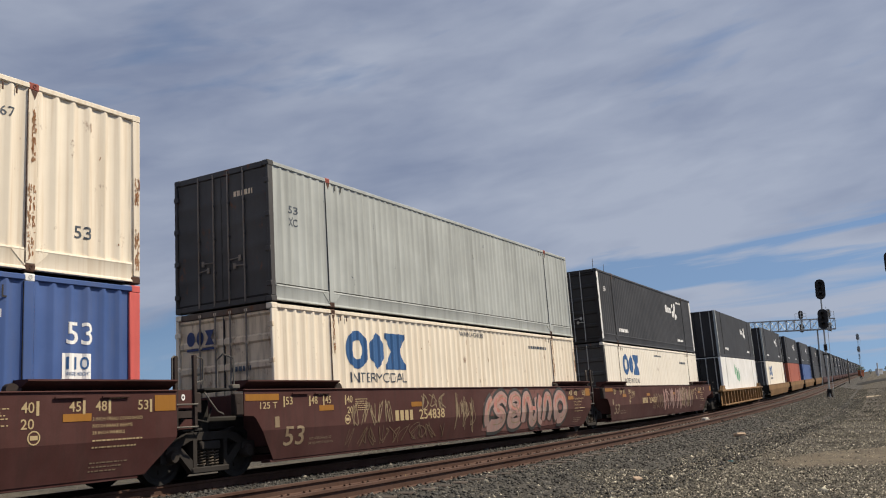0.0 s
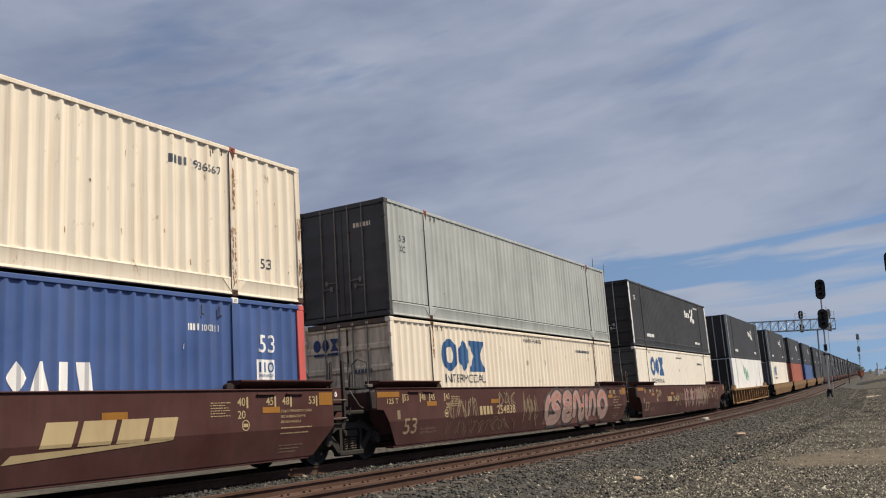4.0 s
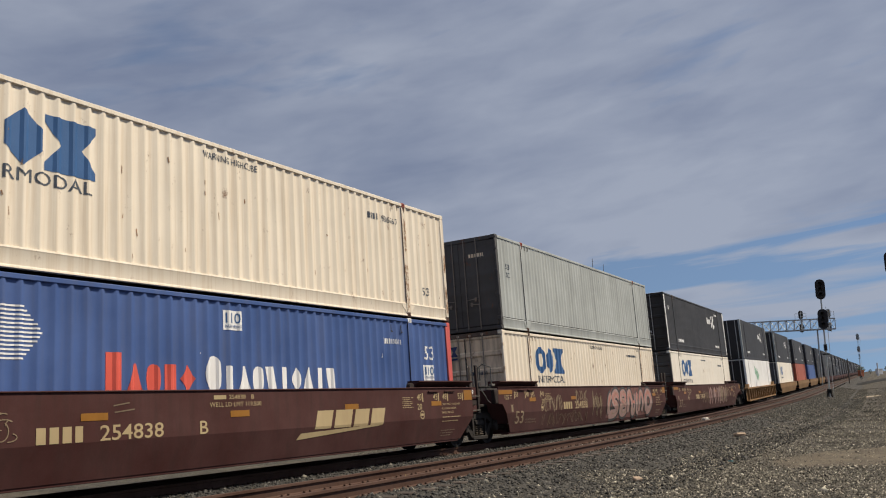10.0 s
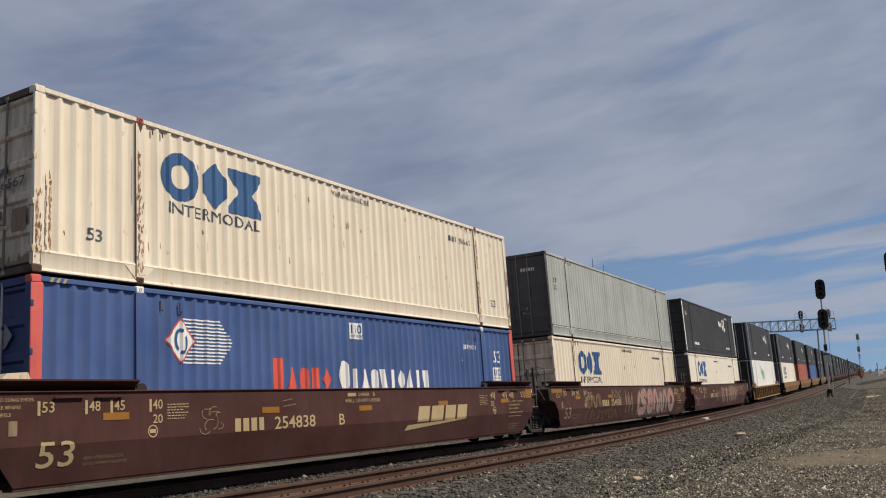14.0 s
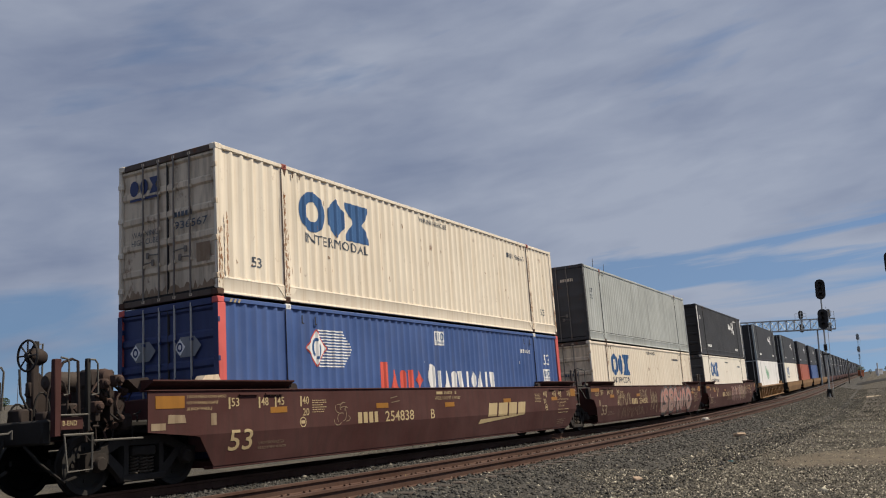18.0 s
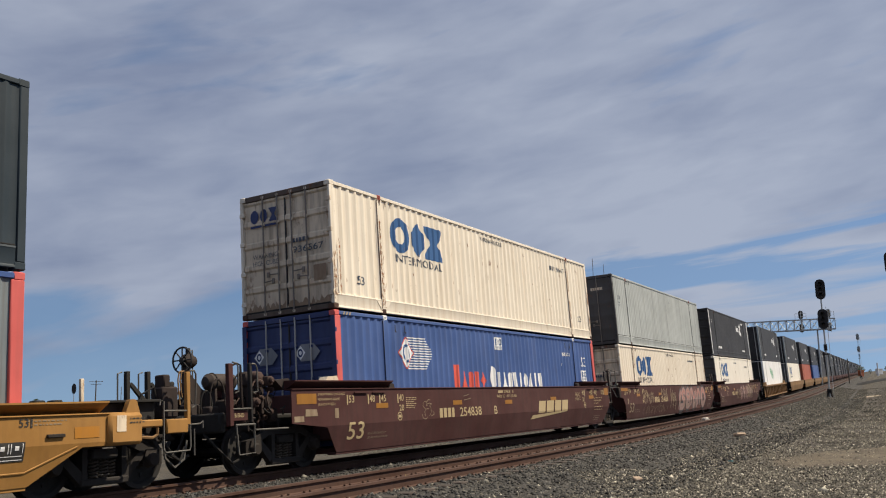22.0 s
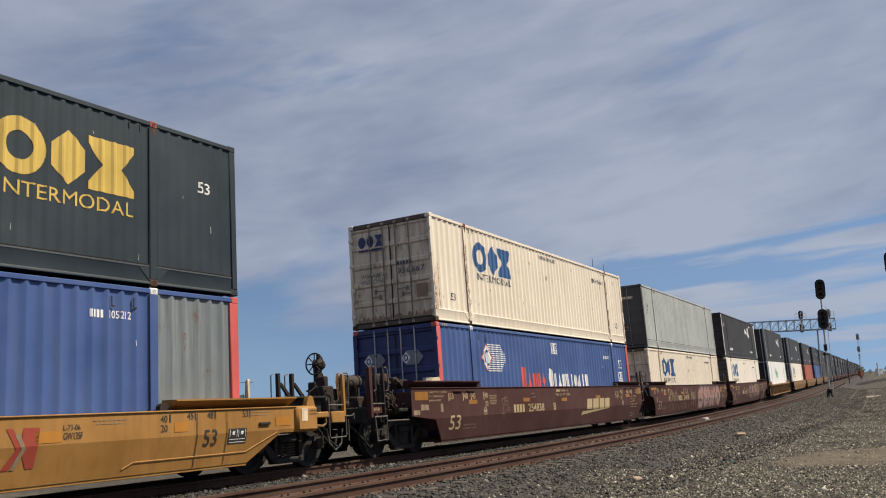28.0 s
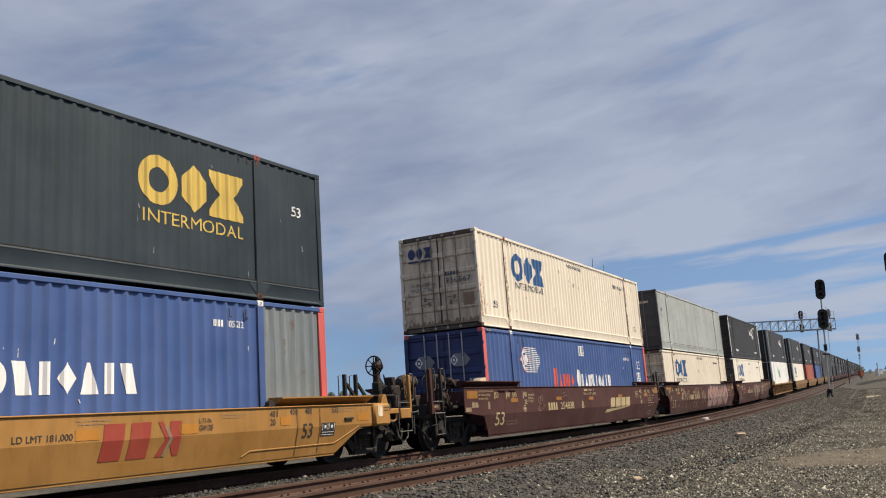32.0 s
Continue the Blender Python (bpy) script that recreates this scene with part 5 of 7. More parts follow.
def capacity_marks(parent, material, flip):
    """The loading marks near one end: a bar and a number for each container length."""
    e = -1 if flip else 1
    for n, x in (("53", 8.08), ("48", 7.3), ("45", 6.85), ("40", 6.1)):
        x *= e
        flat_paint(parent, "mark_bar", rects([(-0.02, 0.025, 0, 0.2)]), material, x, 1.2)
        flat_paint(parent, "lettering", text_mesh(n, 0.15, 0.2), material, x + (0.05 if flip else -0.25), 1.24)
    flat_paint(parent, "lettering", text_mesh("20", 0.14, 0.2), material, 6.1 * e + (0.05 if flip else -0.25), 1.02)
    out, z = [], 1.32
    for r in range(6):
        out.append((0, random.uniform(0.35, 0.5), 0 - 0.045 * r, 0.025 - 0.045 * r))
    flat_paint(parent, "fine_lettering", rects(out), material, -5.75 if flip else 5.2, 1.3)
    flat_paint(parent, "round_mark", polys(arc_band(0, 0, 0.1, 0.1, 0.02, 0, 360, 16) + [[(-0.06, -0.03), (0.06, -0.03), (0.06, 0.03), (-0.06, 0.03)]]), material, 6.05 * e, 0.9)


def notices(w, x, z):
    """The rows of small stencilled notices at a unit's ends."""
    for k, (words_here, wide) in enumerate((("2 INCH TREAD CONG SHOES", 0.92), ("NO 24 BRAKE BEAMS", 0.72), ("38 INCH WHEELS", 0.58))):
        flat_paint(w, "lettering", text_mesh(words_here, 0.048, wide), LETTER_TAN, x, z - 0.1 * k)


def brown_unit(left, right, label, marks):
    """One unit of the brown articulated well wagon. left, right: its ends: 'coupler' or 'joint'."""
    w = thing("well_wagon", label, "railway wagon", "wagons of the train")
    xl, xr = (-9.9 if left == "coupler" else -9.18), (8.62 if right == "joint" else 9.9)
    low_end = [(xl, 0.88), (xl + 1.0, 0.78), (-8.78, 0.76), (-8.35, 0.25)] if left == "coupler" else [(xl, 1.07), (-8.94, 1.06), (-8.88, 1.02), (-8.28, 0.25)]
    high_end = [(8.06, 0.25), (8.6, 0.76), (xr, 0.82)] if right == "joint" else [(7.95, 0.25), (8.62, 0.88), (xr, 1.05)]
    outline = [(xl, 1.52), *low_end, *high_end, (xr, 1.52)]
    for side in (-1, 1):
        part("side_plate", side_plate(outline, side, BROWN), BROWN, w)
        y0, y1 = sorted((side * 1.33, side * 1.545))
        part("top_flange", Shape().box(xl, xr, y0, y1, 1.515, 1.54, 0.008), BROWN, w)
        y0, y1 = sorted((side * 1.15, side * 1.375))
        part("bottom_sill", Shape().box(-8.35, 7.95, y0, y1, 0.2, 0.252, 0.008), BROWN, w)
        cover(w, xl + 0.05, -6.0, side, 1.535, BROWN)
        cover(w, min(8.85, xr - 0.03), 5.55, side, 1.535, BROWN, -0.35)
        k = Shape()
        for x in (-7.6, -6.9, 6.6, 7.4):
            k.box(x - 0.25, x + 0.25, *sorted((side * 1.535, side * 1.56)), 1.43, 1.46, 0.004)
        part("side_cleat", k, BROWN, w)
    # well floor, cross beams and the container rests
    beam = None
    for x in (-8.0, -5.9, -3.0, 0.0, 3.0, 5.9, 7.7):
        beam = again(beam, w) if beam else part("cross_beam", Shape().box(-0.18, 0.18, -1.25, 1.25, 0.22, 0.34, 0.01), BROWN, w)
        beam.location = (x, 0, 0)
    part("brake_pipe", Shape().tube((-8.3, 0.25, 0.3), (7.9, 0.25, 0.3), 0.03, 6), DARK_STEEL, w)
    for e, x in ((-1, xl), (1, xr)):
        # bulkhead and deck over the bogie
        part("end_bulkhead", Shape().box(*sorted((e * 8.2, e * 8.35)), -1.4, 1.4, 0.5, 1.5, 0.02), BROWN, w)
        part("end_deck", Shape().box(*sorted((e * 8.3, x + e * 0.1)), -0.75, 0.75, 0.86, 1.1, 0.03), DARK_STEEL, w)
    # near-end details on the side
    if left == "coupler":
        flat_paint(w, "reflector", rects([(0, 0.62, 0, 0.2)]), REFLECTOR, xl + 0.15, 1.24)
    else:
        flat_paint(w, "reflector", rects([(0, 0.92, 0, 0.12)]), REFLECTOR, xl + 0.03, 1.33)
        part("end_collar", Shape().box(-9.4, -9.19, -1.53, -1.4, 1.08, 1.47, 0.02).box(-9.36, -9.28, -1.535, -1.5, 1.28, 1.4, 0.01), GRIMY_BROWN, w)
    flat_paint(w, "reflector", rects([(0, 0.43, 0, 0.25)]), REFLECTOR, xr - 0.46, 1.21)
    for x in (-7.0, -3.48, 2.98 if marks else 1.0, 6.5):
        flat_paint(w, "reflector", rects([(0, 0.48, 0, 0.11)]), REFLECTOR, x, 1.1)
    flat_paint(w, "reflector", rects([(0, 0.13, 0, 0.2)]), SPRAY_TAN, -8.53 if left == "coupler" else -8.36, 0.94 if left == "coupler" else 0.83)
    flat_paint(w, "lettering", text_mesh("53", 0.36, 0.6), LETTER_TAN if marks else SPRAY_TAN, -8.07, 0.48)
    capacity_marks(w, LETTER_TAN, True)
    capacity_marks(w, LETTER_TAN, False)
    notices(w, 7.0, 1.1)
    flat_paint(w, "fine_lettering", rects([(0, 0.95, 0, 0.035), (0, 0.8, -0.1, -0.065)]), LETTER_TAN, 7.0, 0.8)
    flat_paint(w, "fine_lettering", rects([(0, 0.7, 0, 0.03), (0, 0.6, -0.06, -0.03), (0, 0.5, -0.12, -0.09)]), LETTER_DIM, 7.0, 0.48)
    flat_paint(w, "lettering", text_mesh("NON INTERCHANGE CAR", 0.05, 0.72), LETTER_DIM, -7.3, 0.55)
    flat_paint(w, "lettering", text_mesh("SEE EQUIPMENT REGISTER", 0.05, 0.8), LETTER_DIM, -7.3, 0.46)
    # the painted reporting marks as plain blocks
    flat_paint(w, "word_blocks", word_blocks((0.15, 0.15, 0.15, 0.13), 0.23, 0.06), LETTER_TAN, -4.2, 0.8)
    flat_paint(w, "lettering", text_mesh("254838", 0.23, 1.22), LETTER_TAN, -3.14, 0.8)
    for x, z in ((7.3, 1.42), (-7.0, 1.42)):
        flat_paint(w, "fine_lettering", rects([(0, 0.3, 0, 0.03)]), LETTER_TAN, x, z)
    return w


def joint_end(w, x, e):
    """Ladder, grab irons, hoses and buffer parts at a unit's articulated end."""
    for q in (-0.06, 0.36):
        part("ladder_post", Shape().box(*sorted((x + e * q, x + e * (q + 0.075))), -1.46, -1.39, 0.88, 2.1 if q < 0 else 2.13, 0.01), GRIMY_BROWN, w, "brown ladder post")
    for z in (0.93, 1.3):
        part("rung", Shape().tube((x - e * 0.05, -1.47, z), (x + e * 0.43, -1.47, z), 0.014, 6), HANDRAIL, w, "pale steel rung")
    part("end_plate", Shape().box(*sorted((x, x + e * 0.37)), -1.42, -1.4, 1.22, 1.54, 0.004), BROWN, w)
    part("gusset_plate", Shape().prism([(x, 0.9), (x + e * 0.36, 0.9), (x + e * 0.36, 1.06), (x + e * 0.2, 1.06), (x + e * 0.08, 0.96)][::e], -1.42, -1.4), BROWN, w)
    part("cross_strap", Shape().box(*sorted((x, x + e * 0.37)), -1.42, -1.4, 1.08, 1.2, 0.004), GRIMY_BROWN, w)
    me = annulus(0.0, 0.0, 0.04, 0.055, 0.45, 14)
    drape("round_mark", me[0], me[1], LETTER_WHITE, w, x + e * 0.145, 1.42, lambda a, b: -1.422, -1)
    for q in (-0.125, 0.56):
        inner = q + (0.07 if q < 0 else -0.13)
        pts = [(x + e * inner, -1.44, 1.66), (x + e * q, -1.46, 1.7), (x + e * q, -1.46, 2.06), (x + e * inner, -1.44, 2.1)]
        part("grab_iron", Shape().pipe(pts, 0.015), HANDRAIL, w, "pale bent grab iron")
    part("step_plate", Shape().box(*sorted((x + e * 0.15, x + e * 0.6)), -1.4, -1.1, 0.86, 0.9, 0.008), DARK_STEEL, w)
    part("joint_housing", Shape().box(*sorted((x - e * 0.1, x + e * 1.4)), -0.45, 0.45, 0.72, 1.3, 0.06), DARK_STEEL, w)
    part("connector_drum", Shape().lathe([(0.0, -0.3), (0.2, -0.28), (0.24, -0.15), (0.24, 0.15), (0.2, 0.28), (0.0, 0.3)], (x + e * 0.95, 0.1, 1.3), "x", 16), DARK_STEEL, w)
    for pts in ([(x - e * 0.1, -0.9, 1.15), (x + e * 0.15, -0.97, 0.95), (x + e * 0.4, -0.95, 0.9), (x + e * 0.9, -0.8, 1.2)], [(x + e * 0.1, -1.0, 1.3), (x + e * 0.5, -1.0, 1.05), (x + e * 0.8, -1.05, 0.75)],
                [(x + e * 0.5, -1.2, 1.35), (x + e * 0.62, -1.22, 1.05), (x + e * 0.9, -1.2, 1.0), (x + e * 1.1, -1.1, 1.25)]):
        part("air_hose", Shape().pipe(pts, 0.02), DARK_STEEL, w)
    part("brake_cylinder", Shape().tube((x + e * 0.1, -0.75, 1.28), (x + e * 0.6, -0.75, 1.28), 0.1, 10), DARK_STEEL, w)
    part("end_bolster", Shape().box(*sorted((x + e * 0.4, x + e * 0.55)), -1.44, -1.2, 1.15, 1.5, 0.02), GRIMY_BROWN, w)


# leading brown unit, coupled to the ochre wagon behind
w = brown_unit("coupler", "joint", "oxide-brown well wagon unit with tan lettering and reflectors", True)
flat_paint(w, "lettering", text_mesh("B", 0.22, 0.19), LETTER_TAN, -1.13, 0.8)
flat_paint(w, "lettering", text_mesh("WELL LD LMT 119,500", 0.09, 1.3), LETTER_TAN, -0.9, 1.23)
flat_paint(w, "lettering_bar", rects([(0, 0.3, 0, 0.07)]), LETTER_TAN, -0.8, 1.37)
flat_paint(w, "lettering", text_mesh("254838", 0.075, 0.42), LETTER_TAN, -0.43, 1.37)
flat_paint(w, "lettering", text_mesh("B", 0.075, 0.07), LETTER_TAN, 0.14, 1.37)
flat_paint(w, "reflector", rects([(0, 0.48, 0, 0.11)]), REFLECTOR, -0.4, 1.06)
flat_paint(w, "word_blocks", word_blocks((0.52, 0.58, 0.52, 0.5), 0.36, 0.1, 0.3), LETTER_TAN, 1.95, 0.74, label="row of slanted tan blocks")
flat_paint(w, "underline_wedge", polys([[(0, 0), (0.12, 0.12), (2.9, 0.2), (2.9, 0.17)]]), LETTER_TAN, 1.42, 0.56)
rng = random.Random(41)
for i in range(9):
    x, z, a = -4.75 + rng.uniform(-0.18, 0.2), 1.02 + rng.uniform(-0.2, 0.28), rng.uniform(0, 360)
    flat_paint(w, "chalk_scribble", polys(arc_band(x, z, rng.uniform(0.05, 0.16), rng.uniform(0.05, 0.16), 0.014, a, a + rng.uniform(80, 200), 8)), SPRAY_TAN, 0, 0, 0.006 + 0.0004 * i)
flat_paint(w, "word_blocks", polys([[(0, 0.1), (0.3, 0.14), (0.3, 0.16), (0, 0.12)], [(0.02, 0), (0.4, 0.04), (0.4, 0.06), (0.02, 0.02)]]), LETTER_DIM, -2.9, 1.2)
make_bogie(w, -9.56, 0.0)
make_bogie(w, 9.81, 0.0)
joint_end(w, 8.7, 1)
# coupler end: platform, ladder frames, hand brake, reservoir, valves
part("end_platform", Shape().box(-11.5, -9.8, -0.7, 0.7, 0.92, 1.12, 0.03), DARK_STEEL, w)
part("end_sill", Shape().box(-11.62, -11.45, -1.3, 1.3, 0.8, 1.15, 0.03), DARK_STEEL, w)
part("coupler", Shape().box(-12.0, -11.5, -0.13, 0.13, 0.72, 0.98, 0.03).box(-12.12, -11.85, -0.2, 0.22, 0.68, 1.02, 0.05), CAST, w, "cast knuckle coupler")
part("corner_post", Shape().box(-11.54, -11.43, -1.47, -1.37, 0.9, 2.0, 0.012), BROWN, w, "brown angle-iron corner post")
part("corner_post", Shape().box(-10.98, -10.92, -1.46, -1.38, 0.95, 2.02, 0.012), DARK_STEEL, w)
part("grab_iron", Shape().pipe([(-11.4, -1.47, 1.48), (-11.31, -1.47, 1.5), (-11.31, -1.47, 1.94), (-11.34, -1.47, 2.0), (-11.45, -1.47, 2.02)], 0.015), HANDRAIL, w, "pale bent grab iron")
part("grab_iron", Shape().pipe([(-10.92, -1.47, 1.48), (-10.8, -1.47, 1.5), (-10.81, -1.47, 1.94), (-10.86, -1.47, 2.0), (-10.95, -1.47, 2.0)], 0.015), HANDRAIL, w, "pale bent grab iron")
part("arched_bar", Shape().pipe([(-11.28, -1.2, 1.2), (-11.28, -1.2, 1.85), (-11.2, -1.2, 1.98), (-11.05, -1.2, 2.03), (-10.95, -1.2, 2.0), (-10.92, -1.2, 1.2)], 0.022), GRIMY_BROWN, w)
part("step_ladder", Shape().pipe([(-11.36, -1.45, 0.92), (-11.3, -1.45, 0.4), (-10.885, -1.45, 0.41), (-10.885, -1.45, 0.92)], 0.016).tube((-11.38, -1.45, 0.917), (-10.87, -1.45, 0.917), 0.018, 6), HANDRAIL, w, "pale bent step iron")
part("upper_rung", Shape().tube((-11.46, -1.45, 1.2), (-10.95, -1.45, 1.2), 0.014, 6), HANDRAIL, w)
part("side_handrail", Shape().tube((-10.87, -1.46, 0.815), (-9.95, -1.46, 0.81), 0.016, 6), HANDRAIL, w)
part("valve_box", Shape().box(-11.4, -11.28, 0.1, 0.34, 1.1, 1.8, 0.03), DARK_STEEL, w)
part("end_plate", Shape().box(-11.4, -11.02, -1.42, -1.39, 0.99, 1.17, 0.006), BROWN, w)
me = text_mesh("B-END", 0.07, 0.24)
drape("lettering", me[0], me[1], LETTER_TAN, w, -11.37, 1.05, lambda a, b: -1.42, -1)
part("air_reservoir", Shape().lathe([(0.0, -0.42), (0.1, -0.4), (0.165, -0.32), (0.165, 0.32), (0.1, 0.4), (0.0, 0.42)], (-10.22, 0.0, 1.78), "x", 18), RESERVOIR, w, "brown air reservoir tank")
for x in (-10.45, -10.0):
    part("tank_strap", Shape().ring((x, 0.0, 1.78), (1, 0, 0), 0.17, 0.014, 20, 5), DARK_STEEL, w)
    part("tank_cradle", Shape().box(x - 0.03, x + 0.03, -0.13, 0.13, 1.1, 1.65, 0.01), GRIMY_BROWN, w)
part("valve_rack", Shape().box(-10.62, -10.12, -1.05, -0.78, 1.62, 1.9, 0.04).box(-10.55, -10.45, -1.1, -0.75, 1.1, 1.65, 0.01).box(-10.28, -10.2, -1.1, -0.75, 1.1, 1.65, 0.01), GRIMY_BROWN, w, "dark brake equipment rack")
part("valve_cover", Shape().lathe([(0.0, -0.12), (0.1, -0.1), (0.13, -0.02), (0.13, 0.12), (0.0, 0.14)], (-10.35, -1.05, 1.78), "y", 16), VALVE, w)
k = Shape().box(-10.55, -10.3, -1.0, -0.75, 1.2, 1.55, 0.03).box(-10.2, -10.0, -1.15, -0.85, 1.15, 1.45, 0.04).box(-10.1, -9.9, -1.2, -0.95, 0.95, 1.2, 0.04)
part("brake_valve", k, GRIMY_BROWN, w, "grimy brake control valve")
rng = random.Random(12)
for i in range(44):
    p = Vector((rng.uniform(-10.85, -9.85), rng.uniform(-1.36, -0.9), rng.uniform(0.95, 1.72)))
    k = Shape()
    if i % 3 == 0:
        e = rng.uniform(0.035, 0.075)
        k.box(p.x - e, p.x + e, p.y - e, p.y + e, p.z - e * 1.3, p.z + e * 1.1, 0.018)
        k.lathe([(0.0, -e), (e * 0.8, -e), (e * 0.8, -e * 1.6), (e * 0.5, -e * 1.9), (0.0, -e * 1.9)], tuple(p), "y", 10)
        part("valve_body", k, VALVE, w, "dusty brown valve body")
    elif i % 3 == 1:
        d = [p]
        for _ in range(4):
            d.append(d[-1] + Vector((rng.uniform(-0.13, 0.13), rng.uniform(-0.04, 0.04), rng.uniform(-0.16, 0.13))))
        part("air_pipe", k.pipe(d, rng.uniform(0.011, 0.02), 6), VALVE if i % 2 else DARK_STEEL, w)
    else:
        h = rng.uniform(0.1, 0.3)
        part("brake_lever", k.tube(p, p + Vector((rng.uniform(-0.06, 0.06), 0, -h)), rng.uniform(0.01, 0.022), 6).tube(p + Vector((-0.05, 0, 0)), p + Vector((0.05, 0, 0)), 0.02, 6), GRIMY_BROWN if i % 2 else DARK_STEEL, w)
k = Shape().box(-10.7, -10.56, 0.48, 0.66, 1.0, 2.32, 0.03).prism([(-10.58, 1.0), (-9.95, 1.0), (-9.95, 1.45), (-10.25, 1.62), (-10.58, 1.95)], 0.52, 0.56)
k.lathe([(0.0, -0.1), (0.1, -0.1), (0.15, -0.02), (0.15, 0.1), (0.1, 0.2), (0.0, 0.21)], (-10.62, 0.56, 2.18), "x", 18)
k.box(-10.62, -10.5, 0.46, 0.68, 2.05, 2.3, 0.03).box(-10.74, -10.68, 0.5, 0.62, 1.5, 1.75, 0.02)
k.v = [(x + 0.52, y + 0.44, z + (0.1 if z > 1.2 else 0.0)) for x, y, z in k.v]
part("brake_stand", k, GRIMY_BROWN, w, "brown hand brake stand")
for i, (x, y, z, h, q) in enumerate(((-10.95, -0.2, 1.35, 0.5, 0.2), (-10.8, -0.3, 1.5, 0.62, 0.3), (-10.5, -0.62, 1.7, 0.42, 0.34), (-10.3, -0.7, 1.6, 0.48, 0.22), (-11.1, 0.2, 1.2, 0.5, 0.24), (-10.15, -0.5, 1.3, 0.55, 0.2))):
    bend = [(x + q / 2 - q / 2 * math.cos(a), y - 0.03 * a, z + h * 0.5 * math.sin(a)) for a in (math.pi * m / 7 for m in range(8))]
    part("looped_pipe", Shape().pipe([(x, y, z - 0.3)] + bend + [(x + q, y - 0.1, z - 0.35)], 0.017), GRIMY_BROWN if i % 2 else DARK_STEEL, w)
for x, y, z, e in ((-11.0, 0.0, 1.2, 0.16), (-10.85, -0.35, 1.18, 0.12), (-10.3, -0.2, 1.25, 0.17), (-10.05, 0.1, 1.3, 0.14), (-9.95, -0.6, 1.5, 0.11)):
    part("equipment_box", Shape().box(x - e, x + e, y - e, y + e, z - e * 0.8, z + e, 0.03), GRIMY_BROWN, w)
part("hanging_chain", Shape().pipe([(-10.86, 0.3, 2.0), (-10.9, 0.2, 1.6), (-10.8, 0.1, 1.3), (-10.7, 0.0, 1.1)], 0.02), DARK_STEEL, w)
wheel = part("brake_wheel", Shape().ring((-10.22, 1.0, 2.3), (1, 0, 0), 0.26, 0.02, 28, 6), SIGNAL_BLACK, w, "spoked hand brake wheel")
part("wheel_hub", Shape().lathe([(0.0, -0.04), (0.06, -0.03), (0.06, 0.03), (0.0, 0.05)], (-10.22, 1.0, 2.3), "x", 12), SIGNAL_BLACK, wheel)
for i in range(8):
    q = math.pi / 4 * i
    part("spoke", Shape().tube((-10.22, 1.0 + 0.05 * math.cos(q), 2.3 + 0.05 * math.sin(q)), (-10.22, 1.0 + 0.26 * math.cos(q), 2.3 + 0.26 * math.sin(q)), 0.015, 5), SIGNAL_BLACK, wheel)
part("brake_post", Shape().box(-10.1, -10.02, 0.96, 1.04, 1.1, 2.55, 0.01), DARK_STEEL, w)
for x in (-11.62, -11.12):
    part("far_corner_post", Shape().box(x - 0.04, x + 0.04, 0.96, 1.06, 1.0, 2.06, 0.01).prism([(x + 0.04, 1.82), (x + 0.1, 1.85), (x + 0.48, 1.5), (x + 0.38, 1.48)], 0.98, 1.04), DARK_STEEL, w)
    part("far_grab_iron", Shape().pipe([(x - 0.04, 1.1, 1.5), (x - 0.14, 1.1, 1.5), (x - 0.14, 1.1, 2.02), (x - 0.04, 1.1, 2.05)], 0.016), HANDRAIL, w)
part("far_grab_iron", Shape().pipe([(-10.0, 1.02, 2.5), (-9.92, 1.02, 2.52), (-9.92, 1.02, 1.9)], 0.016), HANDRAIL, w)
part("folded_plate", Shape().prism([(-10.1, 1.72), (-9.7, 1.76), (-9.55, 1.55), (-9.85, 1.53)], -1.3, -1.0), GRIMY_BROWN, w, "upturned brown plate")
part("folded_plate", Shape().prism([(-8.5, 1.715), (-8.05, 1.72), (-8.1, 1.82), (-8.42, 1.8)], -1.3, -1.1), DOOR_WHITE, w, "upturned pale plate")
for pts in ([(-11.6, -0.45, 0.9), (-11.75, -0.5, 0.65), (-11.95, -0.5, 0.42), (-12.1, -0.45, 0.5)], [(-11.6, -0.9, 0.8), (-11.5, -1.1, 0.55), (-11.1, -1.1, 0.25), (-10.7, -0.9, 0.3)]):
    part("air_hose", Shape().pipe(pts, 0.025), DARK_STEEL, w)
flat_paint(w, "side_box", polys([[(0, 0), (0.4, 0), (0.37, 0.13), (0.02, 0.14)]]), SPRAY_TAN, -9.5, 1.0)
flat_paint(w, "side_box", rects([(0, 0.3, 0, 0.11)]), SPRAY_TAN, -9.84, 0.9)
notices(w, -9.08, 1.4)
ride(w, 0.0)

# middle brown unit, with spray paint
w = brown_unit("joint", "joint", "oxide-brown well wagon unit covered in pink and tan graffiti", False)
joint_end(w, 8.7, 1)
make_bogie(w, 9.8, GAP_G)
flat_paint(w, "lettering", text_mesh("125 T", 0.12, 0.48), LETTER_TAN, -8.76, 1.18)
part("end_bracket", Shape().box(-9.6, -9.3, -0.8, 0.8, 0.75, 1.4, 0.03), DARK_STEEL, w)
part("walkway_plate", Shape().box(-10.05, -9.22, -1.42, 1.2, 1.53, 1.57, 0.008), DARK_STEEL, w)
part("walkway_clip", Shape().box(-9.4, -9.2, -1.46, -1.36, 1.56, 1.63, 0.01), HANDRAIL, w)
part("end_hose", Shape().pipe([(-10.03, -1.4, 1.5), (-9.95, -1.5, 1.3), (-9.82, -1.5, 1.17), (-9.68, -1.5, 1.12)], 0.014), HANDRAIL, w)
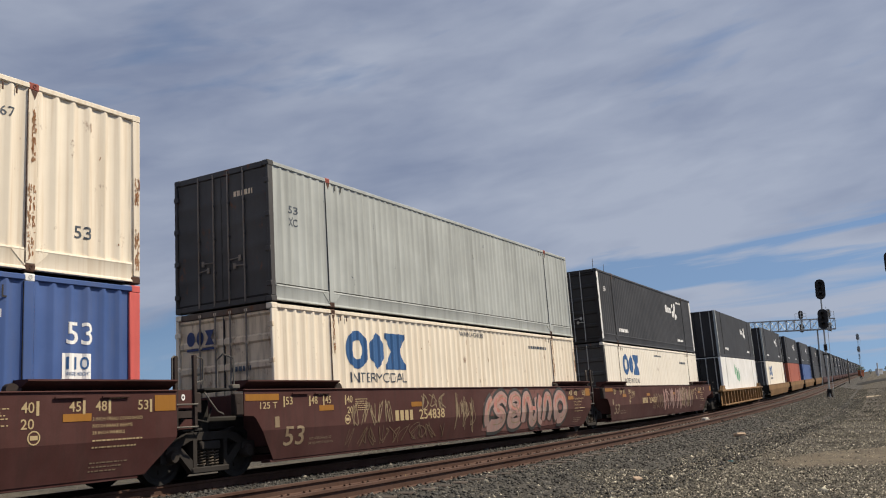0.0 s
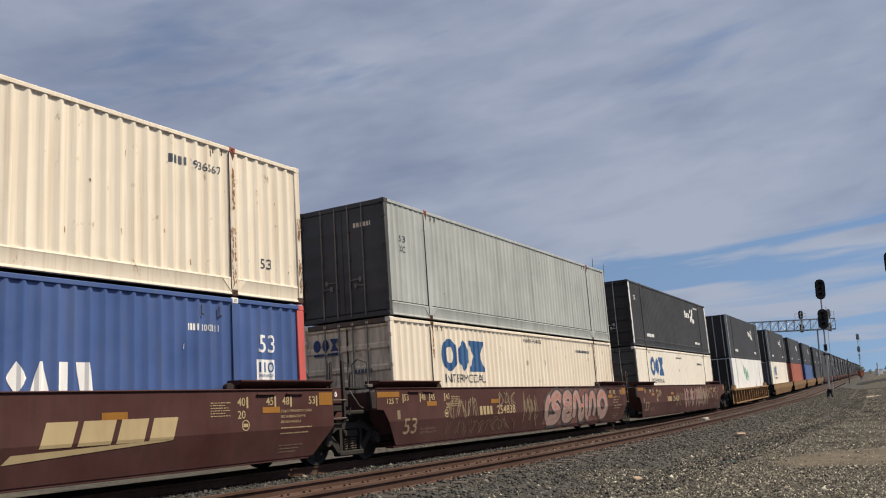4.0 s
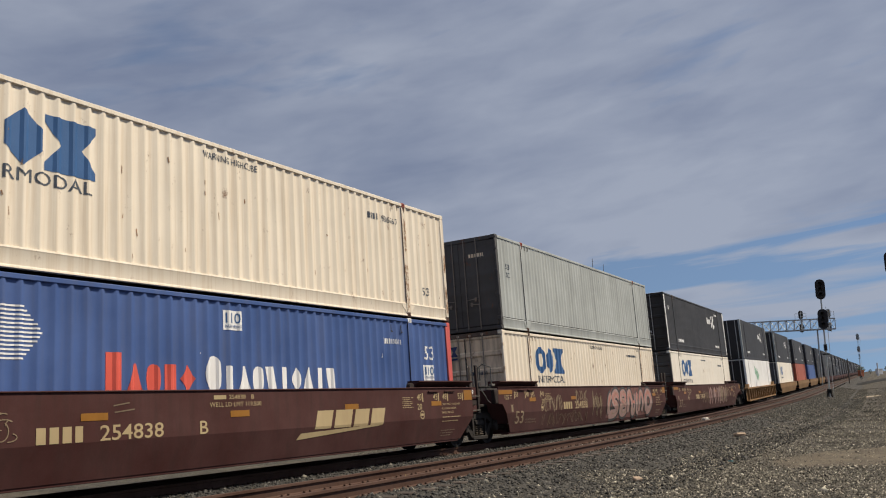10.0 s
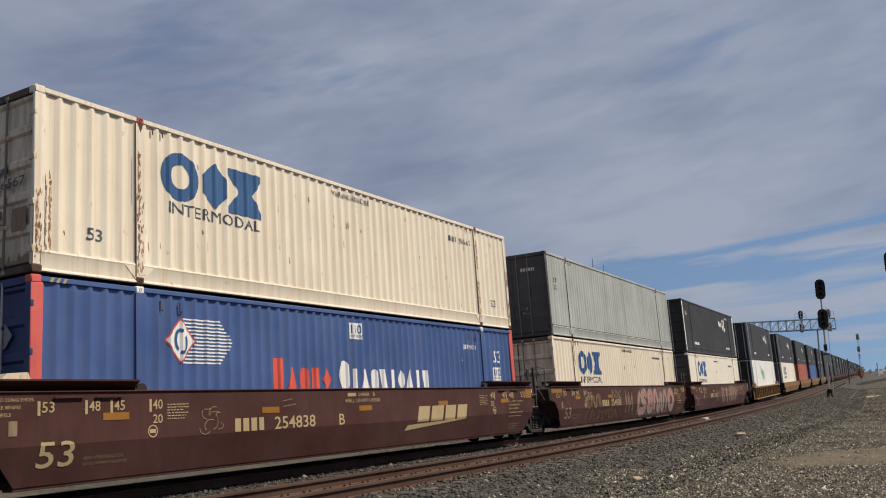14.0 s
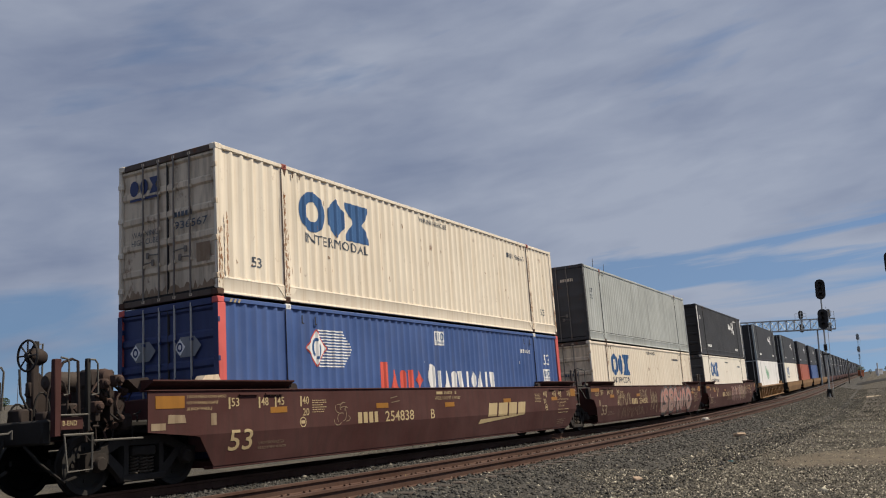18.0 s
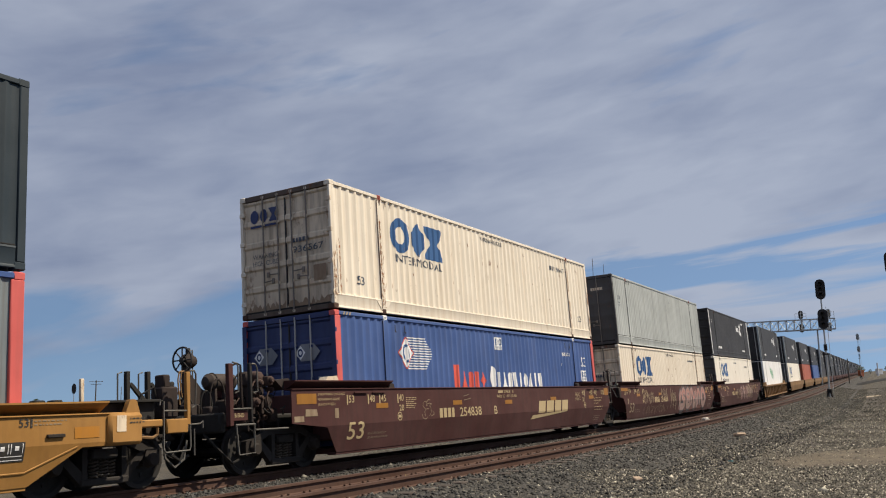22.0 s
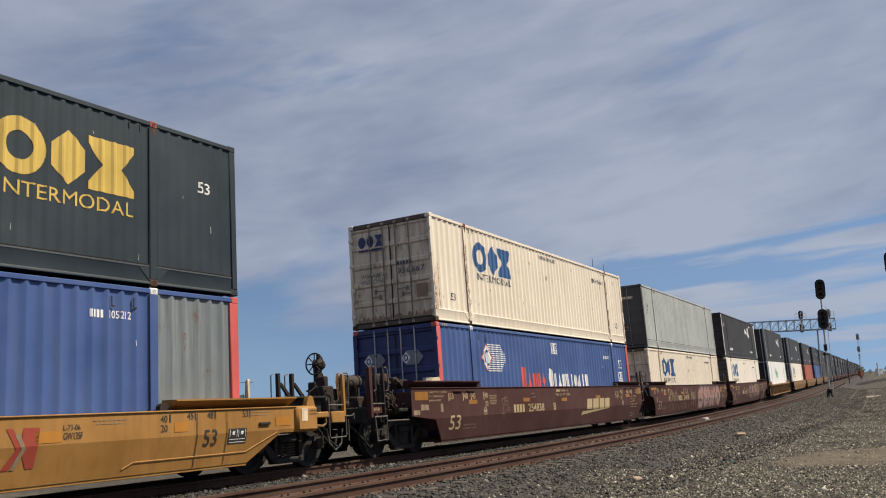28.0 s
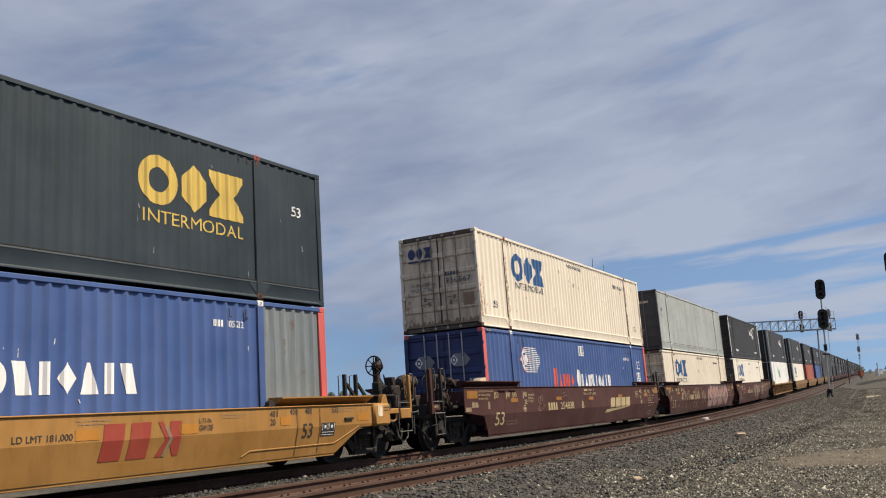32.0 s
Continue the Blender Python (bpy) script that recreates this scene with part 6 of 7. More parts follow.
part("grab_iron", Shape().pipe([(-9.3, -1.4, 1.55), (-9.3, -1.4, 2.1), (-9.3, -1.15, 2.2), (-9.3, -1.0, 2.1), (-9.3, -1.0, 1.55)], 0.018), HANDRAIL, w)


def smooth_line(pts, n=7):
    """Points along a curve through the given ones."""
    p = [pts[0]] + list(pts) + [pts[-1]]
    out = []
    for i in range(1, len(p) - 2):
        for j in range(n):
            t = j / n
            out.append(tuple(0.5 * (2 * b + (c - a) * t + (2 * a - 5 * b + 4 * c - d) * t * t + (3 * b - a - 3 * c + d) * t ** 3) for a, b, c, d in zip(p[i - 1], p[i], p[i + 1], p[i + 2])))
    return out + [tuple(pts[-1])]


def brush(line, width, taper=0.0):
    """A painted stroke of that width along a line, with rounded ends, as one connected band."""
    n = len(line)
    p, f = [], []
    for i in range(n):
        (x0, z0), (x1, z1) = line[max(i - 1, 0)], line[min(i + 1, n - 1)]
        d = math.hypot(x1 - x0, z1 - z0) or 1.0
        w = width / 2 * (1 - taper * abs(2 * i / (n - 1) - 1)) * (0.55 if i in (0, n - 1) else 1.0)
        nx, nz = -(z1 - z0) / d * w, (x1 - x0) / d * w
        p += [(line[i][0] + nx, 0, line[i][1] + nz), (line[i][0] - nx, 0, line[i][1] - nz)]
        if i:
            f.append((2 * i - 2, 2 * i - 1, 2 * i + 1, 2 * i))
    return np.array(p), f


def scrawl(parent, x0, x1, z0, z1, count, width, material, seed, proud=0.006):
    """A row of hasty looping spray-can strokes."""
    rng = random.Random(seed)
    cell = (x1 - x0) / count
    for i in range(count):
        cx = x0 + cell * (i + 0.5)
        pts = []
        up = rng.random() < 0.5
        for j in range(rng.randint(4, 6)):
            pts.append((cx + cell * rng.uniform(-0.55, 0.55), (z1 if up else z0) + (z0 - z1) * (1 if up else -1) * rng.uniform(0.0, 0.22)))
            if rng.random() < 0.45:
                pts.append((cx + cell * rng.uniform(-0.5, 0.5), (z0 + z1) / 2 + rng.uniform(-0.2, 0.2) * (z1 - z0)))
            up = not up
        flat_paint(parent, "graffiti_stroke", brush(smooth_line(pts), width * rng.uniform(0.8, 1.2), 0.3), material, 0, 0, proud + 0.0007 * i)


scrawl(w, -5.95, -4.3, 0.74, 1.28, 5, 0.032, SPRAY_TAN, 5)
scrawl(w, -6.15, -1.85, 0.3, 0.74, 10, 0.022, SPRAY_DIM, 6)
scrawl(w, -3.05, -1.85, 1.02, 1.4, 3, 0.034, SPRAY_TAN, 8)
scrawl(w, -1.35, -0.25, 0.35, 1.42, 3, 0.026, SPRAY_TAN, 7)
scrawl(w, -1.4, -0.3, 0.75, 1.2, 4, 0.03, SPRAY_TAN, 11, 0.009)
# the large piece: swollen curls, arches and a ring, outlined in black, pale below and pink above
FAT = [
    ([(1.72, 1.1), (1.4, 1.26), (1.0, 1.1), (1.05, 0.92), (1.35, 0.82), (1.45, 0.64), (1.1, 0.5), (0.5, 0.5)], 0.36),
    ([(0.5, 0.52), (0.4, 0.78), (0.55, 1.05), (0.8, 1.2)], 0.3),
    ([(2.4, 0.9), (2.62, 1.08), (2.4, 1.26), (2.05, 1.2), (1.98, 1.0), (2.35, 0.88), (2.65, 0.7), (2.45, 0.52), (2.0, 0.52), (1.9, 0.72), (2.35, 0.88)], 0.32),
    ([(2.85, 0.5), (2.88, 0.9), (2.98, 1.2), (3.2, 1.24), (3.36, 0.95), (3.4, 0.6), (3.62, 0.5), (3.8, 0.75), (3.84, 1.22)], 0.33),
    ([(4.18, 1.24), (4.02, 0.95), (4.1, 0.6), (4.32, 0.5)], 0.33),
    ([(4.36, 0.5), (4.42, 0.9), (4.6, 1.22), (4.84, 1.2), (4.9, 0.9), (4.8, 0.5)], 0.3),
    ([(5.5, 0.54), (5.3, 0.8), (5.38, 1.1), (5.72, 1.26), (6.08, 1.1), (6.1, 0.75), (5.85, 0.54), (5.5, 0.54)], 0.36),
]
flat_paint(w, "graffiti_haze", polys([[(0.2, 0.38), (2.0, 0.3), (4.0, 0.32), (5.9, 0.36), (6.3, 1.0), (5.9, 1.46), (3.2, 1.44), (1.0, 1.47), (0.25, 1.1)]]), SPRAY_SMEAR, 0, 0, 0.006, label="thin pink overspray")
for i, (pts, wide) in enumerate(FAT):
    line, p = smooth_line(pts), 0.0075 + 0.0016 * i
    flat_paint(w, "graffiti_outline", brush(line, wide + 0.15), LETTER_BLACK, 0, 0, p)
    flat_paint(w, "graffiti_fill", brush(line, wide - 0.03), SPRAY_PALE, 0, 0, p + 0.0005, label="pale pink graffiti stroke")
    top = [q for q in line if q[1] > 0.86]
    if len(top) > 4:
        flat_paint(w, "graffiti_core", brush(top, wide * 0.5, 0.5), SPRAY_PINK, 0, 0, p + 0.0009, label="pink graffiti core")
    flat_paint(w, "graffiti_line", brush([(a + 0.3 * wide, b + 0.02) for a, b in line[3:-3]], 0.03), SPRAY_TAN, 0, 0, p + 0.0012)
ride(w, GAP_G)

# last brown unit
w = brown_unit("joint", "coupler", "oxide-brown well wagon unit with pale graffiti", False)
make_bogie(w, 9.9, GAP_K)
scrawl(w, -0.8, 4.8, 0.42, 1.42, 9, 0.11, SPRAY_PALE, 9)
scrawl(w, 2.5, 5.2, 0.5, 1.45, 5, 0.06, SPRAY_TAN, 12, 0.014)
scrawl(w, -2.5, -0.6, 0.5, 1.2, 4, 0.05, SPRAY_DIM, 10)
part("end_platform", Shape().box(9.8, 11.5, -0.7, 0.7, 0.92, 1.12, 0.03), DARK_STEEL, w)
part("end_sill", Shape().box(11.45, 11.62, -1.3, 1.3, 0.8, 1.15, 0.03), BROWN, w)
part("coupler", Shape().box(11.5, 12.0, -0.13, 0.13, 0.72, 0.98, 0.03), CAST, w)
ladder(w, 10.9, -1.42, 0.5, 1.9, 0.4, DARK_STEEL)
ride(w, GAP_K)

# the ochre wagon behind
def ochre_wagon(paint_mat, label, detailed):
    w = thing("well_wagon", label, "railway wagon", "wagons of the train")
    outline = [(-9.9, 1.19), (-9.9, 0.73), (-8.9, 0.73), (-8.1, 0.25), (8.1, 0.25), (8.9, 0.73), (9.9, 0.73), (9.9, 1.19)]
    for side in (-1, 1):
        part("side_plate", side_plate(outline, side, paint_mat), paint_mat, w)
        y0, y1 = sorted((side * 1.33, side * 1.545))
        part("top_flange", Shape().box(-9.9, 9.9, y0, y1, 1.185, 1.21, 0.008), paint_mat, w)
        if detailed:
            y0, y1 = sorted((side * 1.15, side * 1.375))
            part("bottom_sill", Shape().box(-8.1, 8.1, y0, y1, 0.2, 0.252, 0.008), paint_mat, w)
            for e in (-1, 1):
                cover(w, e * 9.3, e * 5.95, side, 1.215, paint_mat, -0.35 * e)
                part("end_box", Shape().box(*sorted((e * 9.3, e * 9.93)), *sorted((side * 1.3, side * 1.6)), 0.72, 1.2, 0.05), paint_mat, w)
                part("tie_lug", Shape().prism([(e * 9.6, 1.14), (e * 9.91, 1.14), (e * 9.84, 1.36), (e * 9.8, 1.4), (e * 9.73, 1.4), (e * 9.69, 1.36)][::e], *sorted((side * 1.45, side * 1.55))), paint_mat, w)
                rib = [(5.34, 0.35), (5.54, 0.44), (6.8, 0.44), (8.02, 0.443), (8.81, 0.747)]
                part("pressed_rib", Shape().pipe([(e * x, side * side_y(z), z) for x, z in rib], 0.014), paint_mat, w)
    if detailed:
        beam = None
        for x in (-7.2, -5.9, -3.0, 0.0, 3.0, 5.9, 7.2):
            beam = again(beam, w) if beam else part("cross_beam", Shape().box(-0.18, 0.18, -1.25, 1.25, 0.22, 0.34, 0.01), DARK_STEEL, w)
            beam.location = (x, 0, 0)
    else:
        part("well_floor", Shape().box(-7.4, 7.4, -1.3, 1.3, 0.22, 0.33), DARK_STEEL, w)
    for e in (-1, 1):
        part("end_bulkhead", Shape().box(*sorted((e * 8.2, e * 8.35)), -1.4, 1.4, 0.5, 1.2), DARK_STEEL, w)
        part("end_deck", Shape().box(*sorted((e * 8.3, e * 11.1)), -0.6, 0.6, 0.8, 1.1), DARK_STEEL, w)
        if not detailed:
            part("bogie", Shape().box(*sorted((e * 8.9, e * 11.1)), -1.0, 1.0, 0.05, 0.75, 0.1), DARK_STEEL, w)
    return w


w = ochre_wagon(YELLOW, "ochre-yellow well wagon with red emblem and black stencils", True)
make_bogie(w, 9.64, GAP_N)
make_bogie(w, -9.64, GAP_N, False)
# the emblem: two leaning blocks and a chevron
EMB = [[(0.0, 0), (0.46, 0), (0.54, 0.55), (0.08, 0.55)], [(0.6, 0), (1.06, 0), (1.14, 0.55), (0.68, 0.55)],
       [(1.26, 0), (1.4, 0), (1.62, 0.27), (1.42, 0.55), (1.3, 0.55), (1.48, 0.27)], [(1.7, 0.0), (1.84, 0.0), (1.9, 0.55), (1.6, 0.55), (1.56, 0.27)]]
for q in EMB:
    flat_paint(w, "emblem_piece", polys([[(0.4 + 0.84 * a, b) for a, b in q]]), LOGO_RED, 1.88, 0.49, label="faded red painted shape")
flat_paint(w, "emblem_shadow", polys([[(0.4 + 0.84 * a, b) for a, b in ((1.42, 0), (1.5, 0), (1.66, 0.27), (1.52, 0.5), (1.46, 0.46), (1.58, 0.27))]]), SPRAY_TAN, 1.88, 0.49, 0.008)
flat_paint(w, "lettering", text_mesh("53", 0.28, 0.31), LETTER_BLACK, 6.95, 0.59)
flat_paint(w, "stencil_panel", rects([(0, 0.45, 0, 0.26)]), LETTER_BLACK, 7.53, 0.6)
flat_paint(w, "stencil_mark", rects([(0.03, 0.42, 0.02, 0.03), (0.03, 0.42, 0.07, 0.08), (0.03, 0.04, 0.11, 0.24), (0.2, 0.21, 0.11, 0.24), (0.24, 0.25, 0.11, 0.24), (0.41, 0.42, 0.11, 0.24), (0.09, 0.15, 0.15, 0.21), (0.3, 0.36, 0.15, 0.21)]), LETTER_WHITE, 7.53, 0.6, 0.009)
for n, x in (("53", 8.05), ("48", 7.2), ("45", 6.75)):
    flat_paint(w, "mark_bar", rects([(0, 0.03, 0, 0.13)]), LETTER_BLACK, x, 1.04)
    flat_paint(w, "lettering", text_mesh(n, 0.12, 0.14), LETTER_BLACK, x - 0.17, 1.05)
flat_paint(w, "lettering", text_mesh("40", 0.12, 0.14), LETTER_BLACK, 6.02, 1.02)
flat_paint(w, "lettering", text_mesh("20", 0.12, 0.14), LETTER_BLACK, 6.02, 0.87)
flat_paint(w, "mark_bar", rects([(0, 0.03, 0, 0.13)]), LETTER_BLACK, 6.2, 1.02)
flat_paint(w, "lettering", text_mesh("LD LMT 181,000", 0.11, 0.95), LETTER_BLACK, 0.85, 0.82)
flat_paint(w, "lettering", text_mesh("L-73-06", 0.08, 0.28), LETTER_BLACK, 4.25, 0.98)
flat_paint(w, "lettering", text_mesh("GW13SF", 0.1, 0.32), LETTER_BLACK, 4.25, 0.85)
for x, z in ((1.85, 1.09), (4.75, 1.09), (8.0, 1.12)):
    flat_paint(w, "fine_lettering", rects([(0, 0.62, 0, 0.028), (0.05, 0.55, -0.05, -0.022)]), SPRAY_TAN, x, z)
for x, z, q in ((1.84, 0.82, 0.42), (3.8, 0.82, 0.42), (6.3, 0.86, 0.3), (8.75, 0.86, 0.42)):
    flat_paint(w, "reflector", rects([(0, q, 0, 0.16)]), REFLECTOR_YELLOW, x, z)
flat_paint(w, "data_plate", rects([(0, 0.17, 0, 0.24)]), DOOR_WHITE, 9.42, 0.92, 0.086)
flat_paint(w, "fine_lettering", rects([(0, 0.3, 0, 0.03), (0, 0.3, -0.06, -0.03)]), LETTER_BLACK, 9.66, 1.1, 0.086)
part("coupler_arm", Shape().box(9.9, 10.38, -1.52, -1.4, 0.96, 1.08, 0.02), YELLOW, w, "yellow arm")
part("end_step_plate", Shape().box(10.48, 10.93, -1.5, -1.44, 0.845, 1.075, 0.015), YELLOW, w)
part("end_sill", Shape().box(11.0, 11.15, -1.35, 1.35, 0.85, 1.1, 0.03), DARK_STEEL, w)
part("walkway", Shape().box(9.3, 10.45, -1.4, 1.4, 1.36, 1.4, 0.006), DARK_STEEL, w)
for y in (-1.26, 1.26):
    part("walkway_support", Shape().box(9.35, 10.4, y - 0.04, y + 0.04, 1.0, 1.36, 0.01), DARK_STEEL, w)
part("side_step", Shape().pipe([(10.36, -1.46, 1.3), (10.38, -1.46, 1.38), (10.44, -1.46, 1.36), (10.44, -1.46, 0.6), (10.48, -1.46, 0.55), (10.98, -1.46, 0.557), (11.01, -1.46, 0.62), (11.0, -1.46, 1.0)], 0.016), HANDRAIL, w, "pale bent step iron")
part("step_rung", Shape().tube((10.44, -1.46, 1.21), (10.95, -1.46, 1.2), 0.014, 6), HANDRAIL, w)
part("uncoupling_rod", Shape().pipe([(10.98, -1.47, 0.97), (11.22, -1.47, 0.98), (11.27, -1.47, 1.02), (11.27, -1.47, 0.9)], 0.014), HANDRAIL, w)
part("hanging_rod", Shape().tube((11.1, -1.45, 0.47), (11.1, -1.45, 0.9), 0.014, 6), HANDRAIL, w)
part("coupler_lever", Shape().pipe([(9.92, -1.5, 0.82), (10.18, -1.5, 0.8), (10.27, -1.5, 0.84), (10.28, -1.5, 0.95)], 0.025), YELLOW_DULL, w)
part("corner_ladder", Shape().box(10.92, 11.0, -1.48, -1.4, 0.97, 1.84, 0.01), YELLOW, w, "yellow end post")
part("grab_iron", Shape().pipe([(11.0, -1.45, 1.86), (11.1, -1.46, 1.86), (11.14, -1.46, 1.8), (11.12, -1.46, 1.28), (11.05, -1.45, 1.24)], 0.015), HANDRAIL, w, "pale bent grab iron")
for q, z in ((10.8, 1.3), (10.85, 1.42)):
    part("hanging_hose", Shape().pipe([(q + 0.1, -1.38, 1.86), (q + 0.03, -1.4, 1.84), (q - 0.01, -1.41, 1.7), (q, -1.42, 1.5), (q + 0.02, -1.42, z)], 0.013), YELLOW_DULL, w, "faded yellow hose hanging from the post")
part("control_box", Shape().box(10.7, 11.04, -1.16, -0.84, 1.1, 1.62, 0.03).box(10.74, 10.88, -1.14, -0.9, 1.6, 1.82, 0.02), GRIMY_BROWN, w, "dark brown control box")
part("guide_post", Shape().box(10.76, 10.83, 1.0, 1.07, 1.1, 1.92, 0.01), DOOR_WHITE, w, "weathered pale upright post")
for x in (10.1, 10.45):
    part("vent_cap", Shape().box(x - 0.1, x + 0.1, 1.2, 1.4, 1.4, 1.56, 0.02), DARK_STEEL, w)
for x in (6.8, 7.49):
    flat_paint(w, "seam_stain", polys([[(x - 0.012, 0.27), (x + 0.006, 0.27), (x + 0.012, 0.7), (x + 0.008, 1.17), (x - 0.006, 1.17), (x - 0.01, 0.6)]]), STAIN_DARK, 0, 0, 0.0085, label="dark stain down a seam")
part("bracket_bar", Shape().box(8.3, 8.58, -1.56, -1.5, 0.89, 0.94, 0.008), CAST, w)
for x in (6.8, 7.49):
    part("side_seam", Shape().prism([(x - 0.02, 0.8), (x + 0.02, 0.8), (x + 0.02, 1.18), (x - 0.02, 1.18)], -1.527, -1.5), YELLOW, w)
part("coupler", Shape().box(11.1, 11.75, -0.13, 0.13, 0.72, 0.98, 0.03), CAST, w)
for pts in ([(11.1, -0.6, 0.8), (11.3, -0.7, 0.5), (11.55, -0.65, 0.35), (11.8, -0.55, 0.45)], [(10.8, -1.0, 0.8), (10.95, -1.05, 0.5), (11.2, -1.0, 0.38), (11.4, -0.9, 0.6)]):
    part("air_hose", Shape().pipe(pts, 0.028), DARK_STEEL, w)
part("looped_hose", Shape().pipe([(10.55, -1.3, 0.75), (10.6, -1.32, 0.45), (10.78, -1.33, 0.3), (10.98, -1.33, 0.42), (11.05, -1.32, 0.72)], 0.02), HANDRAIL, w, "pale looped hose")
for x, y, z, e in ((10.3, -0.8, 1.2, 0.12), (10.7, -0.5, 1.22, 0.14), (10.95, 0.2, 1.3, 0.12)):
    part("equipment_box", Shape().box(x - e, x + e, y - e, y + e, z - e, z + e, 0.03), GRIMY_BROWN, w)
part("valve_pipe", Shape().pipe([(10.2, -1.0, 1.1), (10.35, -1.05, 1.5), (10.6, -1.05, 1.62), (10.75, -1.0, 1.2)], 0.02), DARK_STEEL, w)
part("brake_rod", Shape().pipe([(9.0, -1.2, 0.95), (9.8, -1.25, 0.9), (10.5, -1.2, 0.8)], 0.025), DARK_STEEL, w)
ride(w, GAP_N)

# ---- the rest of the train ahead ----
def far_container(label, side_mat, door_mat, post_mat, mark=None, tall=TALL):
    c = thing("shipping_container", label, "shipping container", "containers on the train")
    for side in (-1, 1):
        s = Shape().box(-HALF, HALF, *sorted((side * WIDE, side * (WIDE - 0.05))), 0.02, tall)
        part("side_wall", s, side_mat, c)
        for q in (-POSTS, POSTS):
            part("side_post", Shape().box(q - 0.07, q + 0.07, *sorted((side * (WIDE - 0.02), side * (WIDE + 0.02))), 0.03, tall - 0.01), side_mat, c)
        for e in (-1, 1):
            part("corner_post", Shape().box(*sorted((e * (HALF - 0.16), e * (HALF + 0.02))), *sorted((side * (WIDE - 0.12), side * (WIDE + 0.015))), 0.0, tall + 0.005), post_mat, c)
        part("bottom_rail", Shape().box(-HALF + 0.1, HALF - 0.1, *sorted((side * (WIDE - 0.05), side * (WIDE + 0.025))), 0.0, 0.16), side_mat, c)
    part("roof", Shape().box(-HALF + 0.02, HALF - 0.02, -WIDE + 0.04, WIDE - 0.04, tall - 0.04, tall - 0.005), side_mat, c)
    part("front_wall", Shape().box(HALF - 0.08, HALF - 0.02, -WIDE + 0.06, WIDE - 0.06, 0.02, tall - 0.05), side_mat, c)
    for side in (-1, 1):
        d = part("door", Shape().box(-HALF + 0.01, -HALF + 0.06, *sorted((side * 0.015, side * (WIDE - 0.12))), 0.05, tall - 0.05), door_mat, c)
        for q in (0.4, 0.95):
            part("locking_bar", Shape().tube((-HALF - 0.01, side * q, 0.06), (-HALF - 0.01, side * q, tall - 0.06), 0.03, 6), BAR_STEEL, d)

    def wall_y(x, z):
        return -WIDE
    if mark:
        mark((c, wall_y, ()))
    return c


def mark_black(c):
    wing_mark(c, 2.0, 1.75)
    small_bars(c, LETTER_WHITE, -5.6, 0.45, 1.3, 0.22)
    small_bars(c, LETTER_WHITE, 4.4, 0.45, 1.2, 0.2)


def mark_emblem(c):
    emblem(c, LOGO_BLUE, -5.6, 1.6, 2.3, 0.84)
    small_bars(c, INK, -5.5, 1.3, 2.2, 0.2)


def mark_leaf(c):
    for q in ([(0, 0.9), (0.5, 0.6), (0.6, 1.2), (0.2, 1.5)], [(0.7, 0.5), (1.3, 0.3), (1.5, 0.9), (0.9, 1.3)], [(1.6, 0.2), (2.2, 0.6), (1.9, 1.2), (1.6, 0.9)]):
        paint(c, None, "painted_mark", polys([q]), LOGO_GREEN, -2.9, 1.0, "green painted mark")
    small_bars(c, LOGO_GREEN, -2.6, 0.45, 2.6, 0.35)


kinds = {
    "black": far_container("charcoal container with a white mark on top of a stack", BLACK_PAINT, SIGNAL_BLACK, BLACK_PAINT, mark_black),
    "black_pale": far_container("charcoal container with grey corner posts on top of a stack", BLACK_PAINT, SIGNAL_BLACK, GREY_PAINT, mark_black),
    "white": far_container("white refrigerated container with a green mark in a yellow wagon", WHITE_PAINT, DARK_STEEL, WHITE_PAINT, mark_leaf),
    "cream": far_container("off-white container with a blue emblem in a yellow wagon", PALE_CREAM, GREY_DOOR, PALE_CREAM, mark_emblem),
    "orange": far_container("orange-red container in a yellow wagon", ORANGE, ORANGE, ORANGE),
    "blue": far_container("blue container in a yellow wagon", BLUE, NAVY, BLUE),
    "dark": far_container("dark grey container in a yellow wagon", BLACK_PAINT, SIGNAL_BLACK, BLACK_PAINT),
}
for k in list(kinds.values()):
    k.matrix_world = unit_pose(900)


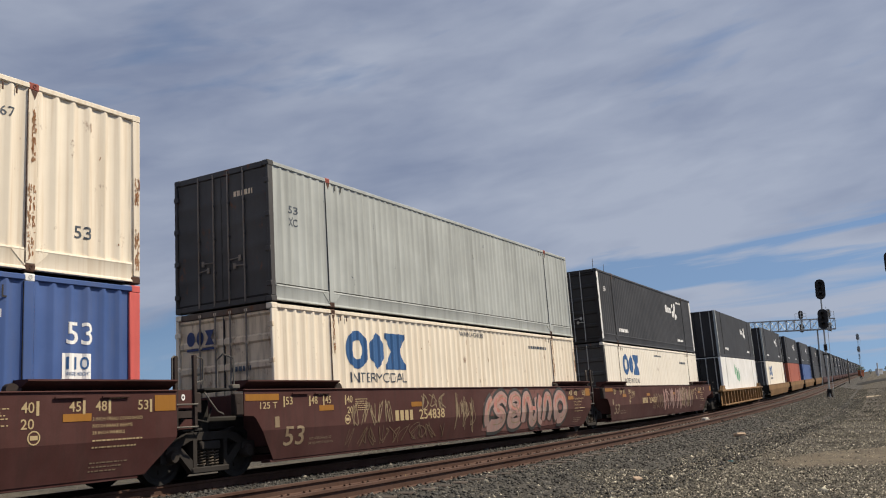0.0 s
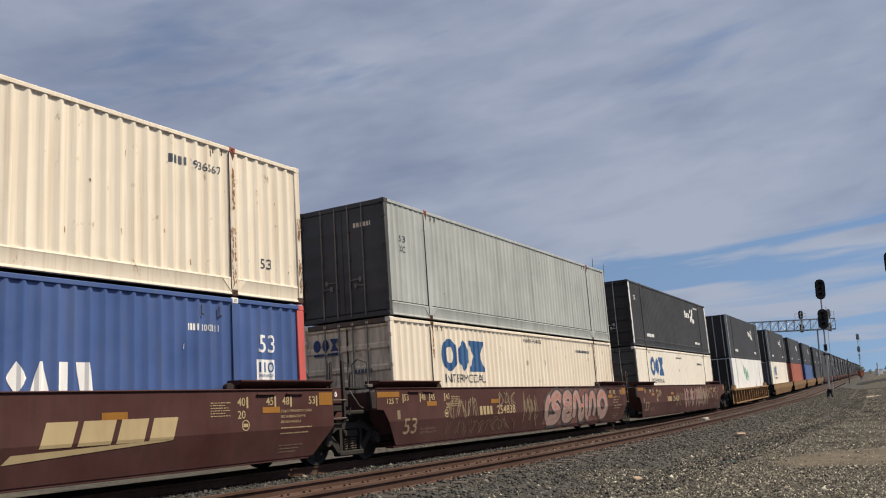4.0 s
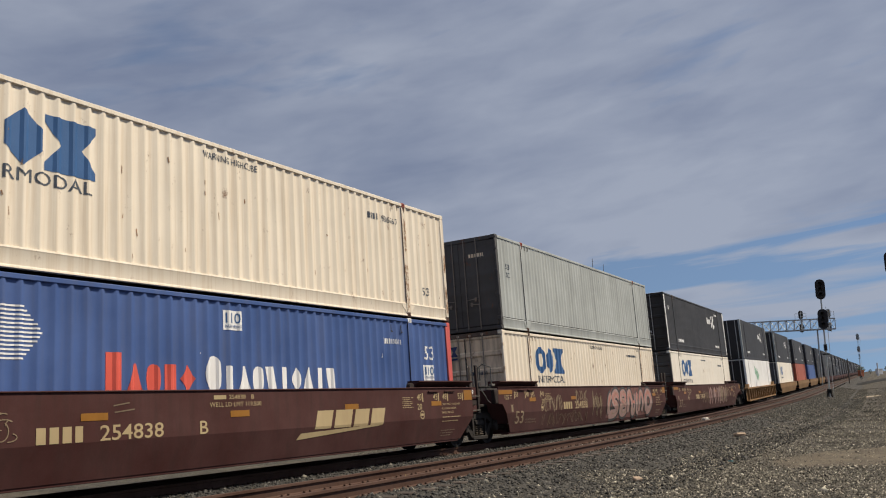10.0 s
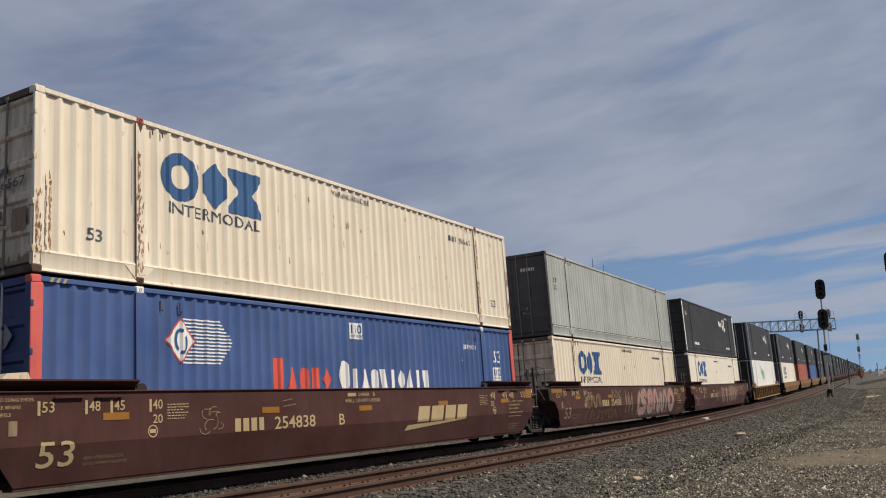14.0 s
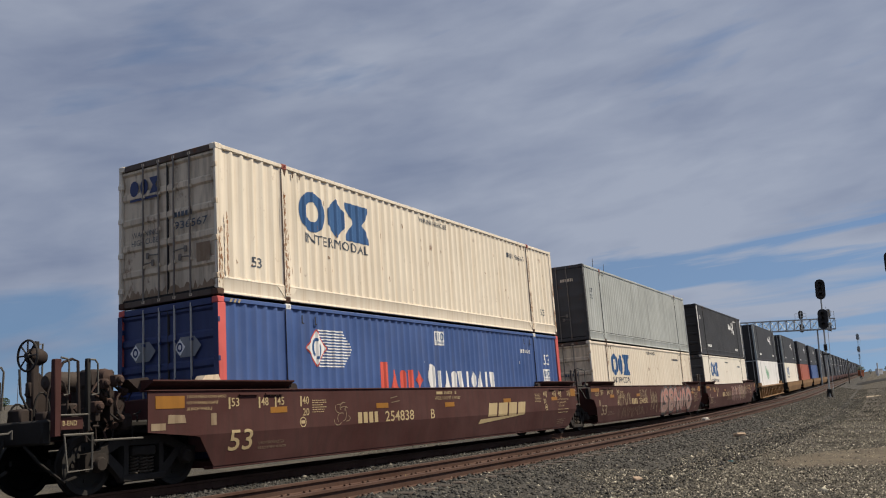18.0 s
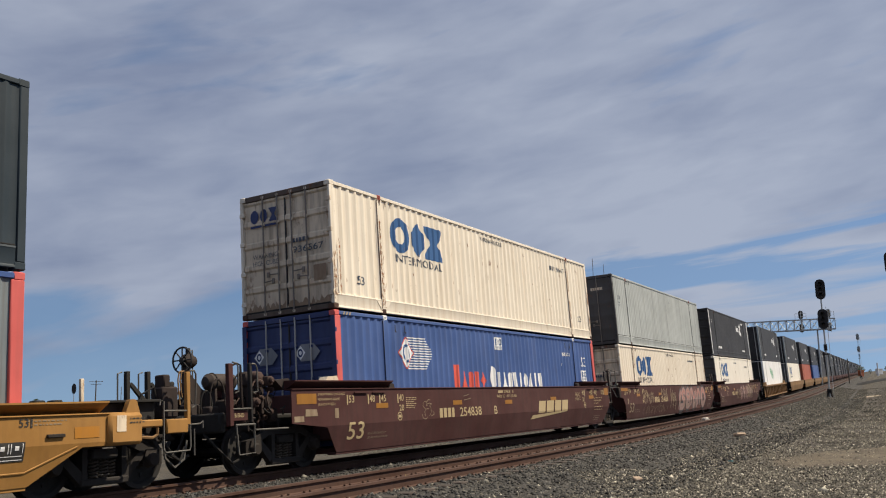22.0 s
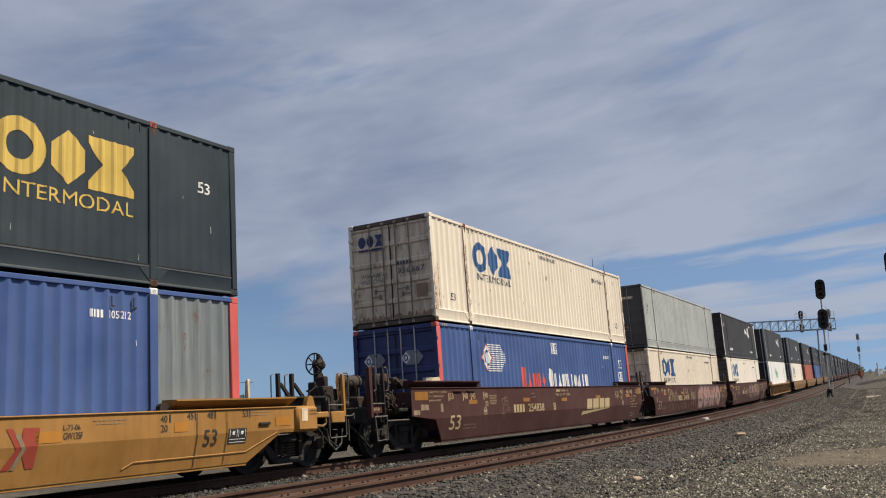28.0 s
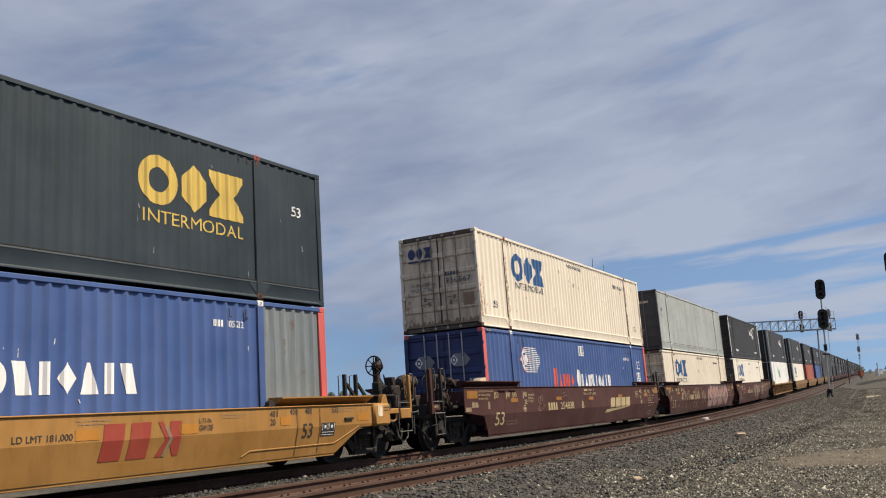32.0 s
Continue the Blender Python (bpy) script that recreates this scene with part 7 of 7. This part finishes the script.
def ribbed_wagon():
    """The yellow wagon with upright ribs between two flanges."""
    w = thing("well_wagon", "ochre-yellow well wagon with ribbed sides", "railway wagon", "wagons of the train")
    for side in (-1, 1):
        part("side_plate", Shape().box(-10.2, 8.4, *sorted((side * 1.38, side * 1.4)), 0.28, 1.12), YELLOW_DULL, w)
        part("top_flange", Shape().box(-10.4, 8.6, *sorted((side * 1.3, side * 1.58)), 1.08, 1.2, 0.02), YELLOW_DULL, w)
        part("bottom_flange", Shape().box(-9.8, 8.0, *sorted((side * 1.3, side * 1.56)), 0.24, 0.34, 0.02), YELLOW_DULL, w)
        for i in range(15):
            x = -9.6 + i * 1.26
            part("rib", Shape().box(x - 0.09, x + 0.09, *sorted((side * 1.39, side * 1.55)), 0.33, 1.09), YELLOW_DULL, w)
        for x in (-9.3, 7.6):
            part("guide_bracket", Shape().prism([(x - 0.5, 1.2), (x + 0.5, 1.2), (x + 0.3, 1.45), (x - 0.3, 1.45)], *sorted((side * 1.32, side * 1.5))), YELLOW_DULL, w)
    for e, x in ((-1, -10.3), (1, 10.0)):
        part("end_deck", Shape().box(*sorted((e * 8.3, e * 11.6)), -0.7, 0.7, 0.8, 1.1), DARK_STEEL, w)
        part("bogie", Shape().box(x - 1.1, x + 1.1, -1.0, 1.0, 0.05, 0.75, 0.1), DARK_STEEL, w)
    part("end_platform", Shape().box(-11.6, -9.4, -1.3, 1.3, 1.0, 1.1), DARK_STEEL, w)
    part("well_floor", Shape().box(-9.6, 8.0, -1.3, 1.3, 0.24, 0.34), DARK_STEEL, w)
    return w


ride(ribbed_wagon(), GAP_K2)
yellow = ochre_wagon(YELLOW_DULL, "ochre-yellow well wagon in a long train", False)
brown = ochre_wagon(BROWN, "dusty brown well wagon far along the train", False)
FAR = [("black_pale", "white", GAP_K2), ("black_pale", "cream", 86.0), ("black", "orange", 107.8), ("black", "blue", 129.6)]
rng = random.Random(21)
pos = 153.0
while pos < 760:
    FAR.append((rng.choice(("black", "black", "black_pale", "dark")), rng.choice(("dark", "black", "dark", "dark", "black_pale", "dark")), pos))
    pos += 22.0
used = set()
for top, low, ahead in FAR:
    if ahead != GAP_K2:
        src = yellow if ahead < 170 else brown
        w = copy_thing(src, Matrix.Identity(4)) if src in used else src
        used.add(src)
        ride(w, ahead)
    for kind, z in ((low, LOW), (top, HIGH)):
        src = kinds[kind]
        if kind in used:
            src = copy_thing(src, Matrix.Identity(4))
        used.add(kind)
        ride(src, ahead, z)

# ---- signals, gantry, poles and distance ----
def facing(x, y, z, turn):
    """A pose with local -y towards the camera's side, turned by degrees."""
    return pose(x, y, z, 0, 0, turn)


def on_ground(x, y):
    return ground_height(x, y)[0]


def signal_head(parent, z, h=1.62, w=0.74, x=0.0, y=-0.25):
    """An oblong black backing with a row of hooded lamps."""
    r = w / 2
    out = [(x + r * math.cos(q), z + h - r + r * math.sin(q)) for q in (math.pi * i / 10 for i in range(11))]
    out += [(x - r * math.cos(q), z + r - r * math.sin(q)) for q in (math.pi * i / 10 for i in range(11))]
    b = part("backing", Shape().prism(out, y, y + 0.03), SIGNAL_BLACK, parent, "oblong black signal backing")
    part("lamp_case", Shape().box(x - 0.16, x + 0.16, y + 0.03, y + 0.25, z + 0.15, z + h - 0.15, 0.03), SIGNAL_BLACK, b)
    for i in range(3):
        zz = z + h / 2 + (i - 1) * 0.42
        s = Shape()
        n = 14
        pts, faces = [], []
        for j in range(n + 1):
            q = math.pi * (-0.25 + 1.5 * j / n)
            for d, k in ((0.0, 1.0), (-0.3, 1.0)):
                pts.append((x + 0.14 * math.cos(q), y + d, zz + 0.14 * math.sin(q)))
        for j in range(n):
            faces.append((2 * j, 2 * j + 1, 2 * j + 3, 2 * j + 2))
        s.add(pts, faces)
        part("lamp_hood", s, SIGNAL_BLACK, b)
    return b


def mast_signal(x, y, z, turn, height, heads, label, base=True, mat=GALVANISED, k=1.0):
    m = thing("railway_signal", label, "railway signal", "signals", facing(x, y, z, turn))
    part("mast", Shape().tube((0, 0, 0), (0, 0, height), 0.075 * k, 10, 0.06 * k), mat, m)
    for zz in heads:
        signal_head(m, zz)
    part("mast_cap", Shape().tube((0, 0, height), (0, 0, height + 0.12), 0.09 * k, 8, 0.03), mat, m)
    if base:
        s = Shape()
        for q in range(4):
            a = math.pi / 4 + math.pi / 2 * q
            s.tube((0.5 * math.cos(a), 0.5 * math.sin(a), -0.15), (0.08 * math.cos(a), 0.08 * math.sin(a), 1.0), 0.07, 6)
        s.box(-0.18, 0.18, -0.18, 0.18, 0.8, 1.1, 0.03)
        part("mast_base", s, DARK_STEEL, m)
        part("ladder", Shape().pipe([(0.3, 0.25, 0.4), (0.3, 0.25, height - 0.6)], 0.02).pipe([(0.55, 0.3, height - 2.6), (0.55, 0.3, height - 0.9), (0.1, 0.2, height - 0.9)], 0.02), mat, m)
        part("junction_box", Shape().box(-0.26, 0.26, -0.1, 0.1, height * 0.46, height * 0.46 + 0.12, 0.02).tube((0, 0, height * 0.5), (0, 0, height * 0.56), 0.13, 8), DARK_STEEL, m)
    return m


def make_gantry():
    """A steel lattice bridge over the tracks with two signal heads on top."""
    way = Vector((-math.cos(0.449), math.sin(0.449), 0))
    start = Vector((66.6, 150, 0))
    turn = math.degrees(math.atan2(way.y, way.x))
    g = thing("signal_gantry", "grey steel lattice signal gantry across the tracks", "signal gantry", "", Matrix.Translation(start) @ Euler((0, 0, radians(turn))).to_matrix().to_4x4())
    z0, z1, span, deep = 10.9, 12.7, 26.0, 1.3
    for y in (0.0, deep):
        for z in (z0, z1):
            part("chord", Shape().box(0, span, y - 0.07, y + 0.07, z - 0.07, z + 0.07), GALVANISED, g)
    for i in range(21):
        x = i * span / 20
        for y in (0.0, deep):
            part("upright", Shape().box(x - 0.05, x + 0.05, y - 0.045, y + 0.045, z0, z1), GALVANISED, g)
            if i < 20:
                for a, b in ((z0, z1), (z1, z0)):
                    part("diagonal", Shape().tube((x, y, a), (x + span / 20, y, b), 0.035, 5), GALVANISED, g)
        part("cross_tie", Shape().tube((x, 0, z0), (x, deep, z0), 0.05, 5), GALVANISED, g)
    part("deck_grating", Shape().box(0, span, 0.1, deep - 0.1, z0 + 0.08, z0 + 0.12), GALVANISED, g)
    for x in (2.9, span - 0.4):
        part("leg", Shape().tube((x, deep / 2, on_ground(start.x + way.x * x, start.y + way.y * x) - start.z - 0.2), (x, deep / 2, z0), 0.13, 10), GALVANISED, g)
    for x in (1.0, 5.4):
        for z in (10.6, 12.9):
            h = signal_head(g, z, 1.5, 0.75, x, -0.4)
        part("head_stem", Shape().tube((x, -0.1, 10.6), (x, -0.1, 14.2), 0.06, 6), GALVANISED, g)
        k = Shape()
        for e in (-0.9, 0.9):
            k.tube((x + e, 0.2, z1), (x + e, 0.2, z1 + 1.2), 0.035, 5)
        k.tube((x - 0.9, 0.2, z1 + 1.15), (x + 0.9, 0.2, z1 + 1.15), 0.03, 5).tube((x - 0.9, 0.2, z1 + 0.6), (x + 0.9, 0.2, z1 + 0.6), 0.03, 5)
        part("guard_rail", k, GALVANISED, g)


make_gantry()
mast_signal(30.12, 70.0, on_ground(30.12, 70.0), -22, 8.2, (8.2 - on_ground(30, 70), 5.82 - on_ground(30, 70)), "tall trackside mast signal with two black oblong heads")
s2 = mast_signal(107.5, 230, on_ground(107.5, 230), -22, 12.0, (10.3, 7.1), "distant grey mast signal seen from behind", mat=GALVANISED)
for o in s2.children_recursive:
    if o.name.startswith("backing"):
        o.data.materials[0] = GALVANISED


def utility_pole(x, y, z, h, arms, label, r=0.14, turn=20, mat=POLE_WOOD):
    p = thing("utility_pole", label, "utility pole", "poles", pose(x, y, z, 0, 0, turn))
    part("pole", Shape().tube((0, 0, -0.3), (0, 0, h), r, 8, r * 0.7), mat, p)
    for i, w in enumerate(arms):
        zz = h - 0.4 - i * 0.9
        part("crossarm", Shape().box(-w, w, -0.07, 0.07, zz - 0.07, zz + 0.07), POLE_WOOD, p)
        for q in (-0.9, -0.45, 0.45, 0.9):
            part("insulator", Shape().tube((w * q, 0, zz + 0.07), (w * q, 0, zz + 0.28), 0.06, 6), GALVANISED, p)
    return p


utility_pole(63.5, 140, on_ground(63.5, 140), 4.4, (), "short dark post beside the tracks", 0.1)
utility_pole(146, 300, on_ground(146, 300), 4.5, (), "pale post beside the tracks", 0.3, mat=WHITE_PAINT)
utility_pole(-118.4, 300, on_ground(-118.4, 300), 9.3, (2.2, 1.7), "wooden utility pole with crossarms behind the train", 0.25)
utility_pole(-67.7, 300, on_ground(-67.7, 300), 7.8, (2.4,), "wooden utility pole with one crossarm behind the train", 0.25)
utility_pole(-144.8, 300, on_ground(-144.8, 300), 10.4, (), "thin pole far behind the train", 0.12)
utility_pole(-109.8, 300, on_ground(-109.8, 300), 7.0, (), "thin pole far behind the train", 0.15)
utility_pole(51.5, 300, 0, 46.6, (), "slender mast far behind the train", 0.12)
utility_pole(55.2, 300, 0, 44.5, (), "slender mast far behind the train", 0.09)


def far_tree(x, y, h, seed, label):
    rng = random.Random(seed)
    z = on_ground(x, y)
    t = thing("tree", label, "tree", "far trees", pose(x, y, z))
    part("trunk", Shape().tube((0, 0, -0.2), (0.1, 0, h * 0.5), 0.04 * h, 7, 0.018 * h), BARK, t)
    for i in range(5):
        a = rng.uniform(0, 6.28)
        part("limb", Shape().tube((0.05, 0, h * rng.uniform(0.3, 0.5)), (0.35 * h * math.cos(a), 0.35 * h * math.sin(a), h * rng.uniform(0.6, 0.85)), 0.012 * h, 5, 0.004 * h), BARK, t)
    crown = Shape()
    for i in range(420):
        a, q = rng.uniform(0, 6.28), rng.random() ** 0.5
        e = rng.uniform(-1, 1)
        r = h * 0.42 * q * math.sqrt(max(0.05, 1 - e * e)) * rng.uniform(0.75, 1.15)
        p = Vector((r * math.cos(a), r * math.sin(a), h * (0.66 + 0.33 * e)))
        s = h * rng.uniform(0.03, 0.06)
        u = Vector((rng.uniform(-1, 1), rng.uniform(-1, 1), rng.uniform(-1, 1))).normalized() * s
        v = u.orthogonal().normalized() * s * 0.8
        crown.add([p - u, p + v, p + u, p - v], [(0, 1, 2, 3)])
    part("crown", crown, LEAVES, t)


rng = random.Random(5)
for i in range(26):
    f = i / 25
    far_tree(238 + 60 * f + rng.uniform(-4, 4), 500 + rng.uniform(-20, 50) - 30 * f, rng.uniform(2.4, 5.0), 100 + i, "dark green tree on the far horizon")
for i, (x, h) in enumerate(((-89, 3.9), (-86, 4.4), (-83, 4.3), (-80, 3.8), (-73, 3.7), (-70, 3.4), (-39, 3.6), (-35, 3.9), (-32, 3.5), (-12, 3.8), (-150, 4.2), (-141, 3.6))):
    far_tree(x, 300 + rng.uniform(0, 6), h, 200 + i, "dark green tree far behind the train")


def dwarf_signal(x, y, z0, z1):
    """A small oval-headed signal on a thin post beyond the train."""
    g = ground_height(x, y)[0]
    m = thing("railway_signal", "small dark oval signal head on a thin post", "railway signal", "signals", pose(x, y, g, 0, 0, 10))
    part("post", Shape().tube((0, 0, -0.1), (0, 0, z1 - g - 0.2), 0.05, 8), GALVANISED, m)
    h = z1 - z0
    part("backing", Shape().prism([(0.3 * math.cos(q), z0 - g + h / 2 + h / 2 * math.sin(q)) for q in (2 * math.pi * i / 18 for i in range(18))], -0.16, -0.1), SIGNAL_BLACK, m)
    part("lamp_case", Shape().box(-0.14, 0.14, -0.1, 0.1, z0 - g + 0.2, z1 - g - 0.2, 0.03), SIGNAL_BLACK, m)


dwarf_signal(-50.3, 120, 2.62, 4.05)
dwarf_signal(-32.0, 120, 2.65, 3.86)


def hut(x, y, label, w, d, h, wall, turn=20):
    z = on_ground(x, y)
    b = thing("trackside_cabinet", label, "trackside cabinet", "", pose(x, y, z, 0, 0, turn))
    part("cabinet_body", Shape().box(-w / 2, w / 2, -d / 2, d / 2, 0.1, h, 0.05), wall, b)
    part("cabinet_roof", Shape().prism([(-w / 2 - 0.1, h), (w / 2 + 0.1, h), (w / 2 - 0.1, h + 0.25), (-w / 2 + 0.1, h + 0.25)], -d / 2 - 0.1, d / 2 + 0.1), wall, b)
    part("cabinet_door", Shape().box(-w * 0.35, w * 0.35, -d / 2 - 0.03, -d / 2, 0.3, h - 0.2), wall, b)
    part("cabinet_footing", Shape().box(-w / 2 - 0.1, w / 2 + 0.1, -d / 2 - 0.1, d / 2 + 0.1, -0.3, 0.1), GALVANISED, b)


hut(140.2, 300, "orange-red equipment cabinet beyond the distant signal", 1.4, 1.2, 2.4, HUT)
hut(205, 420, "pale equipment cabinet far along the line", 2.6, 2.0, 2.4, WHITE_PAINT)
hut(215, 425, "grey equipment cabinet far along the line", 3.0, 2.0, 2.6, GREY_PAINT)


def litter(x, y, s, label, m, seed):
    rng = random.Random(seed)
    k = Shape().box(-s, s, -s * 0.6, s * 0.6, 0, s * 0.5, s * 0.15)
    k.v = [(a + rng.uniform(-0.2, 0.2) * s, b + rng.uniform(-0.2, 0.2) * s, c + rng.uniform(0, 0.3) * s) for a, b, c in k.v]
    ob = new("litter", k.mesh("litter", m))
    z, along, v = ground_height(x, y)
    if v > -8:
        z = max(z, beside(along, v, float(np.interp(-v, BED_V, BED_Z))).z)
    ob.matrix_world = pose(x, y, z + 0.02, 0, 0, rng.uniform(0, 180))
    tagged(ob, label, "litter")


CARD = surface("tan card", (0.42, 0.31, 0.22), 0.8)
PALE_STONE = surface("pale stone", (0.62, 0.58, 0.52), 0.8)
litter(9.12, 28.0, 0.17, "crumpled tan card on the gravel", CARD, 1)
litter(3.35, 16.0, 0.11, "crumpled pale wrapper on the gravel", CARD, 2)
litter(10.4, 36.0, 0.16, "pale stone lying on the gravel", PALE_STONE, 3)



def dirt_patch(outline, label, material):
    """A thin irregular spread of dirt lying on the gravel."""
    n = len(outline)
    pts, faces = [], []
    cx, cy = sum(p[0] for p in outline) / n, sum(p[1] for p in outline) / n
    ring = []
    for i in range(n):
        (x0, y0), (x1, y1) = outline[i], outline[(i + 1) % n]
        for j in range(6):
            q = j / 6
            x, y = x0 + (x1 - x0) * q, y0 + (y1 - y0) * q
            w = 1 + 0.06 * noise.noise(Vector((x * 2.1, y * 2.1, 7)))
            ring.append((cx + (x - cx) * w, cy + (y - cy) * w))
    k = len(ring)
    for r in (1.0, 0.75, 0.5, 0.25):
        for x, y in ring:
            px, py = cx + (x - cx) * r, cy + (y - cy) * r
            pts.append((px, py, ground_height(px, py)[0] + (0.012 if r < 1 else -0.01)))
    pts.append((cx, cy, ground_height(cx, cy)[0] + 0.02))
    for q in range(3):
        for i in range(k):
            faces.append((q * k + i, q * k + (i + 1) % k, (q + 1) * k + (i + 1) % k, (q + 1) * k + i))
    faces += [(3 * k + i, 3 * k + (i + 1) % k, 4 * k) for i in range(k)]
    me = Shape().add(pts, faces).mesh("dirt_patch", material)
    tagged(new("dirt_patch", me), label, "dirt", kind="structure")


dirt_patch([(5.9, 18.0), (7.2, 20.2), (8.9, 22.0), (11.5, 23.6), (16.0, 25.0), (15.0, 19.5), (9.0, 17.3), (7.0, 17.1)], "patch of dry tan dirt on the gravel", DIRT_PATCH)
dirt_patch([(32.2, 71.2), (33.5, 73.6), (36.6, 76.2), (36.9, 74.8), (34.0, 71.6)], "pale sand spilled on the gravel", SAND)
litter(6.05, 19.3, 0.05, "scrap of teal plastic on the gravel", surface("teal plastic", (0.05, 0.22, 0.25), 0.6), 9)


def siding():
    """A low rail pair that branches off far to the right, broad and dark to paint in its shadow."""
    a, b = Vector((42.5, 104.7, 0)), Vector((140.0, 265.0, 0))
    way = (b - a).normalized()
    side = Vector((way.y, -way.x, 0))
    for off in (0.0, 1.5):
        s = Shape()
        pts, faces = [], []
        for i in range(40):
            p = a + (b - a) * (i / 39) + side * off
            z = ground_height(p.x, p.y)[0] + 0.3
            for u, h in ((-0.12, -0.4), (-0.05, 0.0), (0.05, 0.0), (0.12, -0.4)):
                pts.append((p.x + side.x * u, p.y + side.y * u, z + h))
            if i:
                o = 4 * (i - 1)
                faces += [(o + q, o + q + 1, o + q + 5, o + q + 4) for q in range(3)]
        tagged(new("rail", s.add(pts, faces).mesh("rail", DARK_STEEL)), "rail of a branching siding, darkened to include its shadow", "rail", "rails of the siding", "structure")


siding()
EDGE = mast_signal(30.8, 60.0, on_ground(30.8, 60.0), -22, 10.2, (), "mast signal at the side of the yard")
signal_head(EDGE, 8.85 - on_ground(30.8, 60.0))



def weed(x, y, h, seed):
    """A small tuft of dry stalks."""
    rng = random.Random(seed)
    z, s, v = ground_height(x, y)
    z = max(z, beside(s, v, float(np.interp(-v, BED_V, BED_Z))).z) - 0.01
    k = Shape()
    for i in range(14):
        a, q = rng.uniform(0, 6.28), rng.uniform(0.1, 0.5)
        l = h * rng.uniform(0.5, 1.0)
        tip = Vector((math.cos(a) * q * l, math.sin(a) * q * l, l))
        side = Vector((-math.sin(a), math.cos(a), 0)) * 0.006
        mid = tip * 0.5 + Vector((0, 0, 0.08 * l))
        k.add([-side, side, mid + side * 0.8, tip, mid - side * 0.8], [(0, 1, 2, 4), (4, 2, 3)])
    ob = new("weed", k.mesh("weed", DRY_GRASS))
    ob.matrix_world = pose(x, y, z)
    tagged(ob, "tuft of dry yellow grass beside a rail", "weed", "weeds by the track")


for i, (x, y, h) in enumerate(((-3.15, 14.5, 0.16), (-2.6, 14.4, 0.2), (-2.52, 14.46, 0.17), (-0.71, 15.3, 0.15), (-0.62, 15.36, 0.12), (1.4, 18.6, 0.13), (-4.0, 13.6, 0.14), (2.6, 20.5, 0.12))):
    weed(x, y, h, 60 + i)


# ---- what moves ----
def motions():
    for ob, ahead, z in MOVERS:
        step = 1 if ahead < 70 else 2
        walk(ob, [(t, unit_pose(train_at(t) + ahead, z)) for t in range(0, 33, step)])
    for ws, ahead, place in SPINNERS:
        rows = []
        for i in range(81):
            t = i * 0.4
            turn = (train_at(t) - train_at(0)) / 0.455
            rows.append((t, Matrix.Translation(place) @ Euler((0, turn, 0)).to_matrix().to_4x4()))
        walk(ws, rows)


motions()
